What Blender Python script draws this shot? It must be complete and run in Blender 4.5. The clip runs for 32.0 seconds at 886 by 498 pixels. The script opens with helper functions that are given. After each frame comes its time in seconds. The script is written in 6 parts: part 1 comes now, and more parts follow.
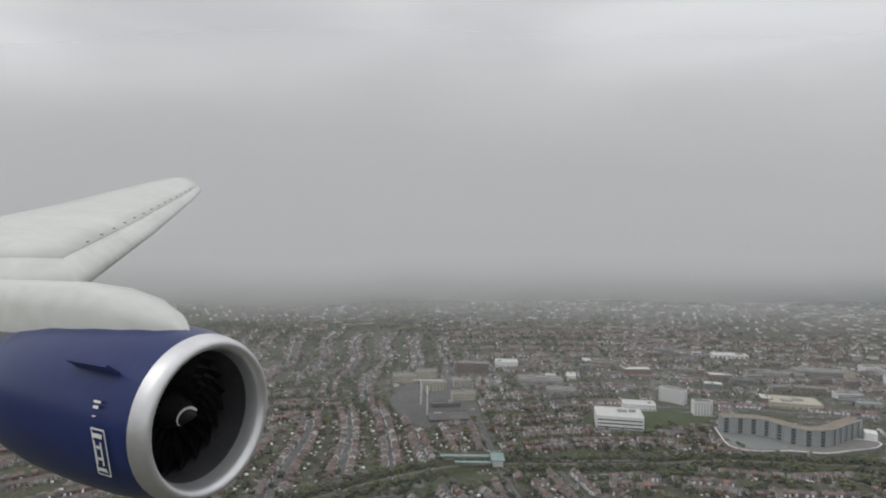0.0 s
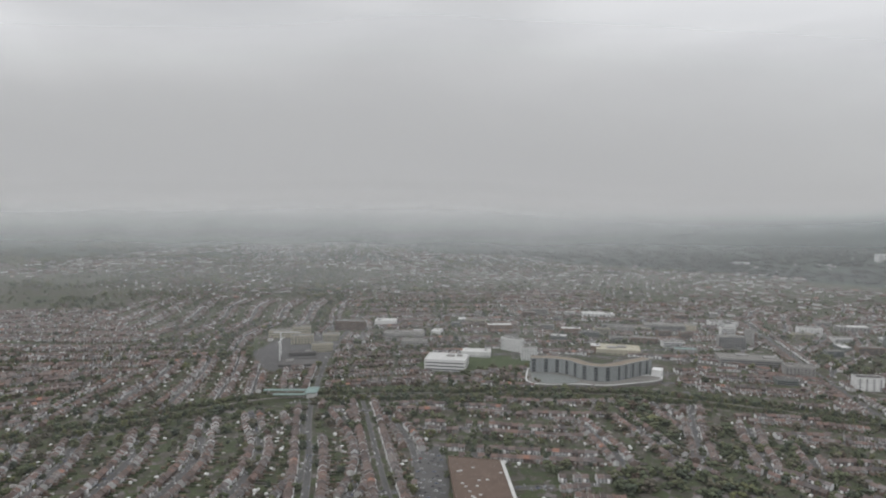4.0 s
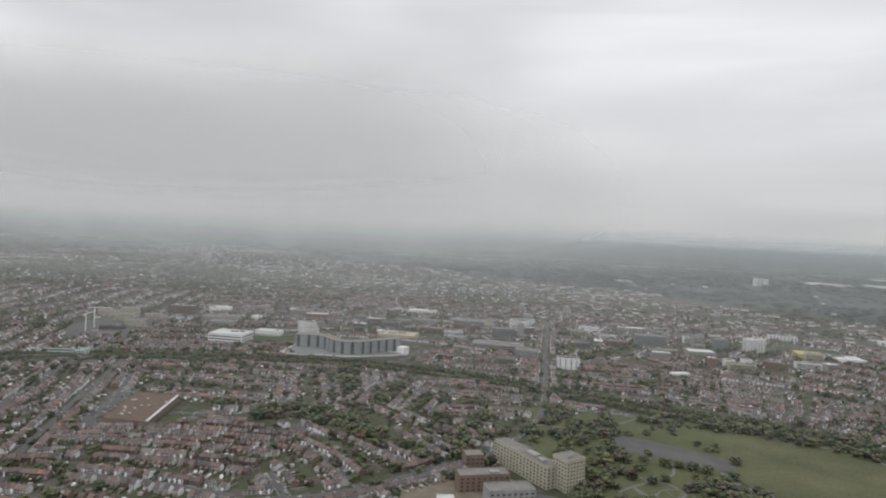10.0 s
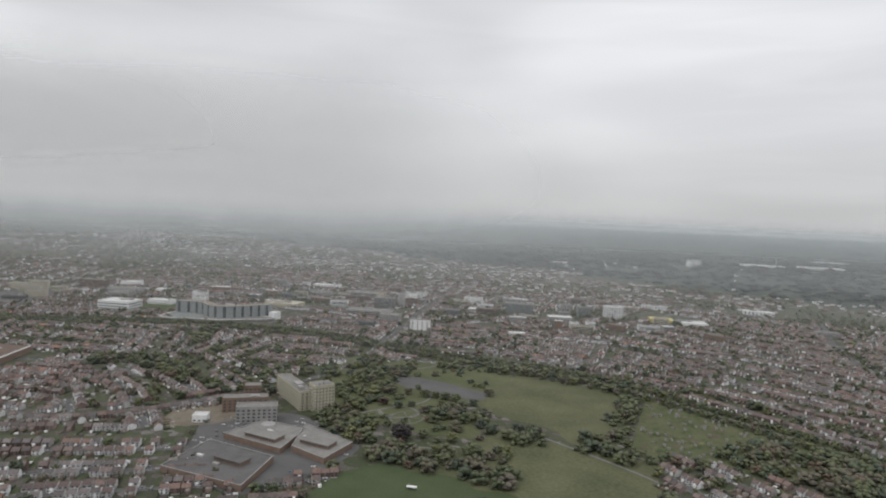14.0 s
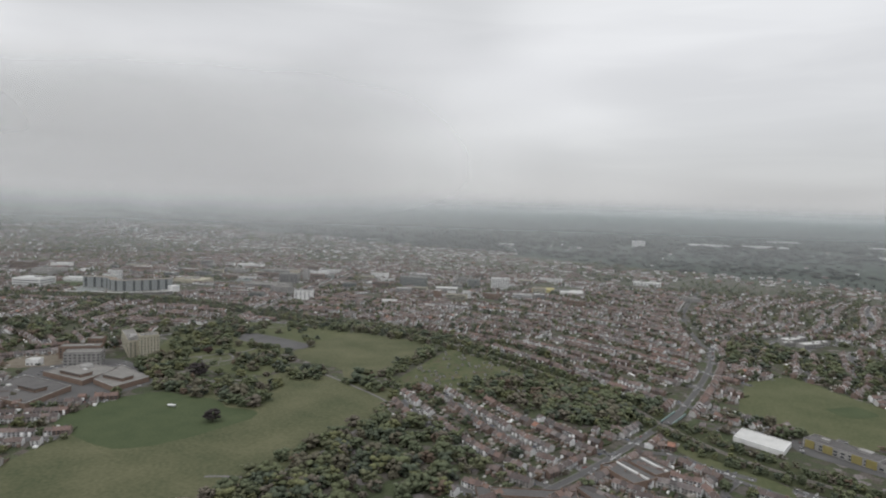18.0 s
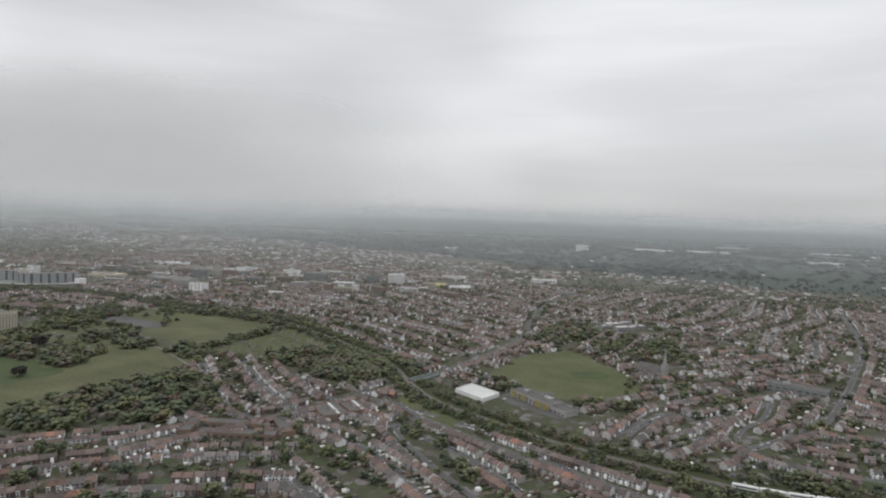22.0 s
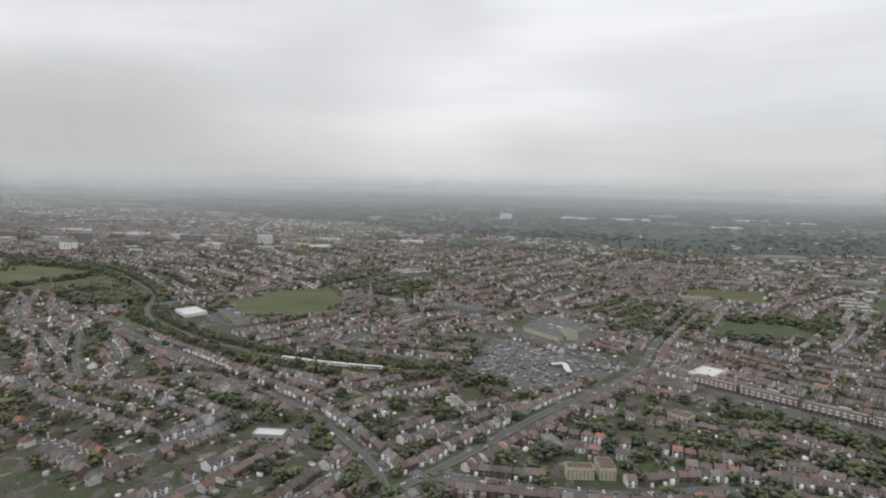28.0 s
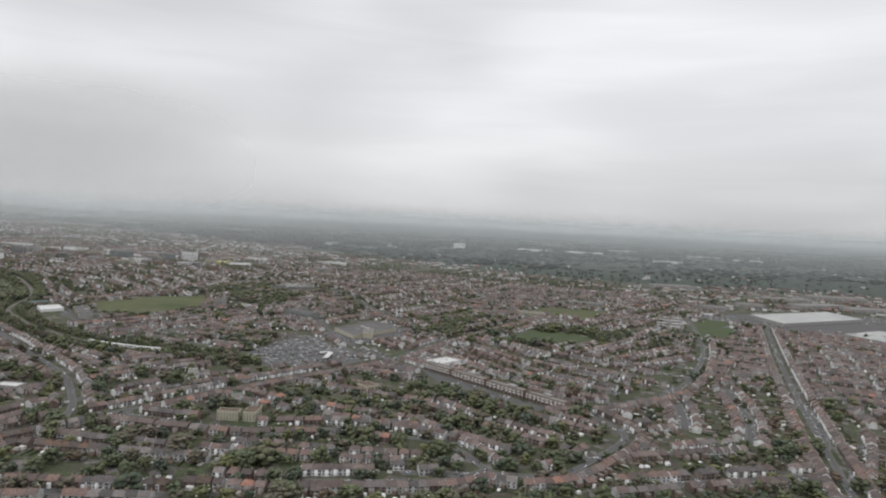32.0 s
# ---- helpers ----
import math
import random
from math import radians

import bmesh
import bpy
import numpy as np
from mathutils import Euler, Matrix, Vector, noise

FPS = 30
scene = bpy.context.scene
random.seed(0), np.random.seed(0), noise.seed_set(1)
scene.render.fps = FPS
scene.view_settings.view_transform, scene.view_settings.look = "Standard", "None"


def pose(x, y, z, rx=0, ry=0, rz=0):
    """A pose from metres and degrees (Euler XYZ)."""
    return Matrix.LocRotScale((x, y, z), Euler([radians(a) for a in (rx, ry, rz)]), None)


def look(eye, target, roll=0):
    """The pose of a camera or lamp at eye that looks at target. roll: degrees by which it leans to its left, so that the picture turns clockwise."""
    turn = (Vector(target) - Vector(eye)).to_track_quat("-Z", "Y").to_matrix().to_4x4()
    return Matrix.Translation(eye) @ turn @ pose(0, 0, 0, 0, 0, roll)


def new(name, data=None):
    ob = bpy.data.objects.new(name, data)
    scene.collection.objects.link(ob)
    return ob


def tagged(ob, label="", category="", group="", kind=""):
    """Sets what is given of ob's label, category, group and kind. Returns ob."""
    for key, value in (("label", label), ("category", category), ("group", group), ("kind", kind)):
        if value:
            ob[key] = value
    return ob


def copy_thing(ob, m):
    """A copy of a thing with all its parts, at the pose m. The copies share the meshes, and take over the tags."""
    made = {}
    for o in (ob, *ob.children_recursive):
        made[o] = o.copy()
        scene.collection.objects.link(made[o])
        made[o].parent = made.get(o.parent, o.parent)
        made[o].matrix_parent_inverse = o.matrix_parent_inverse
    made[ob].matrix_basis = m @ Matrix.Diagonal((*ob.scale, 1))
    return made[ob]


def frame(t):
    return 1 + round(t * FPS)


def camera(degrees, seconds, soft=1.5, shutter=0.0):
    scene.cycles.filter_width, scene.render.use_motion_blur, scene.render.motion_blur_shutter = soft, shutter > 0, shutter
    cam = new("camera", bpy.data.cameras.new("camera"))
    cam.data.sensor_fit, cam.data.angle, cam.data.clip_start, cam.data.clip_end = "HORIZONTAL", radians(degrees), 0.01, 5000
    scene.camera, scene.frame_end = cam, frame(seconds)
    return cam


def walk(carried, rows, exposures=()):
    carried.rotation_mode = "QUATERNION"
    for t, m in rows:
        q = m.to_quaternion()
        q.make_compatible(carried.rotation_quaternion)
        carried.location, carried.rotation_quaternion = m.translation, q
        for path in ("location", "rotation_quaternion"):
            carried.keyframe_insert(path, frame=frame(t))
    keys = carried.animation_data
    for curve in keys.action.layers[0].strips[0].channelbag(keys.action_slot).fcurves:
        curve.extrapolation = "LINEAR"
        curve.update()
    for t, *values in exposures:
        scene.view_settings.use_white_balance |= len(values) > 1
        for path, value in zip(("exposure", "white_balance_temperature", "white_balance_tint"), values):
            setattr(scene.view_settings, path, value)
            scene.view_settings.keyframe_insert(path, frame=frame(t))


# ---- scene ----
# One straight-in approach over a grey suburb under low cloud.
FLIGHT = [
    (0, -1022.5, -35.8, 281.7, 87.47, -0.77, 28.89),
    (0.5, -991.7, -33.3, 278.7, 87.23, -0.33, 28.71),
    (1, -960.8, -31.0, 275.7, 86.93, -0.26, 28.57),
    (1.5, -929.8, -28.7, 272.8, 86.56, -0.45, 28.46),
    (2, -898.7, -26.5, 270.0, 86.34, -0.60, 28.34),
    (2.5, -867.6, -24.5, 267.2, 86.15, -0.55, 28.17),
    (3, -836.4, -22.5, 264.5, 86.00, -0.48, 28.01),
    (3.5, -805.1, -20.7, 261.8, 85.87, -0.32, 27.95),
    (5.5, -679.1, -14.1, 251.8, 85.50, -0.90, 27.44),
    (6, -647.5, -12.7, 249.5, 85.23, -1.02, 27.29),
    (6.5, -615.7, -11.3, 247.2, 85.25, -1.47, 27.17),
    (7, -583.9, -10.1, 244.9, 85.35, -1.88, 27.03),
    (7.5, -552.0, -8.9, 242.7, 85.54, -1.95, 26.81),
    (8, -520.1, -7.8, 240.6, 85.84, -1.90, 26.65),
    (8.5, -488.1, -6.8, 238.5, 86.22, -1.95, 26.46),
    (9, -456.0, -5.9, 236.4, 86.65, -2.29, 26.26),
    (9.5, -423.8, -5.0, 234.4, 87.27, -2.57, 26.11),
    (10, -391.6, -4.3, 232.5, 87.66, -2.87, 25.94),
    (10.5, -359.3, -3.5, 230.6, 87.86, -2.75, 25.76),
    (11, -327.0, -2.9, 228.7, 87.88, -2.70, 25.55),
    (11.5, -294.6, -2.3, 226.8, 87.81, -2.77, 25.45),
    (12, -262.1, -1.8, 225.0, 87.77, -2.77, 25.31),
    (12.5, -229.5, -1.4, 223.3, 87.71, -2.69, 25.20),
    (13, -196.9, -1.0, 221.5, 87.44, -2.36, 25.03),
    (13.5, -164.3, -0.7, 219.8, 87.05, -2.33, 24.92),
    (14, -131.5, -0.4, 218.1, 86.70, -2.72, 25.03),
    (14.5, -98.7, -0.2, 216.5, 86.30, -2.33, 24.91),
    (16.5, 33.0, -0.0, 210.2, 85.62, -2.16, 24.91),
    (17, 66.1, -0.1, 208.7, 85.57, -2.29, 24.94),
    (17.5, 99.3, -0.2, 207.2, 85.66, -2.10, 24.86),
    (18, 132.5, -0.4, 205.7, 85.73, -1.89, 24.78),
    (18.5, 165.7, -0.6, 204.3, 85.76, -2.16, 24.89),
    (19, 199.0, -0.9, 202.8, 85.79, -2.45, 24.94),
    (19.5, 232.4, -1.2, 201.4, 85.94, -2.92, 24.93),
    (20, 265.8, -1.5, 200.0, 86.15, -3.30, 24.81),
    (20.5, 299.3, -1.9, 198.6, 86.25, -3.49, 24.72),
    (21, 332.8, -2.4, 197.2, 86.31, -3.16, 24.56),
    (21.5, 366.4, -2.8, 195.8, 86.45, -2.61, 24.41),
    (22, 400.0, -3.3, 194.5, 86.55, -2.07, 24.19),
    (22.5, 433.7, -3.9, 193.1, 86.48, -1.73, 23.97),
    (23, 467.4, -4.4, 191.7, 86.46, -1.42, 23.75),
    (23.5, 501.2, -5.0, 190.4, 86.65, -1.58, 23.57),
    (24, 535.0, -5.6, 189.0, 86.99, -2.27, 23.43),
    (24.5, 568.9, -6.3, 187.7, 87.18, -2.45, 23.24),
    (25, 602.8, -6.9, 186.3, 86.80, -2.93, 23.46),
    (25.5, 636.8, -7.6, 185.0, 86.21, -2.14, 23.35),
    (27.5, 773.1, -10.6, 179.4, 84.70, -1.73, 23.44),
    (28, 807.3, -11.4, 178.0, 84.35, -1.51, 23.46),
    (28.5, 841.5, -12.2, 176.6, 84.27, -1.77, 23.48),
    (29, 875.8, -13.0, 175.2, 84.38, -1.99, 23.49),
    (29.5, 910.1, -13.9, 173.8, 84.64, -2.14, 23.54),
    (30, 944.5, -14.7, 172.3, 85.05, -2.31, 23.54),
    (30.5, 978.9, -15.5, 170.8, 85.55, -2.42, 23.49),
    (31, 1013.3, -16.4, 169.3, 86.15, -2.62, 23.40),
    (31.5, 1047.8, -17.2, 167.8, 86.89, -2.80, 23.32),
    (32, 1082.3, -18.1, 166.3, 87.40, -3.05, 23.23),
]
cam = camera(70.9, 32.0, soft=2.05)
K = 0.57   # the plan is drawn at full size in its own units; one unit of it is K metres
walk(cam, [(t, pose(x * K, y * K, z * K, a, b, c)) for t, x, y, z, a, b, c in FLIGHT],
     exposures=[(0.0, -0.04), (3.0, 0.0), (6.0, 0.06), (10.0, 0.10), (18.0, 0.05), (25.0, 0.12), (29.0, 0.18), (32.0, 0.16)])

# ---- world and sun ----
world = bpy.data.worlds.new("overcast")
scene.world = world
world.use_nodes = True
wn, wl = world.node_tree.nodes, world.node_tree.links
wn.clear()


def wnode(kind, **values):
    node = wn.new(kind)
    for key, value in values.items():
        node.inputs[key].default_value = value
    return node


w_out = wn.new("ShaderNodeOutputWorld")
w_sky = wn.new("ShaderNodeTexSky")
w_sky.sky_type, w_sky.sun_disc = "NISHITA", False
w_sky.sun_elevation, w_sky.sun_rotation = radians(48), radians(200)
w_tex = wn.new("ShaderNodeTexCoord")
w_sep = wn.new("ShaderNodeSeparateXYZ")
wl.new(w_tex.outputs["Generated"], w_sep.inputs[0])
# cloud streaks flatten towards the horizon
w_map = wn.new("ShaderNodeMapping")
w_map.inputs["Scale"].default_value = (1.3, 1.3, 3.6)
wl.new(w_tex.outputs["Generated"], w_map.inputs[0])
w_noise = wnode("ShaderNodeTexNoise", Scale=1.7, Detail=1.2, Roughness=0.35, Distortion=0.3)
wl.new(w_map.outputs[0], w_noise.inputs["Vector"])
w_ramp = wn.new("ShaderNodeValToRGB")
w_ramp.color_ramp.elements[0].position, w_ramp.color_ramp.elements[0].color = 0.34, (0.88, 0.88, 0.88, 1)
w_ramp.color_ramp.elements[1].position, w_ramp.color_ramp.elements[1].color = 0.62, (1.12, 1.12, 1.12, 1)
wl.new(w_noise.outputs["Fac"], w_ramp.inputs[0])
w_map2 = wn.new("ShaderNodeMapping")
w_map2.inputs["Scale"].default_value = (1.1, 1.1, 10.0)
wl.new(w_tex.outputs["Generated"], w_map2.inputs[0])
w_streak = wnode("ShaderNodeTexNoise", Scale=2.4, Detail=3.0, Roughness=0.5, Distortion=0.6)
wl.new(w_map2.outputs[0], w_streak.inputs["Vector"])
w_ramp2 = wn.new("ShaderNodeValToRGB")
w_ramp2.color_ramp.elements[0].position, w_ramp2.color_ramp.elements[0].color = 0.35, (0.955, 0.955, 0.96, 1)
w_ramp2.color_ramp.elements[1].position, w_ramp2.color_ramp.elements[1].color = 0.65, (1.03, 1.03, 1.03, 1)
wl.new(w_streak.outputs["Fac"], w_ramp2.inputs[0])
w_grad = wn.new("ShaderNodeValToRGB")
els = w_grad.color_ramp.elements
els[0].position, els[0].color = 0.0, (0.21, 0.21, 0.21, 1)
els[1].position, els[1].color = 1.0, (0.74, 0.75, 0.765, 1)
for at, c in ((0.49, (0.30, 0.303, 0.308, 1)), (0.502, (0.36, 0.363, 0.369, 1)), (0.525, (0.43, 0.433, 0.440, 1)),
              (0.555, (0.455, 0.458, 0.464, 1)), (0.61, (0.47, 0.473, 0.482, 1)), (0.68, (0.49, 0.496, 0.506, 1))):
    e = els.new(at)
    e.color = c
w_half = wn.new("ShaderNodeMath")
w_half.operation = "MULTIPLY_ADD"
w_half.inputs[1].default_value, w_half.inputs[2].default_value = 0.5, 0.5
wl.new(w_sep.outputs["Z"], w_half.inputs[0])
wl.new(w_half.outputs[0], w_grad.inputs[0])
w_mul = wn.new("ShaderNodeMix")
w_mul.data_type, w_mul.blend_type = "RGBA", "MULTIPLY"
w_mul.inputs["Factor"].default_value = 1.0
wl.new(w_grad.outputs[0], w_mul.inputs["A"])
wl.new(w_ramp.outputs[0], w_mul.inputs["B"])
w_bg1, w_bg2, w_add = wnode("ShaderNodeBackground", Strength=1.42), wnode("ShaderNodeBackground", Strength=0.006), wn.new("ShaderNodeAddShader")
w_mul2 = wn.new("ShaderNodeMix")
w_mul2.data_type, w_mul2.blend_type = "RGBA", "MULTIPLY"
w_mul2.inputs["Factor"].default_value = 1.0
wl.new(w_mul.outputs["Result"], w_mul2.inputs["A"])
wl.new(w_ramp2.outputs[0], w_mul2.inputs["B"])
wl.new(w_mul2.outputs["Result"], w_bg1.inputs[0])
wl.new(w_sky.outputs[0], w_bg2.inputs[0])
wl.new(w_bg1.outputs[0], w_add.inputs[0])
wl.new(w_bg2.outputs[0], w_add.inputs[1])
wl.new(w_add.outputs[0], w_out.inputs[0])

sun = new("sun", bpy.data.lights.new("sun", "SUN"))
sun.data.energy, sun.data.angle, sun.data.color = 0.5, radians(35), (1.0, 0.97, 0.93)
sun.matrix_world = look((0, 0, 500), (140, 330, 0))


# ---- materials ----
def material(name, rough=0.85, metal=0.0):
    m = bpy.data.materials.new(name)
    m.use_nodes = True
    b = m.node_tree.nodes["Principled BSDF"]
    b.inputs["Roughness"].default_value, b.inputs["Metallic"].default_value = rough, metal
    b.inputs["Specular IOR Level"].default_value = 0.25
    return m, m.node_tree.nodes, m.node_tree.links, b


def ramp_node(nodes, stops, constant=False):
    r = nodes.new("ShaderNodeValToRGB")
    r.color_ramp.interpolation = "CONSTANT" if constant else "LINEAR"
    while len(r.color_ramp.elements) < len(stops):
        r.color_ramp.elements.new(0.5)
    for e, (at, c) in zip(r.color_ramp.elements, stops):
        e.position, e.color = at, (*c, 1)
    return r


def mottled(name, dark, light, size=1.0, rough=0.9, metal=0.0, fine=6.0, bump=0.0):
    """Two scales of noise between two colours; size is the large patches' width in metres."""
    m, n, l, b = material(name, rough, metal)
    geo = n.new("ShaderNodeTexCoord")
    a, c = n.new("ShaderNodeTexNoise"), n.new("ShaderNodeTexNoise")
    a.inputs["Scale"].default_value, a.inputs["Detail"].default_value = 1 / size, 4
    c.inputs["Scale"].default_value, c.inputs["Detail"].default_value = fine / size, 3
    for t in (a, c):
        l.new(geo.outputs["Object"], t.inputs["Vector"])
    mix = n.new("ShaderNodeMath")
    mix.operation = "MULTIPLY_ADD"
    mix.inputs[1].default_value = 0.45
    half = n.new("ShaderNodeMath")
    half.operation = "MULTIPLY"
    half.inputs[1].default_value = 0.55
    l.new(a.outputs["Fac"], half.inputs[0])
    l.new(c.outputs["Fac"], mix.inputs[0])
    l.new(half.outputs[0], mix.inputs[2])
    r = ramp_node(n, [(0.33, dark), (0.67, light)])
    l.new(mix.outputs[0], r.inputs[0])
    l.new(r.outputs[0], b.inputs["Base Color"])
    if bump:
        bp = n.new("ShaderNodeBump")
        bp.inputs["Strength"].default_value, bp.inputs["Distance"].default_value = 0.6, bump
        l.new(c.outputs["Fac"], bp.inputs["Height"])
        l.new(bp.outputs[0], b.inputs["Normal"])
    return m


def island(name, stops, rough=0.85, per_object=False, metal=0.0, grain=0.18, grain_size=1.2):
    """A colour of its own for each loose piece (or object), under a fine grain."""
    m, n, l, b = material(name, rough, metal)
    src = n.new("ShaderNodeObjectInfo").outputs["Random"] if per_object else n.new("ShaderNodeNewGeometry").outputs["Random Per Island"]
    r = ramp_node(n, stops, constant=True)
    l.new(src, r.inputs[0])
    geo = n.new("ShaderNodeTexCoord")
    tx = n.new("ShaderNodeTexNoise")
    tx.inputs["Scale"].default_value, tx.inputs["Detail"].default_value = 1 / grain_size, 4
    l.new(geo.outputs["Object"], tx.inputs["Vector"])
    g = ramp_node(n, [(0.3, (1 - grain * 2,) * 3), (0.7, (1 + grain,) * 3)])
    l.new(tx.outputs["Fac"], g.inputs[0])
    mx = n.new("ShaderNodeMix")
    mx.data_type, mx.blend_type = "RGBA", "MULTIPLY"
    mx.inputs["Factor"].default_value = 1.0
    l.new(r.outputs[0], mx.inputs["A"])
    l.new(g.outputs[0], mx.inputs["B"])
    l.new(mx.outputs["Result"], b.inputs["Base Color"])
    return m


def plot_ground():
    """Back gardens, yards and verges: small cells of lawn, soil, paving and scrub."""
    m, n, l, b = material("garden_ground", 0.95)
    geo = n.new("ShaderNodeTexCoord")
    v = n.new("ShaderNodeTexVoronoi")
    v.inputs["Scale"].default_value = 0.13
    l.new(geo.outputs["Object"], v.inputs["Vector"])
    sep = n.new("ShaderNodeSeparateColor")
    l.new(v.outputs["Color"], sep.inputs[0])
    r = ramp_node(n, [(0.0, (0.055, 0.071, 0.032)), (0.26, (0.082, 0.073, 0.057)), (0.42, (0.076, 0.096, 0.044)),
                      (0.62, (0.131, 0.110, 0.106)), (0.80, (0.061, 0.059, 0.046)), (0.92, (0.252, 0.221, 0.230))], True)
    l.new(sep.outputs[0], r.inputs[0])
    big = n.new("ShaderNodeTexNoise")
    big.inputs["Scale"].default_value, big.inputs["Detail"].default_value = 0.006, 5
    l.new(geo.outputs["Object"], big.inputs["Vector"])
    far = ramp_node(n, [(0.35, (0.048, 0.058, 0.034)), (0.65, (0.082, 0.078, 0.058))])
    l.new(big.outputs["Fac"], far.inputs[0])
    fine = n.new("ShaderNodeTexNoise")
    fine.inputs["Scale"].default_value, fine.inputs["Detail"].default_value = 0.6, 4
    l.new(geo.outputs["Object"], fine.inputs["Vector"])
    g = ramp_node(n, [(0.3, (0.6,) * 3), (0.7, (1.3,) * 3)])
    l.new(fine.outputs["Fac"], g.inputs[0])
    mx = n.new("ShaderNodeMix")
    mx.data_type = "RGBA"
    mx.inputs["Factor"].default_value = 0.45
    l.new(r.outputs[0], mx.inputs["A"])
    l.new(far.outputs[0], mx.inputs["B"])
    my = n.new("ShaderNodeMix")
    my.data_type, my.blend_type = "RGBA", "MULTIPLY"
    my.inputs["Factor"].default_value = 1.0
    l.new(mx.outputs["Result"], my.inputs["A"])
    l.new(g.outputs[0], my.inputs["B"])
    l.new(my.outputs["Result"], b.inputs["Base Color"])
    return m


M_GROUND = plot_ground()
M_GRASS = mottled("mown_grass", (0.062, 0.076, 0.034), (0.118, 0.120, 0.064), 45, 0.95, fine=12)
M_LAWN = mottled("lush_lawn", (0.048, 0.066, 0.030), (0.074, 0.092, 0.044), 22, 0.95, fine=10)
M_BANK = mottled("railway_bank_grass", (0.030, 0.038, 0.018), (0.068, 0.074, 0.036), 14, 0.95, fine=6)
M_ROUGH = mottled("rough_meadow", (0.058, 0.070, 0.034), (0.130, 0.126, 0.072), 48, 0.95, fine=14)
# far land: the dim teal cast of distance is put into the colour
M_PASTURE_HAZED = mottled("far_pasture", (0.030, 0.044, 0.035), (0.052, 0.068, 0.052), 260, 0.95, fine=7)
M_ASPHALT = mottled("asphalt", (0.082, 0.080, 0.080), (0.125, 0.122, 0.121), 22, 0.9, fine=20)
M_PALE = mottled("worn_pavement", (0.125, 0.12, 0.115), (0.195, 0.188, 0.182), 8, 0.9, fine=10)
M_COURT = mottled("court_tarmac", (0.088, 0.085, 0.082), (0.130, 0.126, 0.122), 12, 0.9)
M_BALLAST = mottled("rail_ballast", (0.090, 0.082, 0.074), (0.150, 0.136, 0.122), 6, 0.95, fine=15)
M_STEEL = mottled("rail_steel", (0.22, 0.20, 0.18), (0.36, 0.33, 0.30), 10, 0.5, 0.6)
M_SOIL = mottled("bare_soil", (0.11, 0.095, 0.075), (0.22, 0.19, 0.15), 12, 0.95)
LEAVES = [(0.0, (0.094, 0.110, 0.066)), (0.16, (0.114, 0.128, 0.070)), (0.30, (0.080, 0.096, 0.066)), (0.44, (0.120, 0.127, 0.074)), (0.56, (0.120, 0.112, 0.080)),
          (0.68, (0.104, 0.118, 0.070)), (0.78, (0.134, 0.140, 0.070)), (0.85, (0.128, 0.114, 0.090)), (0.92, (0.076, 0.088, 0.068)), (0.97, (0.132, 0.100, 0.074))]


def foliage(name, stops, source="tone"):
    """Leaves: one tone for each tree, a little lighter or darker from clump to clump and over the twigs."""
    m, n, l, b = material(name, 0.9)
    if source == "tone":
        tone = n.new("ShaderNodeAttribute")
        tone.attribute_name = "tone"
        src = tone.outputs["Fac"]
    else:
        src = n.new("ShaderNodeObjectInfo").outputs["Random"]
    r = ramp_node(n, stops, constant=True)
    l.new(src, r.inputs[0])
    clump = ramp_node(n, [(0.0, (0.82,) * 3), (1.0, (1.22,) * 3)])
    l.new(n.new("ShaderNodeNewGeometry").outputs["Random Per Island"], clump.inputs[0])
    tx, tc = n.new("ShaderNodeTexNoise"), n.new("ShaderNodeTexCoord")
    tx.inputs["Scale"].default_value, tx.inputs["Detail"].default_value = 1.1 if source == "tone" else 9.0, 4
    l.new(tc.outputs["Object"], tx.inputs["Vector"])
    g = ramp_node(n, [(0.3, (0.55,) * 3), (0.7, (1.35,) * 3)])
    l.new(tx.outputs["Fac"], g.inputs[0])
    last = r.outputs[0]
    for other in (clump, g):
        mx = n.new("ShaderNodeMix")
        mx.data_type, mx.blend_type = "RGBA", "MULTIPLY"
        mx.inputs["Factor"].default_value = 1.0
        l.new(last, mx.inputs["A"])
        l.new(other.outputs[0], mx.inputs["B"])
        last = mx.outputs["Result"]
    l.new(last, b.inputs["Base Color"])
    return m


M_LEAF = foliage("foliage", LEAVES)
M_LEAF_ONE = foliage("tree_foliage", LEAVES, "object")
M_COPPER = foliage("copper_foliage", [(0.0, (0.040, 0.034, 0.034)), (0.6, (0.062, 0.040, 0.036))], "object")
# leaves for far trees, darker and bluer to paint in aerial haze
M_WOODLAND_HAZED = foliage("hazed_woodland", [(0.0, (0.028, 0.040, 0.032)), (0.4, (0.036, 0.048, 0.036)), (0.75, (0.045, 0.050, 0.040))])
M_BARK = mottled("bark", (0.05, 0.04, 0.03), (0.11, 0.09, 0.07), 0.6)
WALLS = [(0.0, (0.17, 0.125, 0.105)), (0.22, (0.22, 0.165, 0.14)), (0.38, (0.34, 0.31, 0.28)), (0.58, (0.50, 0.485, 0.465)), (0.70, (0.20, 0.16, 0.14)), (0.88, (0.70, 0.69, 0.67))]
M_WALLS = [island("brick_walls", [(0.0, (0.165, 0.121, 0.102)), (0.5, (0.209, 0.157, 0.133)), (0.8, (0.264, 0.213, 0.191))], 0.9),
           island("rendered_walls", [(0.0, (0.506, 0.498, 0.487)), (0.3, (0.660, 0.655, 0.650)), (0.6, (0.363, 0.342, 0.325)), (0.74, (0.792, 0.795, 0.800))], 0.9)]
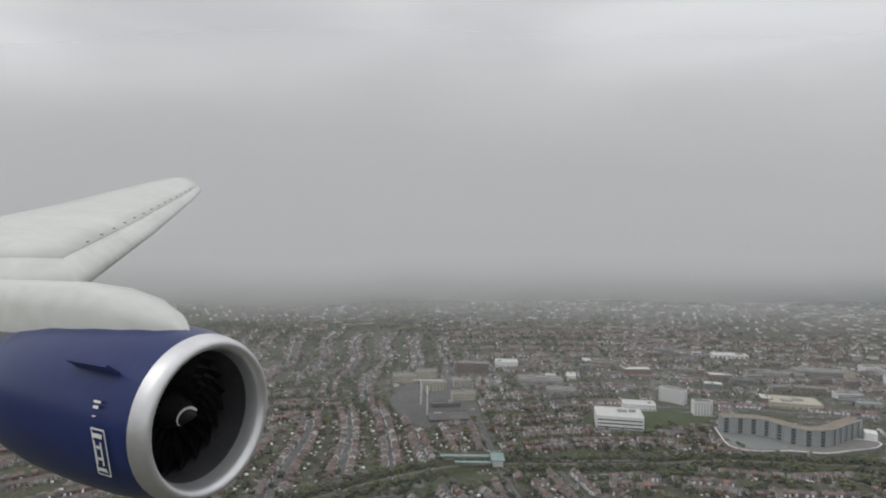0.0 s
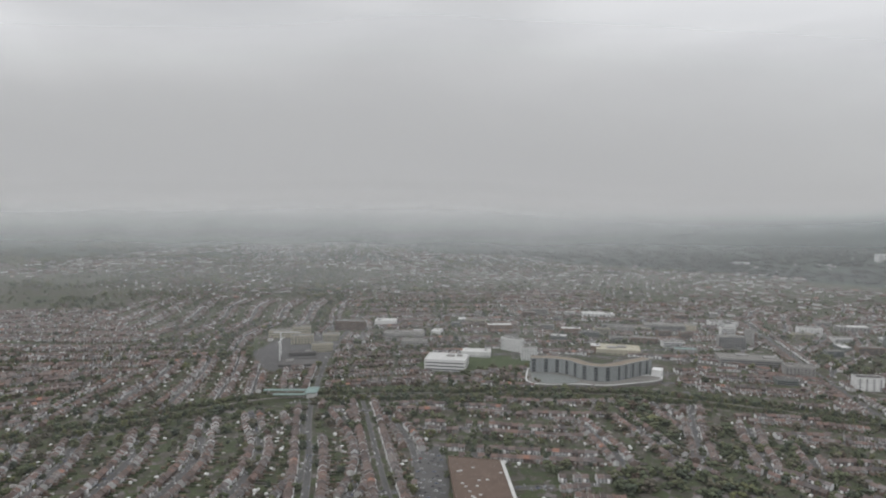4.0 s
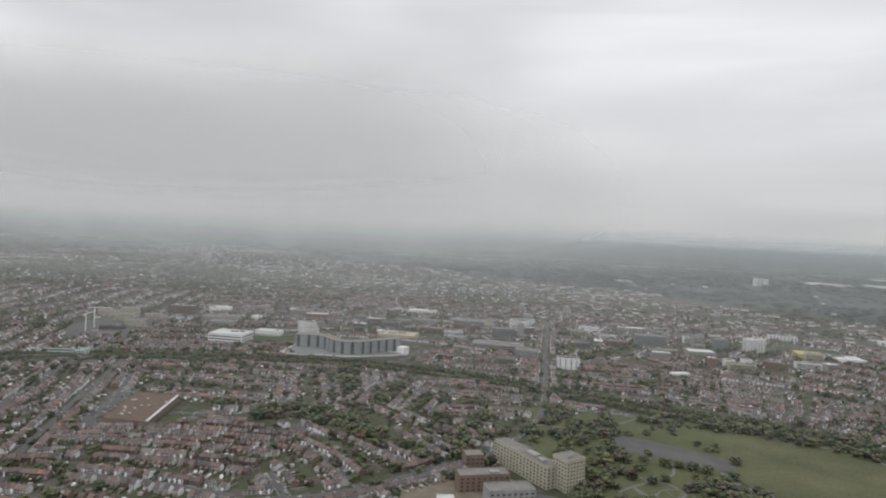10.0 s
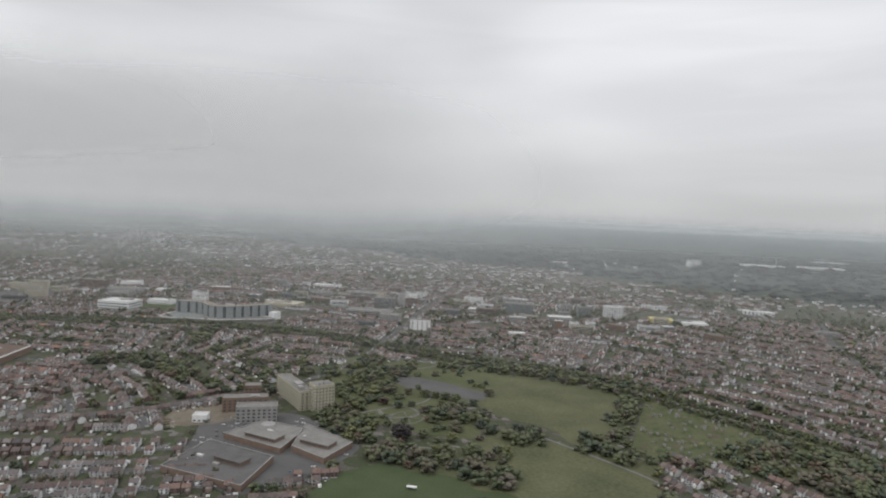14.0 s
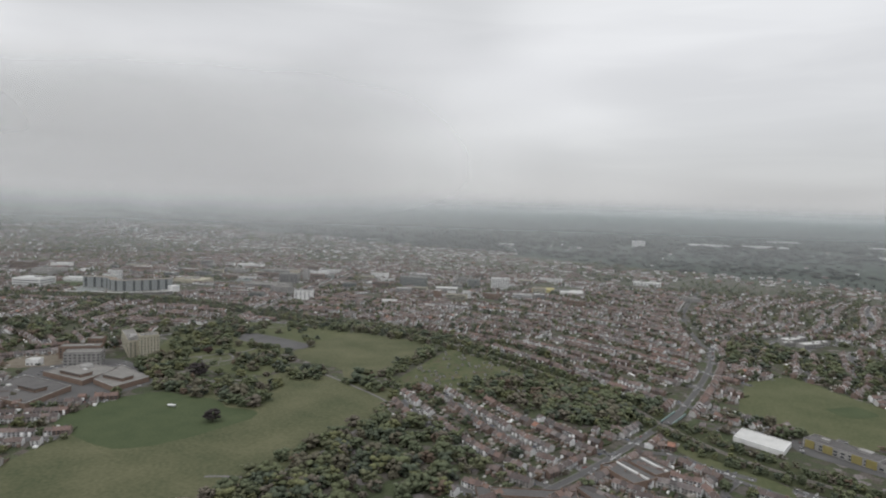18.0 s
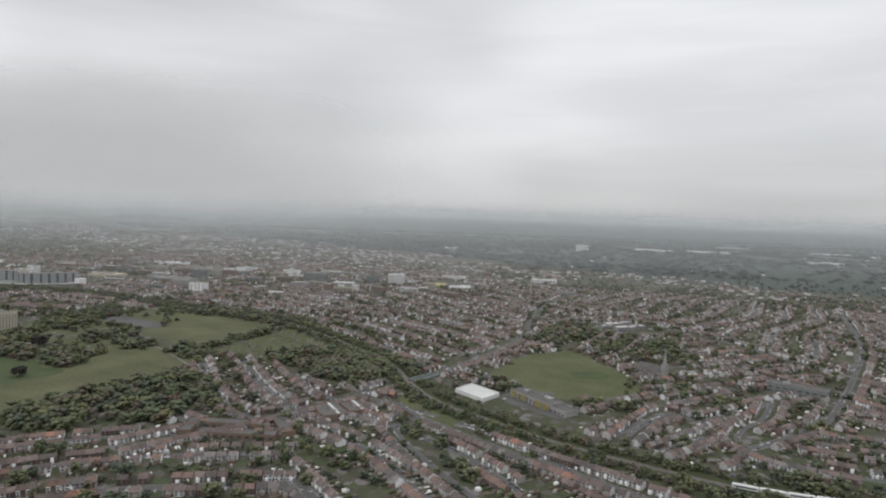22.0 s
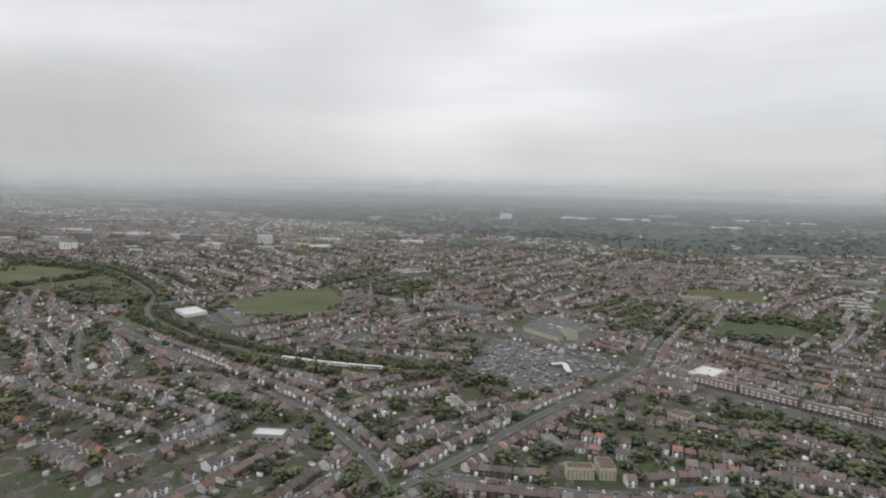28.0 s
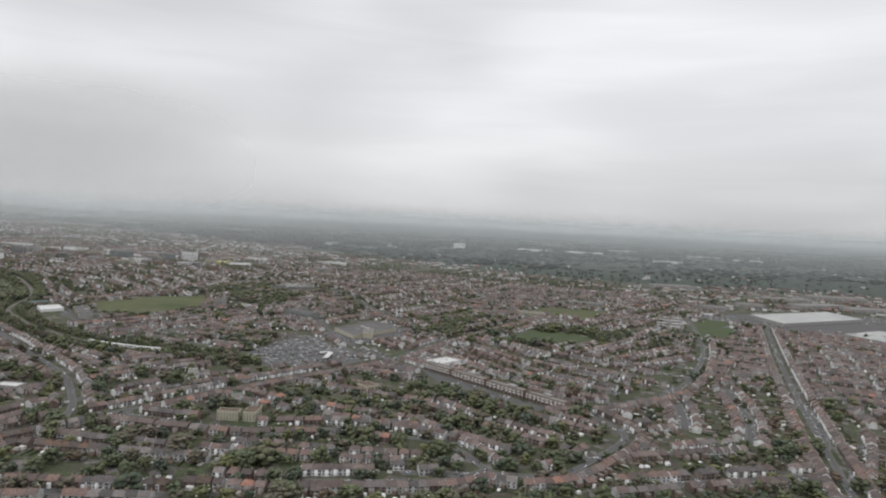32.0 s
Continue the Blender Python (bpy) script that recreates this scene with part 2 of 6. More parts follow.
M_ROOFS = [island("brown_roofs", [(0.0, (0.155, 0.122, 0.112)), (0.3, (0.196, 0.154, 0.140)), (0.55, (0.108, 0.090, 0.086)), (0.8, (0.138, 0.112, 0.104))], 0.9),
           island("grey_roofs", [(0.0, (0.122, 0.110, 0.108)), (0.35, (0.170, 0.150, 0.146)), (0.65, (0.215, 0.192, 0.184)), (0.85, (0.100, 0.092, 0.090))], 0.9),
           island("russet_roofs", [(0.0, (0.190, 0.134, 0.118)), (0.4, (0.128, 0.098, 0.090)), (0.8, (0.205, 0.140, 0.118)), (0.95, (0.30, 0.165, 0.124))], 0.9)]
M_WALL_ONE = island("house_wall", WALLS, 0.9, True)
M_ROOF_ONE = island("house_roof", [(0.0, (0.115, 0.086, 0.072)), (0.2, (0.140, 0.098, 0.078)), (0.4, (0.100, 0.084, 0.078)), (0.56, (0.165, 0.110, 0.085)), (0.72, (0.125, 0.104, 0.094)), (0.86, (0.20, 0.118, 0.086)),
                                   (0.90, (0.30, 0.140, 0.090))], 0.9, True)
M_CAR = island("car_paint", [(0.0, (0.42, 0.42, 0.42)), (0.22, (0.26, 0.27, 0.28)), (0.45, (0.05, 0.05, 0.055)), (0.64, (0.66, 0.66, 0.65)), (0.82, (0.10, 0.12, 0.18)),
                             (0.90, (0.24, 0.06, 0.05)), (0.93, (0.50, 0.50, 0.50))], 0.35, grain=0.02)
M_WINDOW, _, _, _b = material("window_glass", 0.15)
_b.inputs["Base Color"].default_value = (0.06, 0.066, 0.072, 1)
M_WHITE = mottled("white_render", (0.62, 0.62, 0.62), (0.80, 0.80, 0.79), 5, 0.8)
M_CREAM = mottled("cream_brick", (0.36, 0.335, 0.26), (0.48, 0.45, 0.36), 3, 0.9)
M_CONC = mottled("weathered_concrete", (0.23, 0.225, 0.215), (0.36, 0.35, 0.34), 8, 0.9)
M_FELT = mottled("roof_felt", (0.155, 0.150, 0.140), (0.25, 0.24, 0.225), 14, 0.9)
M_DARKROOF = mottled("dark_roof_sheet", (0.085, 0.080, 0.080), (0.14, 0.135, 0.13), 10, 0.8)
M_BRICK = mottled("red_brick", (0.16, 0.115, 0.09), (0.24, 0.175, 0.14), 3, 0.9)
M_BROWNROOF = mottled("rusty_roof_sheet", (0.105, 0.075, 0.060), (0.155, 0.112, 0.09), 9, 0.85)
M_METAL = mottled("pale_roof_sheet", (0.46, 0.46, 0.45), (0.62, 0.62, 0.60), 12, 0.55)
M_YELLOW = mottled("yellow_panel", (0.38, 0.33, 0.14), (0.50, 0.45, 0.22), 8, 0.7)
M_OCHRE = mottled("ochre_panel", (0.22, 0.185, 0.075), (0.30, 0.26, 0.11), 6, 0.7)
M_SAGE = mottled("grey_green_roof_sheet", (0.13, 0.165, 0.145), (0.19, 0.225, 0.20), 6, 0.7)
M_FACADE = mottled("pale_blue_grey_panels", (0.26, 0.28, 0.28), (0.34, 0.36, 0.36), 5, 0.5)
M_BLUEGREY = mottled("blue_grey_cladding", (0.155, 0.168, 0.162), (0.235, 0.248, 0.24), 4, 0.5)
M_TEAL = mottled("teal_roof_sheet", (0.16, 0.23, 0.22), (0.25, 0.33, 0.31), 6, 0.6)
CARS = [(0.0, (0.42, 0.42, 0.42)), (0.22, (0.26, 0.27, 0.28)), (0.45, (0.06, 0.06, 0.065)), (0.64, (0.68, 0.68, 0.67)), (0.82, (0.11, 0.13, 0.18)), (0.90, (0.24, 0.07, 0.06)), (0.93, (0.50, 0.50, 0.50))]
M_CAR_ONE = island("car_coat", CARS, 0.35, True, grain=0.02)
M_TYRE, _, _, _b = material("tyre_rubber", 0.8)
_b.inputs["Base Color"].default_value = (0.02, 0.02, 0.02, 1)
M_NACELLE = mottled("deep_blue_paint", (0.020, 0.030, 0.105), (0.026, 0.042, 0.135), 2.5, 0.28)
M_LIP = mottled("bare_lip_metal", (0.62, 0.62, 0.63), (0.74, 0.74, 0.75), 1.5, 0.38, 0.75)
M_WING = mottled("pale_grey_wing_paint", (0.52, 0.53, 0.50), (0.63, 0.64, 0.61), 3, 0.45)
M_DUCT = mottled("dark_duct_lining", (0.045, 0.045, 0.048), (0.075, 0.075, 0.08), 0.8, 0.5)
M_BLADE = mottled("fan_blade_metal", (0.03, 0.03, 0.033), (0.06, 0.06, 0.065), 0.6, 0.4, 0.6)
M_SEAL, _, _, _b = material("panel_seal", 0.7)
_b.inputs["Base Color"].default_value = (0.08, 0.08, 0.075, 1)
M_DECAL, _, _, _b = material("white_decal", 0.5)
_b.inputs["Base Color"].default_value = (0.75, 0.75, 0.72, 1)


# ---- builders ----
def part(name, bm, mat, parent=None, label="", at=None):
    me = bpy.data.meshes.new(name)
    bm.to_mesh(me)
    bm.free()
    for m in (mat if isinstance(mat, (list, tuple)) else [mat]):
        me.materials.append(m)
    ob = new(name, me)
    if at is not None:
        ob.matrix_basis = at
    if parent is not None:
        ob.parent = parent
    if label:
        tagged(ob, label)
    return ob


def raw_mesh(name, verts, faces, mats, index=None):
    """A mesh from numpy vertices and a list of equal-length face arrays."""
    me = bpy.data.meshes.new(name)
    loops = np.concatenate([f.ravel() for f in faces]).astype(np.int32)
    sizes = np.concatenate([np.full(len(f), f.shape[1]) for f in faces])
    starts = np.concatenate([[0], np.cumsum(sizes)[:-1]])
    me.vertices.add(len(verts))
    me.vertices.foreach_set("co", np.asarray(verts, np.float32).ravel())
    me.loops.add(len(loops))
    me.loops.foreach_set("vertex_index", loops)
    me.polygons.add(len(sizes))
    me.polygons.foreach_set("loop_start", starts.astype(np.int32))
    if index is not None:
        me.polygons.foreach_set("material_index", np.asarray(index, np.int32))
    for m in mats:
        me.materials.append(m)
    me.update(calc_edges=True)
    me.validate()
    return new(name, me)


def box(bm, x0, x1, y0, y1, z0, z1, mi=0):
    vs = [bm.verts.new(c) for c in ((x0, y0, z0), (x1, y0, z0), (x1, y1, z0), (x0, y1, z0), (x0, y0, z1), (x1, y0, z1), (x1, y1, z1), (x0, y1, z1))]
    for f in ((0, 3, 2, 1), (4, 5, 6, 7), (0, 1, 5, 4), (1, 2, 6, 5), (2, 3, 7, 6), (3, 0, 4, 7)):
        bm.faces.new([vs[i] for i in f]).material_index = mi
    return vs


def box_bm(*args):
    bm = bmesh.new()
    box(bm, *args)
    return bm


def prism(bm, ring, z0, z1, mi=0, top=True):
    lo = [bm.verts.new((x, y, z0)) for x, y in ring]
    hi = [bm.verts.new((x, y, z1)) for x, y in ring]
    k = len(ring)
    for i in range(k):
        bm.faces.new((lo[i], lo[(i + 1) % k], hi[(i + 1) % k], hi[i])).material_index = mi
    if top:
        bm.faces.new(hi).material_index = mi
    return lo, hi


def ccw(ring):
    a = sum(p[0] * q[1] - q[0] * p[1] for p, q in zip(ring, ring[1:] + ring[:1]))
    return list(ring) if a > 0 else list(ring)[::-1]


def inside(px, py, ring):
    hit = np.zeros(len(px), bool)
    for (x0, y0), (x1, y1) in zip(ring, ring[1:] + ring[:1]):
        if y0 == y1:
            continue
        c = ((y0 > py) != (y1 > py)) & (px < (x1 - x0) * (py - y0) / (y1 - y0) + x0)
        hit ^= c
    return hit


def near_line(px, py, line):
    d = np.full(len(px), 1e9)
    for (x0, y0), (x1, y1) in zip(line, line[1:]):
        dx, dy = x1 - x0, y1 - y0
        s = np.clip(((px - x0) * dx + (py - y0) * dy) / (dx * dx + dy * dy), 0, 1)
        d = np.minimum(d, np.hypot(px - x0 - s * dx, py - y0 - s * dy))
    return d


def smooth_line(line, step=12.0):
    """A Catmull-Rom line through the corners, with a point every few metres."""
    pts = [Vector((*p, 0)) for p in line]
    ext = [pts[0] * 2 - pts[1]] + pts + [pts[-1] * 2 - pts[-2]]
    out = []
    for a, b, c, d in zip(ext, ext[1:], ext[2:], ext[3:]):
        k = max(1, int((c - b).length / step))
        for i in range(k):
            t = i / k
            p = 0.5 * ((2 * b) + (c - a) * t + (2 * a - 5 * b + 4 * c - d) * t * t + (3 * b - a - 3 * c + d) * t ** 3)
            out.append((p.x, p.y))
    return out + [line[-1]]


def ribbon(bm, line, width, z, mi=0, shift=0.0):
    rows = []
    for i, p in enumerate(line):
        a, b = Vector(line[max(0, i - 1)]), Vector(line[min(len(line) - 1, i + 1)])
        n = (b - a).normalized()
        n = Vector((-n.y, n.x))
        q = Vector(p) + n * shift
        rows.append([bm.verts.new((*(q + n * width / 2 * s), z)) for s in (-1, 1)])
    for (a, b), (c, d) in zip(rows, rows[1:]):
        bm.faces.new((a, c, d, b)).material_index = mi


def area(name, ring, mat, z, label, category="ground"):
    """A flat patch of ground with a soft, uneven rim."""
    rnd = random.Random(name + str(len(ring)) + str(ring[0]))
    pts = smooth_line(ring + [ring[0]], 9.0)[:-1]
    pts = ccw([(x + rnd.uniform(-1, 1), y + rnd.uniform(-1, 1)) for x, y in pts])
    bm = bmesh.new()
    bm.faces.new([bm.verts.new((x, y, z)) for x, y in pts])
    bmesh.ops.triangulate(bm, faces=bm.faces[:])
    return tagged(part(name, bm, mat), label, category, kind="structure")


# ---- the plan ----
NORTH = Vector((-0.438, 0.899))


def rise(x, y):
    """The land lifts into low wooded hills towards the horizon."""
    s = np.clip((NORTH.x * x + NORTH.y * y - 4300) / 3300, 0, 1)
    return 95 * s * s * (3 - 2 * s)


RAIL = [(-1500, 330), (-1432, 440), (-1405, 500), (-1378, 548), (-1325, 608), (-1156, 712), (-1072, 772), (-905, 842), (-707, 862), (-525, 851), (-302, 845), (-208, 812), (-50, 730), (40, 668),
        (95, 609), (150, 565), (215, 539), (274, 517), (355, 501), (417, 493), (470, 497), (520, 508), (587, 526), (625, 540)]
ROADS = {
    "station_road": ([(-1040, 270), (-1154, 428), (-1289, 595), (-1443, 830), (-1482, 902), (-1600, 1150)], 9.5),
    "terrace_road": ([(-985, 340), (-1092, 463), (-1181, 570), (-1240, 640)], 7.5),
    "hill_road": ([(-740, 380), (-690, 425), (-646, 512), (-609, 605), (-606, 729), (-643, 881), (-737, 1204), (-820, 1500)], 8.5),
    "bridge_road": ([(-20, 330), (41, 472), (82, 606), (97, 663), (116, 824), (120, 981), (99, 1047), (60, 1300), (70, 1700)], 9.5),
    "long_road": ([(600, 120), (644, 291), (662, 349), (693, 462), (723, 548), (748, 628), (755, 752), (763, 822), (800, 1100)], 9.5),
    "ring_road": ([(430, 900), (525, 802), (665, 672), (738, 628), (836, 588), (939, 543), (975, 550), (1007, 580), (1062, 687), (1083, 863), (1080, 1055), (1050, 1300)], 8),
    "crescent_road": ([(654, 322), (704, 335), (772, 356), (818, 387), (862, 401), (918, 403), (955, 376), (980, 374), (1003, 395), (1016, 433), (1030, 500), (985, 550)], 7.5),
    "south_road": ([(862, 300), (935, 345), (955, 376)], 7),
    "east_road": ([(1185, 250), (1180, 459), (1178, 650), (1181, 936), (1190, 1280), (1200, 1700)], 7),
    "rail_side_road": ([(74, 540), (110, 543), (151, 517), (260, 474), (356, 445), (420, 420), (520, 385), (610, 330), (640, 300)], 7.5),
    "close_road": ([(151, 517), (150, 470), (276, 372), (330, 360), (387, 419)], 7),
    "loop_road": ([(460, 749), (448, 683), (430, 640), (424, 600), (450, 565), (505, 560)], 7),
    "side_loop_road": ([(331, 548), (343, 606), (358, 652), (384, 640)], 7),
    "north_road": ([(500, 690), (517, 743), (568, 946), (618, 1199), (650, 1600)], 8.5),
    "market_road": ([(-1300, 900), (-1100, 1000), (-900, 1060), (-690, 1050), (-450, 1090), (-150, 1120), (110, 1060)], 8.5),
    "far_road": ([(110, 1060), (300, 1180), (560, 940), (700, 830)], 10),
}
FIELDS = [
    ("playing_field", [(-387, 818), (-250, 797), (-228, 660), (-252, 592), (-290, 626), (-365, 640), (-398, 700)], "ROUGH", "wide dry-green playing field with worn grass in the park"),
    ("meadow", [(-330, 600), (-258, 588), (-195, 600), (-165, 494), (-165, 368), (-215, 240), (-330, 230), (-370, 420)], "ROUGH", "rough mown meadow crossed by faint tracks"),
    ("park_lawn", [(-628, 780), (-405, 822), (-398, 660), (-345, 560), (-440, 540), (-500, 540), (-560, 600), (-610, 690)], "GRASS", "park lawn under scattered trees"),
    ("school_lawn", [(-406, 345), (-414, 412), (-393, 457), (-366, 457), (-324, 465), (-305, 454), (-268, 458), (-262, 423), (-300, 335)], "LAWN", "bright green school lawn"),
    ("allotments", [(-215, 802), (-46, 714), (-42, 628), (-132, 612), (-200, 606)], "GRASS", "allotment gardens with small plots and sheds"),
    ("cricket_field", [(161, 829), (214, 884), (262, 830), (336, 752), (318, 672), (262, 646), (205, 664), (156, 692)], "GRASS", "pale green cricket field ringed by trees"),
    ("rail_meadow", [(100, 560), (70, 590), (130, 560), (190, 520), (170, 505)], "GRASS", "scruffy grass beside the railway"),
    ("rec_ground", [(806, 802), (822, 945), (920, 942), (950, 905), (905, 868), (828, 838)], "LAWN", "green recreation ground behind a belt of trees"),
    ("far_pitch", [(771, 1218), (902, 1277), (899, 1130), (782, 1146)], "GRASS", "pale school pitch beyond the houses"),
    ("football_pitch", [(1068, 1290), (1132, 1305), (1126, 1092), (1072, 1066)], "LAWN", "dark green football pitch by the depot"),
    ("verge_green", [(752, 388), (800, 404), (806, 420), (756, 400)], "LAWN", "lawn in front of the flats"),
    ("wedge_lawn", [(-1280, 830), (-1180, 850), (-1110, 930), (-1160, 955), (-1230, 905)], "LAWN", "lawn beside the white office block"),
    ("loop_green", [(505, 552), (530, 575), (545, 556), (520, 540)], "LAWN", "small round green in a close of houses"),
]
WOODS = [  # ring, trees per hectare
    ([(-559, 632), (-574, 708), (-531, 794), (-504, 725), (-500, 690), (-482, 639), (-486, 589), (-520, 577)], 80),
    ([(-600, 640), (-628, 790), (-560, 800), (-574, 708), (-559, 632)], 60),
    ([(-530, 540), (-511, 592), (-470, 560), (-441, 529), (-424, 488), (-447, 474), (-486, 500)], 95),
    ([(-426, 609), (-396, 645), (-383, 611), (-390, 560), (-406, 551)], 70),
    ([(-372, 560), (-350, 575), (-355, 624), (-383, 663)], 85),
    ([(-350, 545), (-355, 570), (-320, 612), (-288, 606), (-279, 577), (-320, 550)], 90),
    ([(-413, 466), (-411, 500), (-349, 515), (-326, 469), (-366, 460), (-400, 453)], 95),
    ([(-344, 509), (-333, 544), (-308, 537), (-277, 493), (-278, 464), (-299, 458), (-329, 475)], 90),
    ([(-497, 790), (-459, 850), (-347, 874), (-229, 840), (-222, 795), (-247, 790), (-373, 818), (-483, 785)], 75),
    ([(-245, 675), (-241, 775), (-221, 790), (-212, 672)], 100),
    ([(-258, 570), (-250, 613), (-216, 660), (-189, 600), (-189, 577), (-215, 570)], 100),
    ([(0, 590), (70, 640), (85, 600), (60, 565), (20, 555)], 70),
    ([(-901, 565), (-845, 606), (-793, 616), (-731, 577), (-705, 537), (-730, 529), (-777, 567), (-826, 560), (-877, 534)], 85),
    ([(-682, 654), (-634, 655), (-632, 566), (-669, 479), (-680, 497), (-663, 562)], 60),
    ([(-950, 765), (-909, 811), (-829, 663), (-869, 637)], 60),
    ([(-500, 730), (-480, 785), (-400, 805), (-395, 720)], 18),
    ([(-480, 500), (-470, 690), (-390, 670), (-350, 540), (-400, 500)], 12),
    ([(83, 1089), (115, 1176), (225, 1076), (246, 953), (153, 933)], 49),
    ([(-132, 632), (-106, 700), (40, 682), (72, 610), (21, 579), (-66, 587)], 95),
    ([(653, 923), (682, 1060), (743, 938), (741, 827), (678, 824)], 70),
    ([(300, 700), (480, 690), (640, 900), (420, 960), (340, 900)], 20),
    ([(-165, 520), (-70, 488), (-22, 440), (-40, 390), (-120, 310), (-180, 300), (-175, 430)], 120),
    ([(-45, 632), (-32, 722), (60, 690), (84, 640), (40, 590), (-20, 590)], 130),
    ([(530, 575), (505, 650), (505, 745), (546, 715), (563, 649), (588, 605), (592, 552), (560, 555)], 62),
    ([(693, 798), (725, 1033), (800, 1010), (806, 900), (800, 800), (745, 770)], 75),
    ([(800, 800), (828, 835), (920, 872), (935, 850), (850, 800)], 60),
    ([(822, 945), (920, 945), (950, 905), (975, 1010), (880, 1010)], 90),
    ([(820, 545), (865, 545), (925, 512), (915, 498), (850, 520)], 140),
    ([(150, 690), (205, 660), (262, 640), (318, 668), (335, 640), (250, 600), (140, 660)], 60),
    ([(160, 835), (214, 890), (290, 905), (345, 870), (338, 760), (270, 835), (214, 884)], 45),
    ([(-1250, 560), (-1210, 640), (-1120, 700), (-1090, 640), (-1180, 560)], 22),
    ([(-1075, 560), (-1040, 640), (-960, 700), (-880, 620), (-960, 540)], 22),
    ([(-860, 560), (-840, 700), (-720, 760), (-650, 700), (-680, 560), (-760, 520)], 28),
    ([(-1010, 330), (-900, 420), (-840, 330), (-930, 250)], 20),
    ([(640, 620), (690, 470), (735, 545), (700, 640)], 3),
    ([(560, 270), (720, 255), (1000, 290), (1060, 420), (1000, 520), (830, 520), (700, 430)], 48),
    ([(1020, 300), (1100, 520), (1240, 520), (1240, 280)], 28),
    ([(720, 440), (735, 520), (790, 500), (830, 440), (770, 420)], 45),
    ([(250, 1000), (330, 1040), (380, 930), (330, 870), (230, 930)], 70),
    ([(130, 900), (150, 1150), (220, 1180), (230, 1040), (180, 880)], 60),
]
COURT = [(-513, 700), (-505, 724), (-399, 709), (-394, 674), (-489, 677)]
CARPARK = [(594, 556), (580, 640), (600, 684), (640, 668), (697, 638), (726, 612), (708, 545), (679, 518), (616, 528)]
YARDS = [
    ("car_park", CARPARK, "COURT", "grey tarmac car park full of rows of cars"),
    ("court", COURT, "ASPHALT", "old tarmac court in the park"),
    ("depot_yard", [(1040, 1300), (1160, 1460), (1420, 1640), (1600, 1500), (1420, 1330), (1240, 1250), (1150, 1300)], "ASPHALT", "wide tarmac yard round the warehouses"),
    ("school_yard", [(-560, 400), (-600, 470), (-540, 520), (-480, 500), (-425, 470), (-455, 350)], "ASPHALT", "tarmac yard between school blocks"),
    ("office_yard", [(196, 640), (262, 612), (272, 578), (200, 608)], "ASPHALT", "tarmac forecourt of the yellow school"),
    ("building_site", [(-650, 470), (-600, 520), (-575, 470), (-620, 425)], "SOIL", "bare brown earth of a building site"),
    ("factory_yard", [(-1095, 530), (-1070, 545), (-1000, 420), (-1025, 410)], "ASPHALT", "tarmac yard beside the brown-roofed factory"),
    ("site_yard", [(-1560, 760), (-1600, 930), (-1500, 930), (-1400, 740), (-1450, 690)], "ASPHALT", "building site with new foundations"),
    ("retail_yard", [(590, 700), (600, 850), (690, 830), (680, 690), (650, 680)], "ASPHALT", "tarmac service yard of the superstore"),
    ("parade_road", [(800, 600), (850, 560), (950, 525), (960, 535), (860, 580), (806, 622)], "ASPHALT", "service road before the shopping parade"),
]
PARK = [(-615, 690), (-480, 800), (-240, 838), (-190, 700), (-195, 560), (-260, 540), (-330, 490), (-400, 440), (-520, 520), (-600, 600)]
BLOCKED = [PARK] + [f[1] for f in FIELDS] + [w[0] for w in WOODS if w[1] > 80] + [y[1] for y in YARDS]


def free(px, py, rail=25, pad=0.0):
    ok = near_line(px, py, RAIL) > rail
    for line, width in ROADS.values():
        ok &= near_line(px, py, line) > width / 2 + 8 + pad
    for ring in BLOCKED:
        ok &= ~inside(px, py, ring)
    for cx, cy, r in CLEAR:
        ok &= np.hypot(px - cx, py - cy) > r
    return ok


# round clearings kept for the larger buildings
CLEAR = [(-1221, 850, 52), (-1150, 960, 40), (-1185, 975, 30), (-1050, 880, 55), (-990, 905, 60), (-940, 930, 55), (-1000, 1000, 60), (-640, 1000, 26), (-784, 1159, 42), (-255, 1525, 60), (-460, 1315, 40),
         (-358, 1465, 35), (-985, 500, 52), (-560, 520, 55), (-480, 440, 60), (170, 613, 32), (240, 610, 45), (245, 1110, 62), (335, 850, 32), (636, 760, 62), (741, 370, 26), (880, 575, 30), (830, 590, 30),
         (940, 550, 30), (640, 800, 40), (545, 690, 26), (1260, 1430, 150), (1400, 1400, 110), (1097, 1180, 50), (-1531, 1000, 40), (-1503, 1089, 30), (-1215, 930, 30), (-1335, 600, 45), (100, 640, 22),
         (780, 400, 12), (530, 334, 20), (637, 411, 10), (-1355, 950, 30), (-960, 1110, 40), (-700, 1090, 40), (-560, 1150, 35), (-330, 1240, 30)]

# smaller blocks of shops, flats and offices that fill the town centre
CENTRE = [(-1380, 970), (-1150, 1040), (-900, 990), (-700, 970), (-560, 1090), (-350, 1180), (-150, 1290), (-200, 1600), (-600, 1620), (-1100, 1480), (-1420, 1260)]
TOWN = []
town_dice = random.Random(21)
while len(TOWN) < 52:
    bx, by = town_dice.uniform(-1420, -150), town_dice.uniform(970, 1620)
    at = (np.array([bx]), np.array([by]))
    if inside(*at, CENTRE)[0] and free(*at, 25, 9)[0] and all(math.hypot(bx - c[0], by - c[1]) > c[2] + 16 for c in CLEAR):
        TOWN.append((bx, by, town_dice.choice((12, 18, 24, 30, -66, -74)), town_dice.uniform(18, 44), town_dice.uniform(11, 20), town_dice.choice((7, 8, 10, 10, 13, 16))))
        CLEAR.append((bx, by, 19))

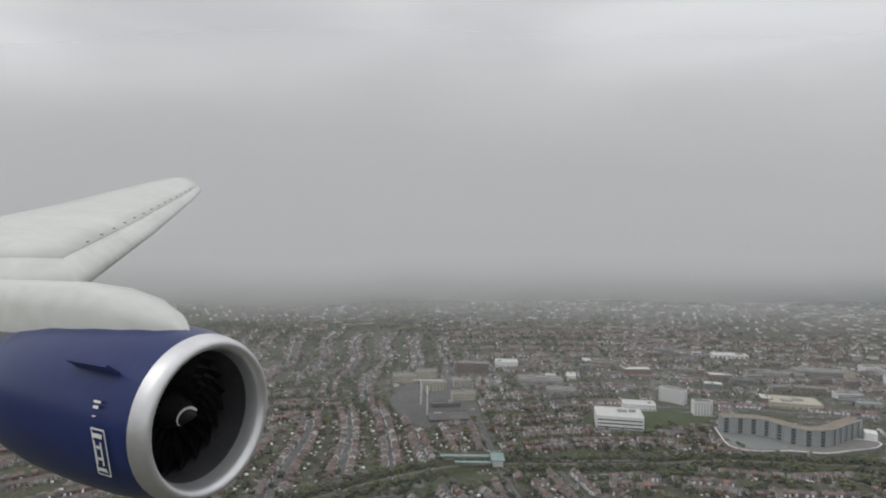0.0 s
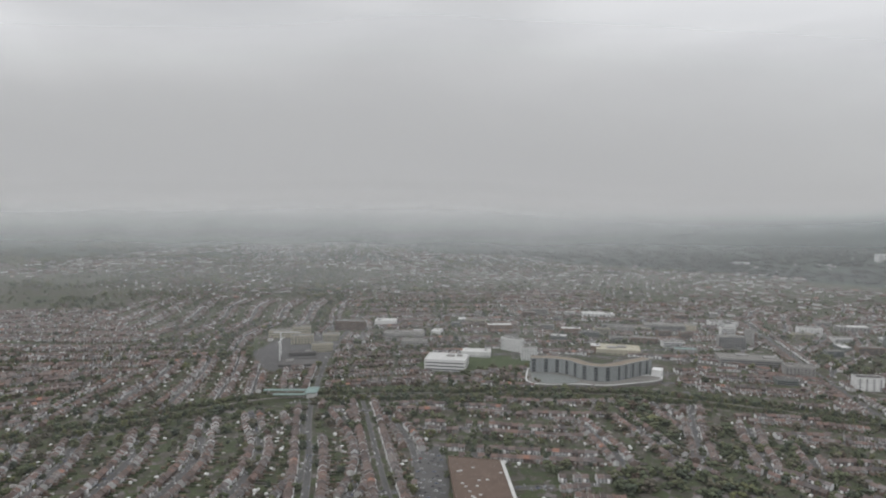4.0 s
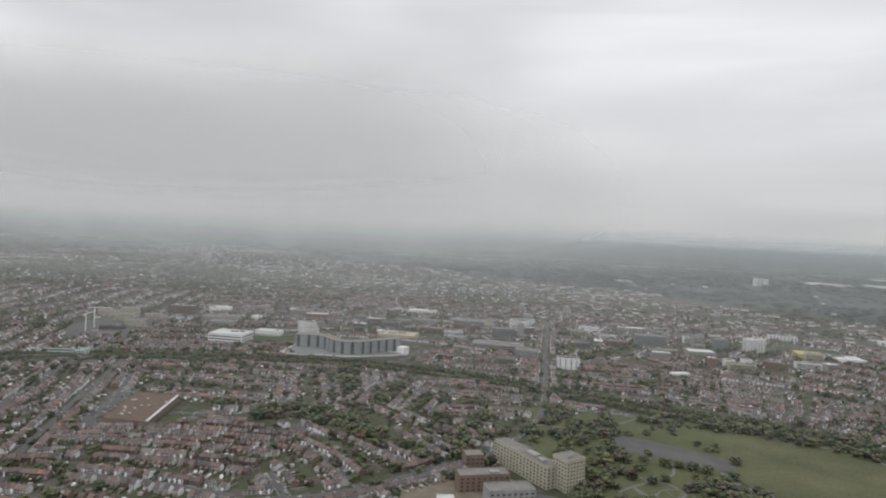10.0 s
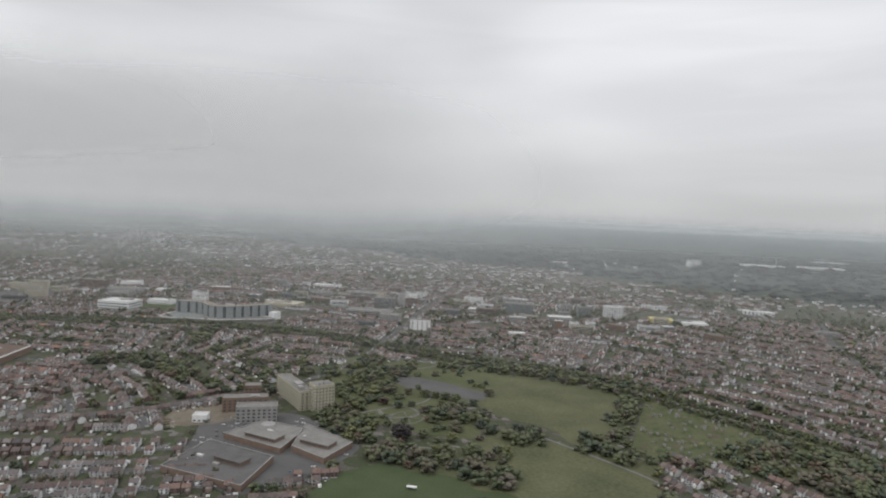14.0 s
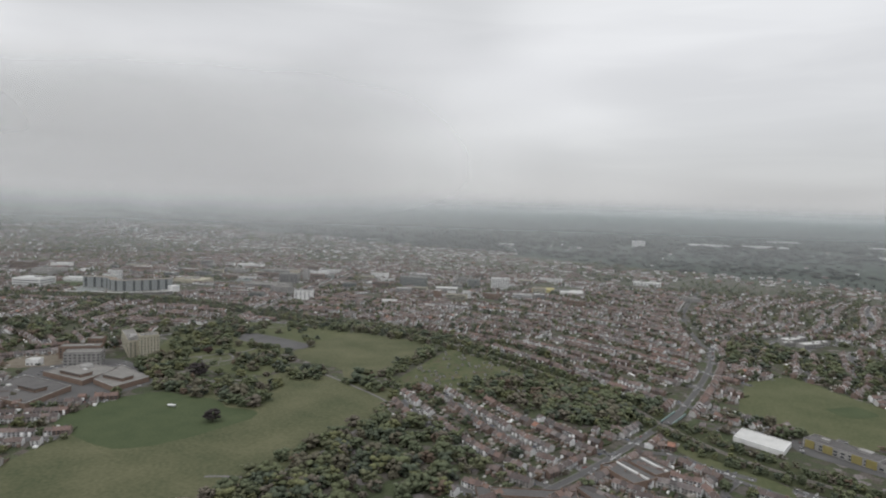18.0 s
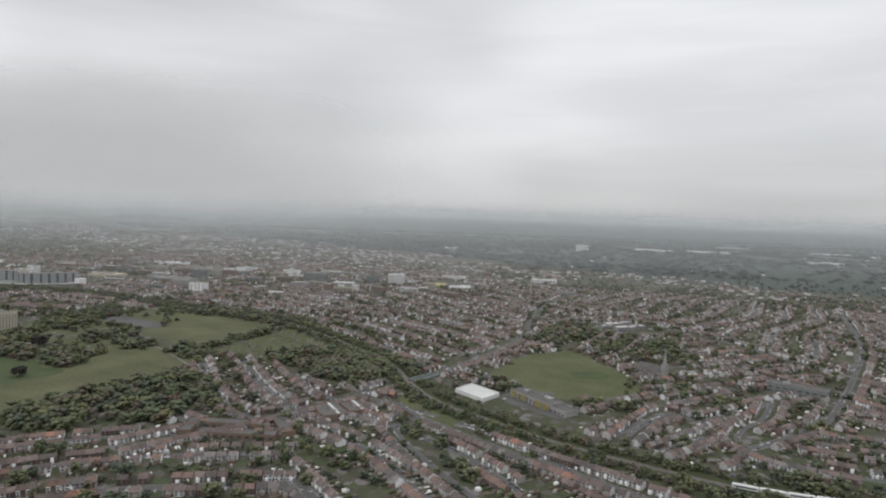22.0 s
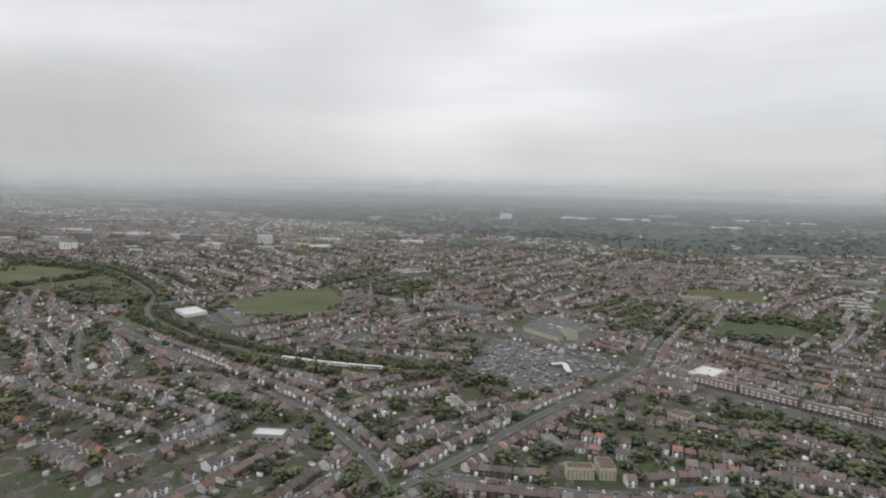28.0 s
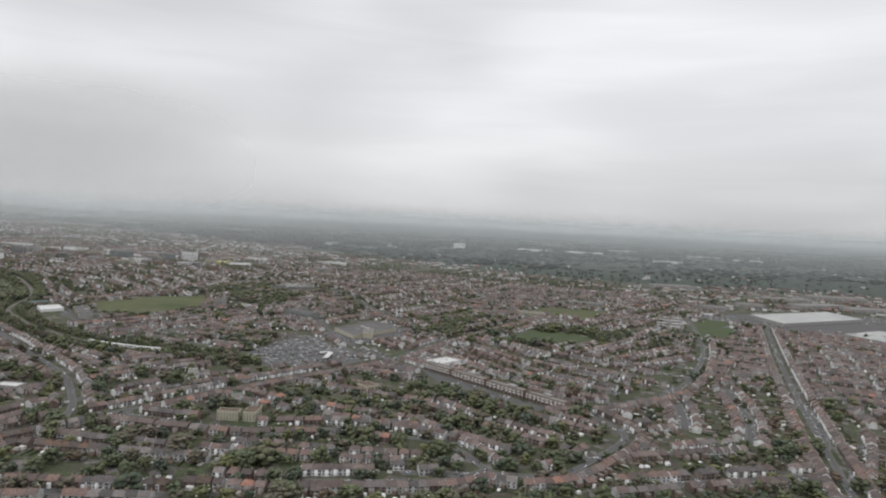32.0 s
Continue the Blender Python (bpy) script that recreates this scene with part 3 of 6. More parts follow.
# ---- ground, roads, railway ----
gx = np.concatenate([np.arange(-15000, -3000, 500), np.arange(-3000, 2600, 100), np.arange(2600, 12001, 400)])
gy = np.concatenate([np.arange(-6000, 0, 600), np.arange(0, 6200, 100), np.arange(6200, 14000, 400)])
GX, GY = np.meshgrid(gx, gy)
GZ = rise(GX, GY)
quads = np.arange(GX.size).reshape(GX.shape)
quads = np.stack([quads[:-1, :-1], quads[:-1, 1:], quads[1:, 1:], quads[1:, :-1]], -1).reshape(-1, 4)
# beyond this depth the ground takes the haze-coloured pasture
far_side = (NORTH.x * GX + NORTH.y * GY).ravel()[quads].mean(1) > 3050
ground = raw_mesh("ground", np.stack([GX, GY, GZ], -1).reshape(-1, 3), [quads], [M_GROUND, M_PASTURE_HAZED], far_side.astype(np.int32))
tagged(ground, "patchwork of gardens, yards and verges reaching low hills", "ground", kind="structure")

SURFACE = {"ROUGH": M_ROUGH, "GRASS": M_GRASS, "LAWN": M_LAWN, "ASPHALT": M_ASPHALT, "COURT": M_COURT, "SOIL": M_SOIL}
for k, (name, ring, mat, label) in enumerate(FIELDS):
    area(name, ring, SURFACE[mat], 0.06 + 0.008 * k, label, "grass")
for k, (name, ring, mat, label) in enumerate(YARDS):
    area(name, ring, SURFACE[mat], 0.2 + 0.008 * k, label, "yard")

EDGE = [(-7000, 4300), (-2400, 2950), (-1500, 2650), (-1000, 2520), (-500, 2380), (-200, 2280), (150, 2130), (500, 2040), (900, 2060), (1500, 2250), (3000, 2700)]
EDGE_X, EDGE_Y = [p[0] for p in EDGE], [p[1] for p in EDGE]
ring = EDGE[1:] + [(3000, 6000), (0, 4700), (-2400, 3550)]
bm = bmesh.new()
bm.faces.new([bm.verts.new((x, y, 0.06)) for x, y in ring])
bmesh.ops.triangulate(bm, faces=bm.faces[:])
tagged(part("far_pasture", bm, M_PASTURE_HAZED), "pasture and woodland beyond the town, dimmed teal by painted distance haze", "ground", kind="structure")
ROAD_LINES = {}
for k, (name, (line, width)) in enumerate(ROADS.items()):
    pts = ROAD_LINES[name] = smooth_line(line)
    width *= 0.82
    bm = bmesh.new()
    ribbon(bm, pts, width * 0.72, 0.36 + 0.006 * k)
    road = tagged(part(name, bm, M_ASPHALT), "dark tarmac road between pale pavements", "road", kind="structure")
    bm = bmesh.new()
    for s in (-1, 1):
        ribbon(bm, pts, width * 0.12, 0.48 + 0.006 * k, shift=s * width * 0.42)
    tagged(part("pavement", bm, M_PALE), "pale slab pavement along a road", "pavement", kind="structure")

rail_pts = smooth_line(RAIL)
bm = bmesh.new()
ribbon(bm, [p for p in rail_pts if p[0] > -1440], 40, 0.42)
tagged(part("railway_bank", bm, M_BANK), "rough dark green grass banks beside the railway", "ground", kind="structure")
bm = bmesh.new()
ribbon(bm, rail_pts, 6.4, 0.7)
tagged(part("track_bed", bm, M_BALLAST), "pale brown ballast bed of the railway", "railway", kind="structure")
bm = bmesh.new()
for s in (-2.6, -1.2, 1.2, 2.6):
    ribbon(bm, rail_pts, 0.25, 0.86, shift=s)
tagged(part("rails", bm, M_STEEL), "worn steel rails of a double track", "rail", kind="structure")

# ---- haze ----
def haze_material(name, low, high, top, over, most, tint, patchy=0.0, ends_at=None, run_out=480):
    """Mist that thickens from one height to another and thins out again far above."""
    m = bpy.data.materials.new(name)
    m.use_nodes = True
    n, l = m.node_tree.nodes, m.node_tree.links
    n.clear()
    out, mix, clear = n.new("ShaderNodeOutputMaterial"), n.new("ShaderNodeMixShader"), n.new("ShaderNodeBsdfTransparent")
    dif, tra, both = n.new("ShaderNodeBsdfDiffuse"), n.new("ShaderNodeBsdfTranslucent"), n.new("ShaderNodeMixShader")
    for s in (dif, tra):
        s.inputs[0].default_value = tint
    both.inputs[0].default_value = 0.5
    l.new(dif.outputs[0], both.inputs[1])
    l.new(tra.outputs[0], both.inputs[2])
    tc, sep, up, down = n.new("ShaderNodeTexCoord"), n.new("ShaderNodeSeparateXYZ"), n.new("ShaderNodeMapRange"), n.new("ShaderNodeMapRange")
    l.new(tc.outputs["Object"], sep.inputs[0])
    height = sep.outputs["Z"]
    if patchy:
        mp, tx, ad = n.new("ShaderNodeMapping"), n.new("ShaderNodeTexNoise"), n.new("ShaderNodeMath")
        mp.inputs["Scale"].default_value = (1, 1, 1.5)
        tx.inputs["Scale"].default_value, tx.inputs["Detail"].default_value = 0.004, 2
        l.new(tc.outputs["Object"], mp.inputs[0])
        l.new(mp.outputs[0], tx.inputs["Vector"])
        ad.operation = "MULTIPLY_ADD"
        ad.inputs[1].default_value = patchy
        l.new(tx.outputs["Fac"], ad.inputs[0])
        l.new(height, ad.inputs[2])
        height = ad.outputs[0]
    for r, a, b, v0, v1 in ((up, low, high, 0, most), (down, top, top + over, 1, 0)):
        r.interpolation_type = "SMOOTHSTEP"
        for key, v in (("From Min", a), ("From Max", b), ("To Min", v0), ("To Max", v1)):
            r.inputs[key].default_value = v
        l.new(height, r.inputs["Value"])
    mul = n.new("ShaderNodeMath")
    mul.operation = "MULTIPLY"
    l.new(up.outputs[0], mul.inputs[0])
    l.new(down.outputs[0], mul.inputs[1])
    cover = mul.outputs[0]
    if ends_at is not None:
        run, edge, both_ways = n.new("ShaderNodeVectorMath"), n.new("ShaderNodeMapRange"), n.new("ShaderNodeMath")
        run.operation, both_ways.operation, edge.interpolation_type = "DOT_PRODUCT", "MULTIPLY", "SMOOTHSTEP"
        run.inputs[1].default_value = (NORTH.y, -NORTH.x, 0)
        l.new(tc.outputs["Object"], run.inputs[0])
        for key, v in (("From Min", ends_at - run_out), ("From Max", ends_at), ("To Min", 1), ("To Max", 0)):
            edge.inputs[key].default_value = v
        l.new(run.outputs["Value"], edge.inputs["Value"])
        l.new(cover, both_ways.inputs[0])
        l.new(edge.outputs[0], both_ways.inputs[1])
        cover = both_ways.outputs[0]
    l.new(cover, mix.inputs[0])
    l.new(clear.outputs[0], mix.inputs[1])
    l.new(both.outputs[0], mix.inputs[2])
    l.new(mix.outputs[0], out.inputs[0])
    return m


#        distance, from, to, thinning above, greatest cover
HAZE = [(760, 5, 90, 130, 0.05), (1250, 0, 80, 130, 0.13), (2000, -10, 75, 130, 0.28), (3200, 8, 100, 140, 0.36), (5000, 10, 120, 140, 0.46), (6500, 40, 130, 140, 0.40)]
#         distance, from, to, thinning above, over, greatest cover, unevenness, west end, east end, where it thins out, over
CLOUD = [(640, 242, 270, 284, 128, 0.90, 34, -3000, -100, -150, 480), (2300, 35, 300, 380, 520, 0.90, 60, -9000, 820, 800, 1500)]
along = Vector((NORTH.y, -NORTH.x))
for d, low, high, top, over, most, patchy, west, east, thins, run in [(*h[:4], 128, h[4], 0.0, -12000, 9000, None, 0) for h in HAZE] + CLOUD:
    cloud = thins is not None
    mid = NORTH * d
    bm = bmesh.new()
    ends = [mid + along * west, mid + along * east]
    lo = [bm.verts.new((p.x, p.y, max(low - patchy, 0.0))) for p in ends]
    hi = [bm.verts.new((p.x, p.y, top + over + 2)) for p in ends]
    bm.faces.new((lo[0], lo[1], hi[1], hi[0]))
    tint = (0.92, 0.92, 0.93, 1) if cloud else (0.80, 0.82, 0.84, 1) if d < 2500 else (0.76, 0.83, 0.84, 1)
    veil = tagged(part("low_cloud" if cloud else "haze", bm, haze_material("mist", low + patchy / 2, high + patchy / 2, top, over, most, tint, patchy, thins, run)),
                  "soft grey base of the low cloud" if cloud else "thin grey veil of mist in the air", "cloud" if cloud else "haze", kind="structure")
    veil.visible_shadow = False

from mathutils.kdtree import KDTree

# ---- houses ----
# district centres, street bearing in degrees, street spacing, house length
DISTRICTS = [
    (-1180, 450, 129, 46, 6), (-1000, 440, 35, 44, 6), (-850, 430, 18, 40, 6), (-720, 500, -24, 46, 7), (-1450, 560, 129, 48, 6), (-1250, 720, 35, 50, 7), (-1010, 630, 29, 52, 8), (-900, 700, 120, 50, 8), (-800, 700, 92, 48, 8), (-800, 600, -30, 50, 8),
    (-700, 780, 30, 56, 7), (-1000, 760, 30, 52, 7), (-60, 530, -30, 40, 7), (-240, 900, -8, 44, 6), (-60, 880, -30, 48, 6), (60, 800, -32, 50, 6), (-420, 930, -5, 48, 6), (-560, 900, 5, 48, 7),
    (230, 470, -20, 46, 7), (350, 400, -18, 48, 7), (470, 430, -20, 46, 7), (420, 640, 55, 42, 8), (350, 620, 60, 40, 7), (500, 600, 0, 42, 8), (580, 420, 73, 50, 8), (600, 300, 75, 50, 8), (740, 300, 15, 58, 8),
    (850, 340, 15, 60, 9), (950, 330, 25, 62, 9), (820, 460, 10, 56, 9), (900, 470, -28, 46, 9), (1080, 420, 40, 50, 9), (860, 700, -29, 42, 6), (960, 720, -20, 44, 7), (1010, 860, 70, 44, 7),
    (1130, 620, 88, 46, 7), (1130, 800, 0, 44, 7), (1260, 560, 88, 46, 7), (1280, 800, 2, 44, 7), (1150, 1000, 5, 44, 7), (600, 1000, 75, 48, 7), (450, 900, 40, 50, 8), (200, 1000, 75, 46, 7), (0, 1100, -30, 48, 6),
    (700, 1200, 15, 50, 7), (450, 1250, 75, 50, 7), (950, 1150, 70, 46, 7), (-700, 1300, 80, 60, 9), (-1000, 1250, 30, 60, 9), (-400, 1350, 70, 60, 8), (-200, 1300, -20, 56, 7), (-1350, 1250, 35, 56, 8),
    (-1700, 900, 120, 56, 8), (-1800, 600, 30, 50, 7), (-1700, 350, 60, 50, 7), (330, 250, -15, 46, 8), (0, 250, 40, 48, 8), (-600, 300, 40, 46, 8),
]
rng = np.random.default_rng(7)
DISTRICTS = [(x, y, a, gap * 1.18, length * 0.86) for x, y, a, gap, length in DISTRICTS]
dist = np.array([(d[0], d[1]) for d in DISTRICTS], float)


def seen_ground(px, py):
    """The ground that the flight looks over, with a margin."""
    left = -0.62 * (py) - 1500
    return (py > 200) & (px > -3600) & (px > left - 900 - py) & (px < 1350 + 0.12 * py)


STREETS = []


def bend(x, y):
    """Streets are never quite straight: a slow sway laid over the districts."""
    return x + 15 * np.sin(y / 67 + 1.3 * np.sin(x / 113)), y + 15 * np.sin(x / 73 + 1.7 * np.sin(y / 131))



def lots():
    """House plots on both sides of the streets of each district: x, y, bearing, length, kind."""
    out = []
    for k, (cx, cy, ang, gap, length) in enumerate(DISTRICTS):
        a = radians(ang)
        ux, uy = math.cos(a), math.sin(a)
        us = np.arange(-420, 420, length + 0.01)
        for v in np.arange(-420, 420, gap):
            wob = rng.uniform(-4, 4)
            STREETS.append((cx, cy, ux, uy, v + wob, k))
            for side in (-1, 1):
                row = v + wob + side * 9.4
                keep = rng.random(len(us)) > 0.03
                for u in us[keep]:
                    out.append((cx + u * ux - row * uy, cy + u * uy + row * ux, a + (0 if side > 0 else math.pi), length, k, u))
    o = np.array(out)
    d = np.hypot(o[:, 0, None] - dist[None, :, 0], o[:, 1, None] - dist[None, :, 1])
    o = o[d.argmin(1) == o[:, 4].astype(int)]
    # every few houses a gap for a side way or a cross street
    cross = (np.floor(o[:, 5] / o[:, 3]).astype(int) % 9 != 0) & (np.abs((o[:, 5] % 160) - 80) > 5)
    o = o[cross]
    o = o[free(o[:, 0], o[:, 1]) & seen_ground(o[:, 0], o[:, 1])]
    # the houses follow the sway of their streets
    tx, ty = bend(o[:, 0] + np.cos(o[:, 2]), o[:, 1] + np.sin(o[:, 2]))
    o[:, 0], o[:, 1] = bend(o[:, 0], o[:, 1])
    o[:, 2] = np.arctan2(ty - o[:, 1], tx - o[:, 0])
    return o[free(o[:, 0], o[:, 1])]


def far_lots():
    """Loose terraces and villas of the outer suburbs, in patches of one bearing."""
    n = 24000
    u, v = rng.uniform(-6500, 3000, n), rng.uniform(1150, 4200, n)
    x, y = u, v
    cell = np.floor(x / 330) * 57 + np.floor(y / 280) * 131
    ang = (np.sin(cell * 12.9898) * 43758.5453) % math.pi
    g = (np.sin(cell * 78.233) * 12543.37) % 1
    # snap to streets
    s = -x * np.sin(ang) + y * np.cos(ang)
    snapped = np.round(s / 48) * 48 + np.where(rng.random(n) > 0.5, 9, -9)
    x, y = x - (snapped - s) * np.sin(ang), y + (snapped - s) * np.cos(ang)
    depth = NORTH.x * x + NORTH.y * y
    keep = (g > 0.16) & (depth < 4200) & (rng.random(n) < np.where(y < np.interp(x, EDGE_X, EDGE_Y) + 120 * np.sin(x / 170), 0.95, 0.03))
    d = np.hypot(x[:, None] - dist[None, :, 0], y[:, None] - dist[None, :, 1]).min(1)
    keep &= d > 190
    x, y, ang = x[keep], y[keep], ang[keep]
    ok = free(x, y) & seen_ground(x, y)
    x, y, ang = x[ok], y[ok], ang[ok]
    return np.stack([x, y, ang, rng.uniform(8, 26, len(x)), np.zeros(len(x)), np.zeros(len(x))], 1)


def main_road_lots():
    out = []
    for name, pts in ROAD_LINES.items():
        width = ROADS[name][1]
        run = 0.0
        for (x0, y0), (x1, y1) in zip(pts, pts[1:]):
            seg = math.hypot(x1 - x0, y1 - y0)
            a = math.atan2(y1 - y0, x1 - x0)
            for side in (-1, 1):
                for s in np.arange(0, seg, 6.8):
                    off = width / 2 + 9.4
                    x, y = x0 + (x1 - x0) * s / seg - math.sin(a) * off * side, y0 + (y1 - y0) * s / seg + math.cos(a) * off * side
                    out.append((x, y, a + (0 if side > 0 else math.pi), 6.7, 0, 1))
    o = np.array(out)
    return o[free(o[:, 0], o[:, 1], pad=0.5) & seen_ground(o[:, 0], o[:, 1])]


def thin(o, r):
    """Drops plots that overlap one before them."""
    grid, keep = {}, []
    for i, (x, y) in enumerate(o[:, :2]):
        c = (int(x // r), int(y // r))
        if all((x - o[j, 0]) ** 2 + (y - o[j, 1]) ** 2 > r * r * 0.92 for a in (-1, 0, 1) for b in (-1, 0, 1) for j in grid.get((c[0] + a, c[1] + b), ())):
            grid.setdefault(c, []).append(i)
            keep.append(i)
    return o[keep]


plots = np.concatenate([main_road_lots(), lots()])
plots = thin(plots, 5.0)
outer = thin(far_lots(), 13)


def house_field(name, o, windows, label):
    """Many houses as real shapes in one mesh: walls, pitched roofs, rear wings, chimneys and window openings."""
    V, Q, T, QM, TM = [], [], [], [], []
    n = 0
    r = np.random.default_rng(3)
    for x, y, a, length, k, u in o:
        w, h, rz = length / 2 * (0.995 if length < 7 else r.uniform(0.78, 0.95)), r.uniform(3.9, 4.6), r.uniform(1.9, 2.6)
        d = r.uniform(3.2, 4.0)
        c, s = math.cos(a), math.sin(a)
        z0 = float(rise(x, y))
        hip = 0.0 if (length < 7.5 or r.random() < 0.4) else w * 0.55
        e = 0.35

        def put(pts):
            V.extend((x + px * c - py * s, y + px * s + py * c, z0 + pz) for px, py, pz in pts)
        put([(-w, -d, 0), (w, -d, 0), (w, d, 0), (-w, d, 0), (-w, -d, h), (w, -d, h), (w, d, h), (-w, d, h), (-w, 0, h + rz * (hip == 0)), (w, 0, h + rz * (hip == 0))])
        # one terrace keeps one roof and one kind of wall
        row = int(round((-x * s + y * c) / 14)) * 31 + int((x * c + y * s) // 46) * 17 + int(k) * 7
        tone = random.Random(row)
        roof_mi, wall_mi = tone.choice((1, 1, 6, 8)), 0 if tone.random() < 0.34 else 7
        Q.extend([(n, n + 1, n + 5, n + 4), (n + 2, n + 3, n + 7, n + 6)])
        QM.extend([wall_mi, wall_mi])
        Q.extend([(n + 1, n + 2, n + 6, n + 5), (n + 3, n, n + 4, n + 7)])
        QM.extend([wall_mi, wall_mi])
        T.extend([(n + 5, n + 6, n + 9), (n + 7, n + 4, n + 8)])
        TM.extend([wall_mi, wall_mi])
        n += 10
        put([(-w - e * (hip > 0), -d - e, h - 0.25), (w + e * (hip > 0), -d - e, h - 0.25), (w + e * (hip > 0), d + e, h - 0.25), (-w - e * (hip > 0), d + e, h - 0.25), (-w + hip, 0, h + rz + 0.05), (w - hip, 0, h + rz + 0.05)])
        Q.extend([(n, n + 1, n + 5, n + 4), (n + 2, n + 3, n + 4, n + 5)])
        QM.extend([roof_mi, roof_mi])
        if hip:
            T.extend([(n + 1, n + 2, n + 5), (n + 3, n, n + 4)])
            TM.extend([roof_mi, roof_mi])
        n += 6
        if windows:
            if r.random() < 0.75:   # chimney stack
                cx, cw = (w - 0.5) * r.choice((-1, 1)), 0.42
                if hip:
                    cx *= 0.4
                put([(cx - cw, -cw, h + 1), (cx + cw, -cw, h + 1), (cx + cw, cw, h + 1), (cx - cw, cw, h + 1), (cx - cw, -cw, h + rz + 1.1), (cx + cw, -cw, h + rz + 1.1), (cx + cw, cw, h + rz + 1.1), (cx - cw, cw, h + rz + 1.1)])
                Q.extend([(n, n + 1, n + 5, n + 4), (n + 1, n + 2, n + 6, n + 5), (n + 2, n + 3, n + 7, n + 6), (n + 3, n, n + 4, n + 7), (n + 4, n + 5, n + 6, n + 7)])
                QM.extend([3] * 5)
                n += 8
            if r.random() < 0.6:    # rear wing with a flat or lean-to roof
                l0, l1, ln, hh = -w + 0.2, r.uniform(-0.3, 0.4) * w, r.uniform(2.2, 4.2), r.uniform(2.6, 3.4)
                put([(l0, d, 0), (l1, d, 0), (l1, d + ln, 0), (l0, d + ln, 0), (l0, d, hh + 0.4), (l1, d, hh + 0.4), (l1, d + ln, hh), (l0, d + ln, hh)])
                Q.extend([(n + 1, n + 2, n + 6, n + 5), (n + 2, n + 3, n + 7, n + 6), (n + 3, n, n + 4, n + 7), (n + 4, n + 5, n + 6, n + 7)])
                QM.extend([0, 0, 0, 4])
                n += 8
            if r.random() < (0.75 if wall_mi else 0.4):   # white bay or porch
                l0 = r.uniform(-0.8, 0.1) * w
                l1, q, hh = l0 + w * r.uniform(0.5, 0.8), d + r.uniform(0.5, 1.3), r.uniform(2.0, 4.0)
                put([(l0, -d, 0), (l1, -d, 0), (l1, -q, 0), (l0, -q, 0), (l0, -d, hh + 0.2), (l1, -d, hh + 0.2), (l1, -q, hh), (l0, -q, hh)])
                Q.extend([(n + 2, n + 1, n + 5, n + 6), (n + 3, n + 2, n + 6, n + 7), (n, n + 3, n + 7, n + 4), (n + 5, n + 4, n + 7, n + 6)])
                QM.extend([5, 5, 5, 5])
                n += 8
            for sy in (-1, 1):
                for lv in (0.6, 2.6):
                    for fx in (-0.52, 0.46):
                        yy, ww = sy * (d + 0.04), (0.34 * w if sy < 0 else 0.24 * w)
                        put([(fx * w - ww / 1.2, yy, lv), (fx * w + ww / 1.2, yy, lv), (fx * w + ww / 1.2, yy, lv + 1.1), (fx * w - ww / 1.2, yy, lv + 1.1)])
                        Q.append((n, n + 1, n + 2, n + 3) if sy < 0 else (n + 3, n + 2, n + 1, n))
                        QM.append(2)
                        n += 4
    ob = raw_mesh(name, np.array(V), [np.array(Q), np.array(T)], [M_WALLS[0], M_ROOFS[0], M_WINDOW, M_BRICK, M_FELT, M_WHITE, M_ROOFS[1], M_WALLS[1], M_ROOFS[2]], QM + TM)
    return tagged(ob, label, "houses", kind="stuff")


order = np.argsort(plots[:, 1])
plots = plots[order]
near_mask = (plots[:, 1] > 245) & (plots[:, 0] > -1500) & (plots[:, 0] < 1250)
near_mask &= np.cumsum(near_mask) <= 255
near_plots = plots[near_mask]
house_field("houses", plots[~near_mask], True, "rows of brown-roofed brick and white-rendered suburban houses")
house_field("distant_houses", outer, False, "distant rows of brown and pale suburban houses")
print("plots", len(plots), "near", near_mask.sum(), "outer", len(outer))

# ---- trees ----
def ico20(seed):
    p = (1 + 5 ** 0.5) / 2
    vs = np.array([(-1, p, 0), (1, p, 0), (-1, -p, 0), (1, -p, 0), (0, -1, p), (0, 1, p), (0, -1, -p), (0, 1, -p), (p, 0, -1), (p, 0, 1), (-p, 0, -1), (-p, 0, 1)]) / 1.9
    fs = np.array([(0, 11, 5), (0, 5, 1), (0, 1, 7), (0, 7, 10), (0, 10, 11), (1, 5, 9), (5, 11, 4), (11, 10, 2), (10, 7, 6), (7, 1, 8), (3, 9, 4), (3, 4, 2), (3, 2, 6), (3, 6, 8), (3, 8, 9), (4, 9, 5), (2, 4, 11), (6, 2, 10), (8, 6, 7), (9, 8, 1)])
    r = np.random.default_rng(seed)
    return vs * r.uniform(0.72, 1.3, (12, 1)), fs


def octa(seed):
    vs = np.array([(1, 0, 0), (-1, 0, 0), (0, 1, 0), (0, -1, 0), (0, 0, 1), (0, 0, -1)], float)
    fs = np.array([(0, 2, 4), (2, 1, 4), (1, 3, 4), (3, 0, 4), (2, 0, 5), (1, 2, 5), (3, 1, 5), (0, 3, 5)])
    return vs * np.random.default_rng(seed).uniform(0.75, 1.3, (6, 1)), fs


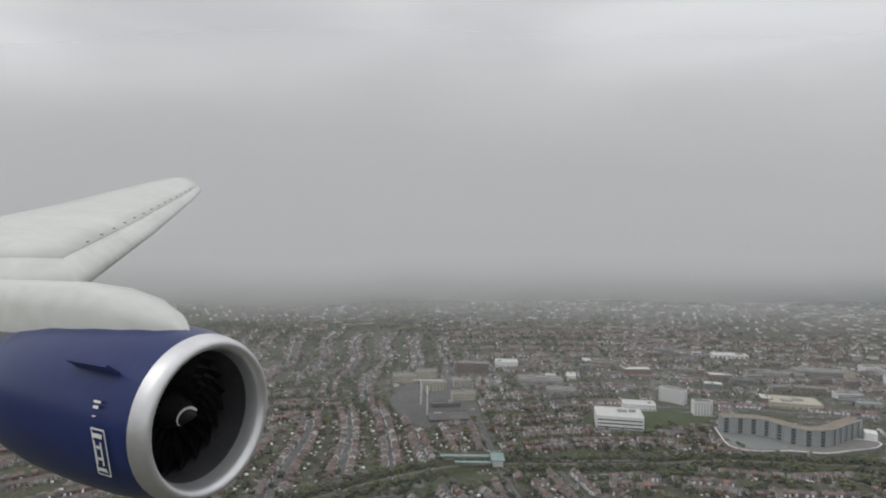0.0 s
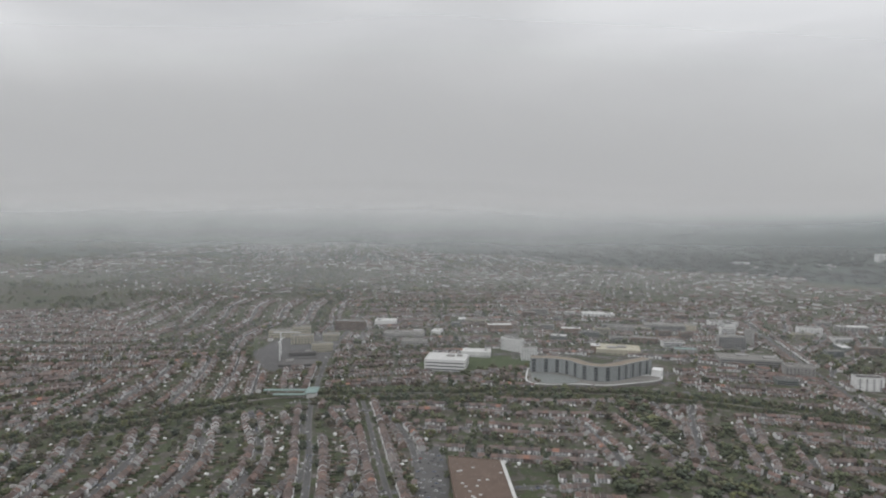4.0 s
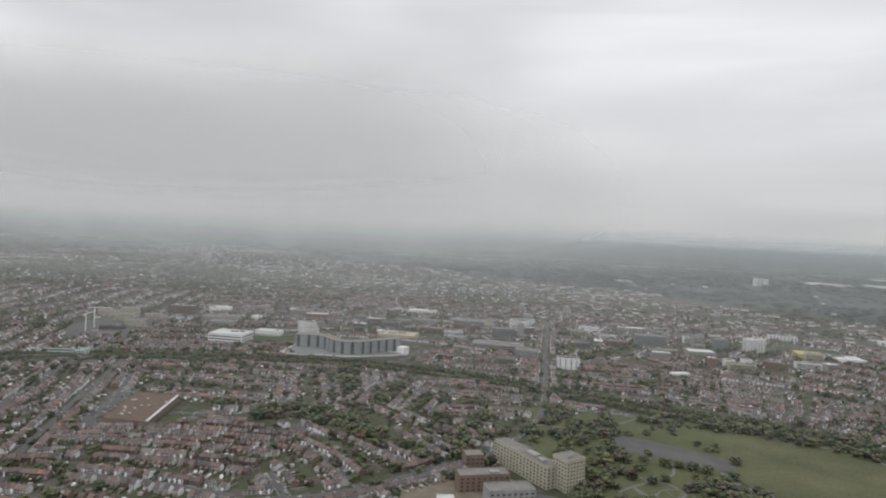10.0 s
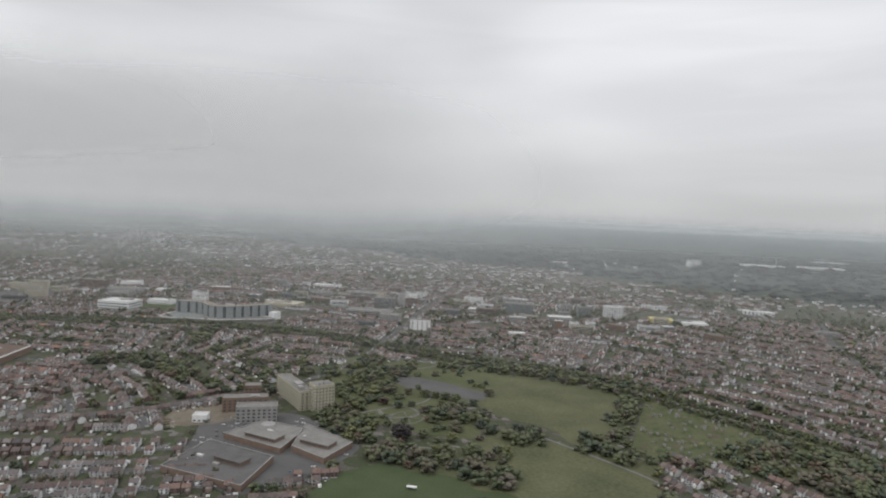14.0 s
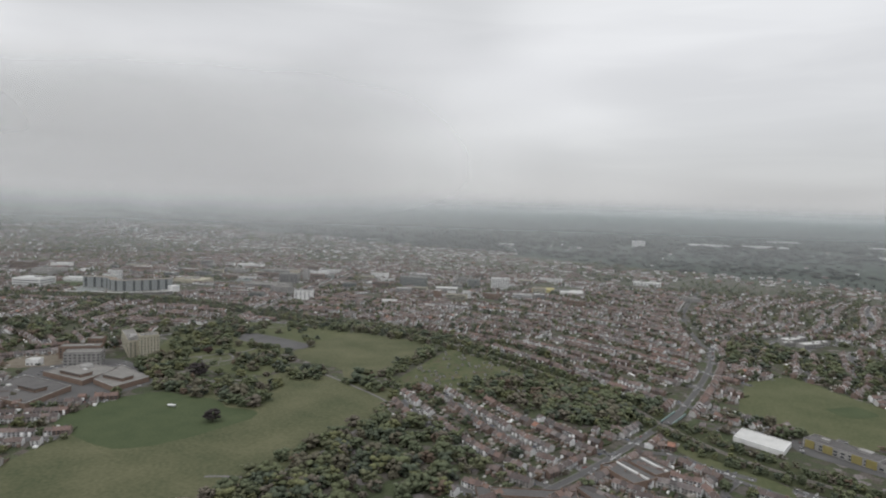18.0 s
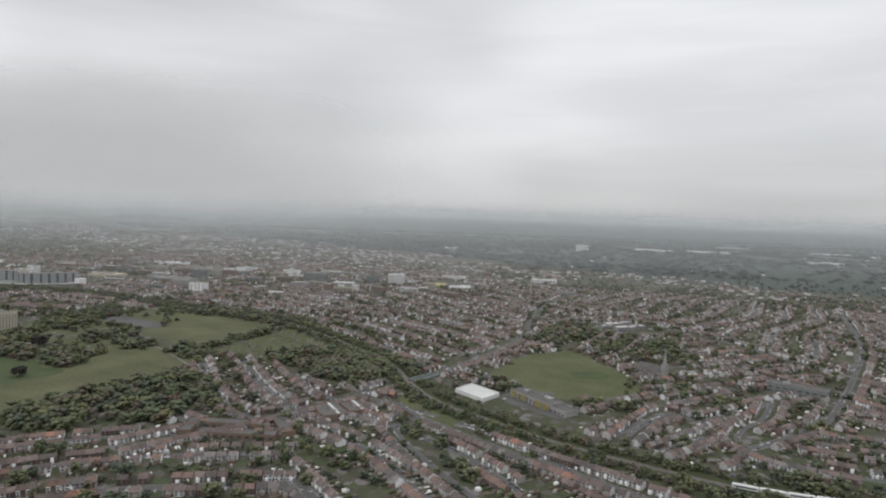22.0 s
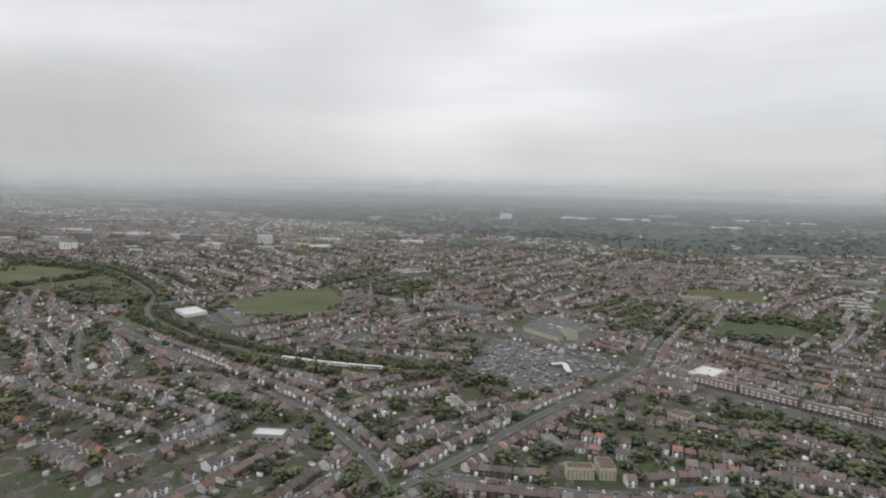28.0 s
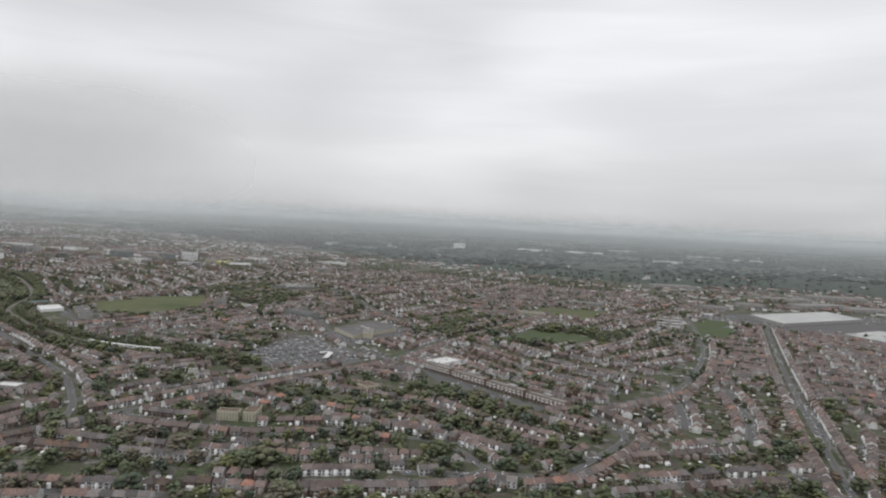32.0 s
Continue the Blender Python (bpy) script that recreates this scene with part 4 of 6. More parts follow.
def small_crown(seed, clumps, solid=None):
    r = random.Random(seed)
    V, F, n = [], [], 0
    for j in range(clumps):
        ang, rad, up = r.uniform(0, 6.283), math.sqrt(r.random()) * 0.34, (j + r.random()) / clumps
        size = r.uniform(0.16, 0.27)
        size *= (8 / clumps) ** 0.28
        wide = 0.5 + 0.6 * math.sin(math.pi * (0.1 + 0.75 * up))
        vs, fs = (solid or ico20)(seed * 100 + j)
        V.append(vs * np.array((size, size, size * 0.85)) + np.array((math.cos(ang) * rad * wide, math.sin(ang) * rad * wide, 0.12 + 0.72 * up)))
        F.append(fs + n)
        n += len(vs)
    return np.concatenate(V), np.concatenate(F)


def scatter(name, o, shapes, label, mat):
    """Joins many trees (x, y, height, breadth, turn) into one mesh of foliage, each tree with a tone of its own."""
    r = np.random.default_rng(11)
    V, F, tones, n = [], [], [], 0
    for x, y, h, w, turn in o:
        vs, fs = shapes[r.integers(len(shapes))]
        c, s = math.cos(turn), math.sin(turn)
        q = np.stack([(vs[:, 0] * c - vs[:, 1] * s) * w + x, (vs[:, 0] * s + vs[:, 1] * c) * w + y, vs[:, 2] * h + float(rise(x, y)) - 0.12 * h], 1)
        V.append(q)
        F.append(fs + n)
        tones.append(np.full(len(vs), r.random()))
        n += len(vs)
    ob = raw_mesh(name, np.concatenate(V), [np.concatenate(F)], [mat])
    ob.data.shade_smooth()
    ob.data.attributes.new("tone", "FLOAT", "POINT").data.foreach_set("value", np.concatenate(tones).astype(np.float32))
    return tagged(ob, label, "trees", kind="stuff")


homes = KDTree(len(plots))
for i, q in enumerate(plots):
    homes.insert((q[0], q[1], 0), i)
homes.balance()


def tree_spots():
    out = []
    for ring, per_ha in WOODS:
        xs, ys = [p[0] for p in ring], [p[1] for p in ring]
        n = int((max(xs) - min(xs)) * (max(ys) - min(ys)) / 1e4 * per_ha)
        x, y = rng.uniform(min(xs), max(xs), n), rng.uniform(min(ys), max(ys), n)
        ok = inside(x, y, ring) & (near_line(x, y, RAIL) > 7)
        for line, width in ROADS.values():
            ok &= near_line(x, y, line) > width / 2 + 1
        for a, b in zip(x[ok], y[ok]):
            if per_ha < 50 and homes.find((a, b, 0))[2] < 5.5:
                continue
            h = rng.uniform(5, 9) if rng.random() < 0.4 else rng.uniform(8, 14) if per_ha >= 50 else rng.uniform(6, 10)
            out.append((a, b, h, h * rng.uniform(1.2, 1.75), rng.uniform(0, 6)))
    # garden trees
    n = 44000
    x, y = rng.uniform(-2900, 1450, n), rng.uniform(200, 1900, n)
    ok = seen_ground(x, y) & free(x, y, 8, -6)
    x, y = x[ok], y[ok]
    patch = np.array([noise.noise(Vector((a / 160, b / 160, 3.3))) for a, b in zip(x, y)])
    ok = rng.random(len(x)) < np.clip(0.36 + patch * 1.6 - np.clip((y - 560) / 900, 0, 0.16) + np.where((y < 560) & (x > 300), 0.2, 0), 0.06, 1)
    for a, b in zip(x[ok], y[ok]):
        if homes.find((a, b, 0))[2] < 5.2:
            continue
        h = rng.uniform(3.5, 8) if rng.random() < 0.75 else rng.uniform(7, 11)
        h *= 1.3 if b > 560 else 1.35 if a > 300 else 1.1
        out.append((a, b, h, h * rng.uniform(0.9, 1.45), rng.uniform(0, 6)))
    # scrub on the railway banks
    for (x0, y0) in rail_pts:
        for _ in range(20):
            s = rng.choice((-1, 1)) * rng.uniform(7.5, 25)
            a = rng.uniform(0, 6.28)
            xx, yy = x0 + math.cos(a) * abs(s), y0 + math.sin(a) * abs(s)
            h = rng.uniform(4, 9)
            out.append((xx, yy, h, h * rng.uniform(0.9, 1.3), a))
    o = np.array(out)
    ok = near_line(o[:, 0], o[:, 1], RAIL) > np.where((o[:, 0] > 390) & (o[:, 0] < 560) & (o[:, 1] < 510), 14, 7.5)
    for line, width in ROADS.values():
        ok &= near_line(o[:, 0], o[:, 1], line) > width / 2 + 0.5
    for ring in (CARPARK, COURT):
        ok &= ~inside(o[:, 0], o[:, 1], ring)
    for cx, cy, rr in CLEAR:
        ok &= np.hypot(o[:, 0] - cx, o[:, 1] - cy) > rr * 0.8
    return o[ok]


def far_tree_spots():
    n = 40000
    x, y = rng.uniform(-9500, 4200, n), 1300 + 6900 * rng.random(n) ** 1.35
    depth = NORTH.x * x + NORTH.y * y
    patch = np.array([noise.noise(Vector((a / 420, b / 420, 9.1))) for a, b in zip(x, y)])
    ok = (depth > 1000) & (depth < 7200) & (x > -1800 - y * 1.4) & (x < 1350 + 0.35 * y)
    ok &= rng.random(n) < np.where(y > np.interp(x, EDGE_X, EDGE_Y), np.clip(0.75 + patch * 1.5, 0.12, 1), np.clip(0.22 + patch * 1.1, 0.05, 1))
    o = []
    for a, b, dd in zip(x[ok], y[ok], depth[ok]):
        h = rng.uniform(6, 12) * (1 if dd < 2600 else 1.2)
        o.append((a, b, h, h * rng.uniform(1.0, 1.7) * (1 if dd < 1900 else 2.0 + dd / 1500), rng.uniform(0, 6)))
    o = np.array(o)
    return o[free(o[:, 0], o[:, 1], 6, -8)]


spots = tree_spots()
spots = spots[np.argsort(spots[:, 1])]
near_tree = (spots[:, 1] > 250) & (spots[:, 0] > -1450) & (spots[:, 0] < 1230) & (spots[:, 2] > 5.5)
near_tree &= np.cumsum(near_tree) <= 280
near_spots = spots[near_tree]
spots = spots[~near_tree]
far_spots = far_tree_spots()
MID = [small_crown(k, 19, octa) for k in range(10)]
LOW = [small_crown(40 + k, 5, octa) for k in range(8)]
HALF = [small_crown(60 + k, 11, octa) for k in range(8)]
beyond = spots[:, 1] > 1000
far_spots = np.concatenate([far_spots, spots[beyond]])
spots = spots[~beyond]
mid_way = spots[:, 1] > 560
scatter("midway_trees", spots[mid_way], HALF, "mixed green trees in gardens and along streets", M_LEAF)
scatter("trees", spots[~mid_way], MID, "dense mixed green and olive trees and bushes in gardens and woods", M_LEAF)
# trees past the town edge get the foliage with distance haze painted in
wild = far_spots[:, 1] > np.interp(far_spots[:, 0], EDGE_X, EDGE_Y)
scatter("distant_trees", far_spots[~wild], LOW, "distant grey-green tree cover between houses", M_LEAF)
scatter("distant_woodland", far_spots[wild], LOW, "woods and hedges on the far plain, blue-green from painted distance haze", M_WOODLAND_HAZED)
print("trees", len(spots), len(far_spots))

# ---- side streets and parked cars ----
V, Q, QM, n = [], [], [], 0
parked = []
for cx, cy, ux, uy, v, k in STREETS:
    us = np.arange(-420, 421, 12.0)
    px, py = cx + us * ux - v * uy, cy + us * uy + v * ux
    own = np.hypot(px[:, None] - dist[None, :, 0], py[:, None] - dist[None, :, 1]).argmin(1) == k
    own &= seen_ground(px, py) & (near_line(px, py, RAIL) > 12)
    for ring in BLOCKED:
        own &= ~inside(px, py, ring)
    for i in np.nonzero(own[:-1] & own[1:])[0]:
        for off, wid, zz, mi in ((0, 5.4, 0.26, 0), (-3.5, 1.4, 0.34, 1), (3.5, 1.4, 0.34, 1)):
            z = zz + 0.0006 * (k % 50)
            a, b = v + off - wid / 2, v + off + wid / 2
            V.extend([(*bend(cx + uu * ux - w * uy, cy + uu * uy + w * ux), z) for uu, w in ((us[i], a), (us[i + 1], a), (us[i + 1], b), (us[i], b))])
            Q.append((n, n + 1, n + 2, n + 3))
            QM.append(mi)
            n += 4
        for side in (-1, 1):
            for uu in (us[i] + 2.5, us[i] + 8.2):
                if rng.random() < 0.55:
                    w = v + side * (1.9 if rng.random() < 0.6 else 4.8)
                    parked.append((*bend(cx + uu * ux - w * uy, cy + uu * uy + w * ux), math.atan2(uy, ux) + (0 if abs(w - v) < 3 else math.pi / 2)))
streets = raw_mesh("side_streets", np.array(V), [np.array(Q)], [M_ASPHALT, M_PALE], QM)
tagged(streets, "narrow tarmac side streets with pale pavements", "street", kind="structure")
for name, pts in ROAD_LINES.items():
    for (x0, y0), (x1, y1) in zip(pts, pts[1:]):
        a = math.atan2(y1 - y0, x1 - x0)
        for side in (-1, 1):
            if rng.random() < 0.3:
                o = side * ROADS[name][1] * 0.25
                parked.append((x0 - math.sin(a) * o, y0 + math.cos(a) * o, a))
for ring, step in ((YARDS[2][1], 11), (YARDS[4][1], 6), (YARDS[8][1], 9), (YARDS[9][1], 5), (YARDS[3][1], 9), (YARDS[6][1], 7)):
    xs, ys = [p[0] for p in ring], [p[1] for p in ring]
    for px in np.arange(min(xs), max(xs), step):
        for py in np.arange(min(ys), max(ys), step):
            if rng.random() < 0.5 and inside(np.array([px]), np.array([py]), ring)[0] and all(math.hypot(px - c[0], py - c[1]) > c[2] * 0.75 for c in CLEAR):
                parked.append((px, py, 0.4))


def car_shells(name, o, label):
    """Parked cars far below: a body and a narrower cabin each."""
    V, Q, QM, n = [], [], [], 0
    r = np.random.default_rng(5)
    for x, y, a in o:
        c, s = math.cos(a), math.sin(a)
        L, W, H = r.uniform(1.6, 2.0), 0.76, r.uniform(0.72, 0.85)
        tall = 1.25 if r.random() < 0.85 else 1.9
        for zs, x0, x1, w, mi in (((0.25, H), -L, L, W, 0), ((H, tall), -L * 0.55, L * 0.35, W * 0.8, 1)):
            t = 0.75 if mi else 0.97
            V.extend([(x + px * c - py * s, y + px * s + py * c, pz) for px, py, pz in
                      ((x0, -w, zs[0]), (x1, -w, zs[0]), (x1, w, zs[0]), (x0, w, zs[0]), (x0 * t, -w * t, zs[1]), (x1 * t, -w * t, zs[1]), (x1 * t, w * t, zs[1]), (x0 * t, w * t, zs[1]))])
            Q.extend([(n, n + 1, n + 5, n + 4), (n + 1, n + 2, n + 6, n + 5), (n + 2, n + 3, n + 7, n + 6), (n + 3, n, n + 4, n + 7), (n + 4, n + 5, n + 6, n + 7)])
            QM.extend([mi] * 4 + [0])
            n += 8
    return tagged(raw_mesh(name, np.array(V), [np.array(Q)], [M_CAR, M_WINDOW], QM), label, "cars", kind="stuff")


street_cars = car_shells("street_cars", parked, "small white, silver and dark cars parked along streets and yards")

# ---- garden sheds, extensions and patios ----
V, Q, QM, n = [], [], [], 0
rr = np.random.default_rng(9)
for x, y, a, length, k, u in plots:
    for _ in range(2):
        if rr.random() < 0.42:
            lx, ly = rr.uniform(-0.45, 0.45) * length, rr.uniform(7, 15)
            w, d, h = rr.uniform(0.9, 1.8), rr.uniform(0.9, 2.0), rr.uniform(0.15, 2.3)
            c, s = math.cos(a), math.sin(a)
            V.extend([(x + px * c - py * s, y + px * s + py * c, pz) for px, py, pz in
                      ((lx - w, ly - d, 0), (lx + w, ly - d, 0), (lx + w, ly + d, 0), (lx - w, ly + d, 0), (lx - w, ly - d, h + 0.3), (lx + w, ly - d, h + 0.3), (lx + w, ly + d, h), (lx - w, ly + d, h))])
            Q.extend([(n, n + 1, n + 5, n + 4), (n + 1, n + 2, n + 6, n + 5), (n + 2, n + 3, n + 7, n + 6), (n + 3, n, n + 4, n + 7), (n + 4, n + 5, n + 6, n + 7)])
            n += 8
M_SHED = island("shed_boards", [(0.0, (0.16, 0.12, 0.09)), (0.25, (0.34, 0.32, 0.29)), (0.5, (0.42, 0.41, 0.39)), (0.64, (0.12, 0.11, 0.10)), (0.80, (0.78, 0.78, 0.77))], 0.9)
sheds = raw_mesh("garden_sheds", np.array(V), [np.array(Q)], [M_SHED])
tagged(sheds, "small pale and brown sheds and lean-tos in back gardens", "sheds", kind="stuff")

# ---- gardens, drives and fences of each plot ----
V, Q, QM, n = [], [], [], 0
for i, (x, y, a, length, k, u) in enumerate(plots):
    c, s, w = math.cos(a), math.sin(a), length / 2
    deep = rr.uniform(10, 15.5)
    z = 0.10 + 0.00002 * (i % 3000)
    cut = rr.uniform(4.6, 6.5)
    for x0, x1, y0, y1, mi in ((-w, w, 3.4, cut, 1), (-w * 0.94, w * 0.94, cut, deep, 0), (-w * 0.95, w * rr.uniform(-0.2, 0.95), -6.0, -3.4, 1)):
        V.extend([(x + px * c - py * s, y + px * s + py * c, z) for px, py in ((x0, y0), (x1, y0), (x1, y1), (x0, y1))])
        Q.append((n, n + 1, n + 2, n + 3))
        QM.append(mi)
        n += 4
    h, t = rr.uniform(1.0, 1.7), rr.uniform(0.08, 0.5)
    V.extend([(x + px * c - py * s, y + px * s + py * c, pz) for px, py, pz in ((w - t, 3.6, 0), (w + t, 3.6, 0), (w + t, deep, 0), (w - t, deep, 0), (w - t, 3.6, h), (w + t, 3.6, h), (w + t, deep, h), (w - t, deep, h))])
    Q.extend([(n, n + 1, n + 5, n + 4), (n + 1, n + 2, n + 6, n + 5), (n + 2, n + 3, n + 7, n + 6), (n + 3, n, n + 4, n + 7), (n + 4, n + 5, n + 6, n + 7)])
    QM.extend([2] * 5)
    n += 8
M_PATCH = island("garden_lawns", [(0.0, (0.060, 0.074, 0.038)), (0.3, (0.078, 0.091, 0.048)), (0.52, (0.100, 0.084, 0.072)), (0.66, (0.050, 0.058, 0.036)), (0.84, (0.085, 0.073, 0.070)), (0.95, (0.110, 0.121, 0.060))], 0.95, grain=0.3)
M_DRIVE = island("drives_and_patios", [(0.0, (0.14, 0.13, 0.12)), (0.3, (0.22, 0.205, 0.19)), (0.6, (0.10, 0.095, 0.09)), (0.82, (0.30, 0.28, 0.26))], 0.9)
M_HEDGE = island("fences_and_hedges", [(0.0, (0.045, 0.055, 0.028)), (0.4, (0.13, 0.10, 0.075)), (0.6, (0.055, 0.068, 0.032)), (0.85, (0.20, 0.17, 0.14))], 0.95)
tagged(raw_mesh("gardens", np.array(V), [np.array(Q)], [M_PATCH, M_DRIVE, M_HEDGE], QM), "back lawns, patios, drives, fences and hedges between houses", "gardens", kind="stuff")

# ---- larger buildings ----
bm_w = bmesh.new()
box(bm_w, -0.5, 0.5, -0.06, 0.0, 0, 1)
PANE = bpy.data.meshes.new("window")
bm_w.to_mesh(PANE)
bm_w.free()
PANE.materials.append(M_WINDOW)


def windows_on(parent, p0, p1, z0, floors, storey, count, fill=0.55, tall=1.5, name="window"):
    """Rows of windows on one straight wall from p0 to p1 (outside to the right hand)."""
    a = Vector(p1) - Vector(p0)
    length, ang = a.length, math.atan2(a.y, a.x)
    for f in range(floors):
        for i in range(count):
            w = length / count
            c = Vector(p0) + a * ((i + 0.5) / count)
            ob = new(name, PANE)
            ob.matrix_basis = pose(c.x, c.y, z0 + f * storey, 0, 0, math.degrees(ang)) @ Matrix.Diagonal((w * fill, 1.0, tall, 1))
            ob.parent = parent


def thing(name, label, category, x=0, y=0, turn=0, z=0, group=""):
    e = new(name)
    e.matrix_basis = pose(x, y, z, 0, 0, turn)
    return tagged(e, label, category, group)


def parapet(bm, ring, z0, z1, t=0.5):
    c = Vector((sum(p[0] for p in ring) / len(ring), sum(p[1] for p in ring) / len(ring)))
    inner = []
    for p in ring:
        v = Vector(p) - c
        inner.append(tuple(c + v * (1 - t / max(v.length, 1))))
    k = len(ring)
    rows = [[bm.verts.new((*p, z)) for p in r] for r, z in ((ring, z0), (ring, z1), (inner, z1), (inner, z0))]
    for lo, hi in zip(rows, rows[1:]):
        for i in range(k):
            bm.faces.new((lo[i], lo[(i + 1) % k], hi[(i + 1) % k], hi[i]))


def block(name, label, category, x, y, turn, L, W, H, wall, roof, floors=3, cols=10, fill=0.55, tall=1.5, first=1.2, sides=("south",), plant=2, band=False):
    """A flat-roofed building: walls, roof deck, parapet, roof plant and its windows."""
    e = thing(name, label, category, x, y, turn)
    l, w = L / 2, W / 2
    ring = [(-l, -w), (l, -w), (l, w), (-l, w)]
    bm = bmesh.new()
    prism(bm, ring, 0, H, top=False)
    part("shell", bm, wall, e)
    bm = bmesh.new()
    bm.faces.new([bm.verts.new((*p, H - 0.4)) for p in ring])
    part("roof", bm, roof, e)
    bm = bmesh.new()
    parapet(bm, ring, H, H + 0.35)
    part("parapet", bm, wall, e)
    storey = (H - first - 0.8) / max(floors, 1)
    runs = {"south": ((-l, -w), (l, -w), cols), "east": ((l, -w), (l, w), max(1, round(cols * W / L))), "west": ((-l, w), (-l, -w), max(1, round(cols * W / L)))}
    for s in sides:
        p0, p1, c = runs[s]
        windows_on(e, p0, p1, first, floors, storey, 1 if band else c, 0.94 if band else fill, min(tall, storey * 0.7))
    r = random.Random(name + str(x))
    for i in range(plant):
        px, py, s = r.uniform(-0.7, 0.7) * l, r.uniform(-0.5, 0.5) * w, r.uniform(0.05, 0.11) * L
        bm = bmesh.new()
        box(bm, px - s, px + s, py - s * 0.6, py + s * 0.6, H - 0.4, H + r.uniform(1.2, 2.6))
        part("roof_plant", bm, M_CONC, e)
    return e


def slab_roof(name, label, category, ring, H, wall, roof, lights=0, edge=None):
    """A low building on any outline, with a flat deck, a parapet and rooflights."""
    ring = ccw(ring)
    cx, cy = sum(p[0] for p in ring) / len(ring), sum(p[1] for p in ring) / len(ring)
    e = thing(name, label, category, cx, cy)
    ring = [(px - cx, py - cy) for px, py in ring]
    bm = bmesh.new()
    prism(bm, ring, 0, H, top=False)
    part("shell", bm, wall, e)
    bm = bmesh.new()
    bm.faces.new([bm.verts.new((*p, H - 0.3)) for p in ring])
    part("roof", bm, roof, e)
    bm = bmesh.new()
    parapet(bm, ring, H, H + 0.4, 1.0)
    part("parapet", bm, edge or wall, e)
    r = random.Random(name)
    for i in range(lights):
        s = r.uniform(0.1, 0.6)
        a, b = Vector(ring[i % len(ring)]), Vector(ring[(i + 1) % len(ring)])
        c = (a * 0.5 + b * 0.5) * s
        bm = bmesh.new()
        box(bm, c.x - 3, c.x + 3, c.y - 1.4, c.y + 1.4, H - 0.3, H + 1.0)
        part("rooflight", bm, M_METAL if i % 2 else M_CONC, e)
    return e


block("office_block", "white four-storey office block with ribbon windows", "building", -1221, 843, 18.4, 64, 46, 17, M_WHITE, M_METAL, 3, 12, tall=1.7, sides=("south", "east"), band=True, plant=3)
block("low_hall", "low white hall behind the office block", "building", -1212, 935, 20, 48, 26, 9, M_WHITE, M_METAL, 1, 8, plant=1)
block("tower_block", "pale grey slab tower with ribbed front", "tower", -1172, 1000, -12, 40, 15, 22, M_WHITE, M_FELT, 7, 9, fill=0.4, sides=("south", "east"))
block("tower_block", "pale grey slab tower standing in front of its twin", "tower", -1124, 952, 25, 26, 15, 21, M_WHITE, M_FELT, 7, 6, fill=0.4, sides=("south", "east"))
block("office_tower", "dark glazed office slab with a concrete lift core", "tower", -832, 1213, 20, 46, 18, 22, M_CONC, M_FELT, 6, 10, fill=0.8, tall=2.4, plant=1)
block("lift_core", "pale concrete lift tower beside the office slab", "tower", -803, 1240, 20, 13, 14, 32, M_CONC, M_FELT, 1, 2, plant=0)
block("council_offices", "low stepped concrete offices with flat roofs", "building", -800, 1100, 15, 95, 40, 12, M_CONC, M_FELT, 3, 16, band=True)
block("council_offices", "stepped concrete offices by the road", "building", -730, 1060, 12, 40, 26, 16, M_CONC, M_FELT, 4, 8)
block("white_flats", "white-painted block of flats with plain end walls", "building", -646, 1025, 20, 36, 17, 19, M_WHITE, M_DARKROOF, 5, 4, fill=0.3, sides=("south",), plant=1)
block("glass_offices", "blue-grey glazed office building", "building", -555, 1335, 12, 62, 24, 24, M_BLUEGREY, M_FELT, 6, 14, fill=0.7, sides=("south", "east"))
block("hall", "wide low hall under a white sheet roof", "building", -458, 1318, 24, 52, 32, 8, M_CONC, M_METAL, 1, 8, plant=0)
block("white_flats", "small white block of flats", "building", -404, 1222, 36, 15, 15, 15, M_WHITE, M_FELT, 4, 3, plant=0)
block("white_flats", "small white block of flats beside its twin", "building", -376, 1240, 36, 15, 15, 16, M_WHITE, M_FELT, 4, 3, plant=0)
block("hotel", "tall pale block with dark window bays", "tower", -362, 1415, 38, 42, 17, 29, M_WHITE, M_METAL, 6, 7, fill=0.5, tall=2.6, sides=("south", "west"), plant=1)
block("grey_flats", "grey apartment block beside the hotel", "building", -425, 1400, 30, 28, 18, 22, M_BLUEGREY, M_FELT, 6, 6)
block("grey_flats", "grey apartment block on the market street", "building", -470, 1430, 30, 24, 18, 20, M_CONC, M_FELT, 5, 5)
block("low_flats", "row of low white flats", "building", -474, 1074, 35, 30, 10, 9, M_WHITE, M_WHITE, 2, 6, plant=0)
block("retail_hall", "retail hall with a bright yellow roof", "building", -262, 1440, 12, 50, 46, 9, M_YELLOW, M_YELLOW, 1, 8, plant=0)
block("retail_hall", "retail hall under a white sheet roof", "building", -196, 1445, 18, 52, 44, 8, M_WHITE, M_METAL, 1, 8, plant=0)
block("brown_offices", "large plain brown office block", "building", -1531, 1010, 25, 60, 26, 18, M_BROWNROOF, M_FELT, 3, 12, fill=0.4)
block("white_hall", "white hall in the town centre", "building", -1497, 1090, 25, 44, 30, 10, M_WHITE, M_METAL, 1, 6, plant=1)
block("shopping_centre", "low shopping centre with pale flat roofs", "building", -1390, 990, 22, 76, 34, 12, M_CONC, M_FELT, 2, 14, plant=4)
block("shopping_centre", "low concrete shopping centre", "building", -1335, 935, 20, 46, 26, 14, M_CONC, M_FELT, 3, 8)
block("car_deck", "long concrete parking deck", "building", -960, 1330, 18, 90, 34, 11, M_CONC, M_FELT, 3, 1, band=True)
block("glass_roof_hall", "hall with a teal sheet roof", "building", -900, 1130, 20, 38, 16, 8, M_CONC, M_TEAL, 1, 6, plant=0)
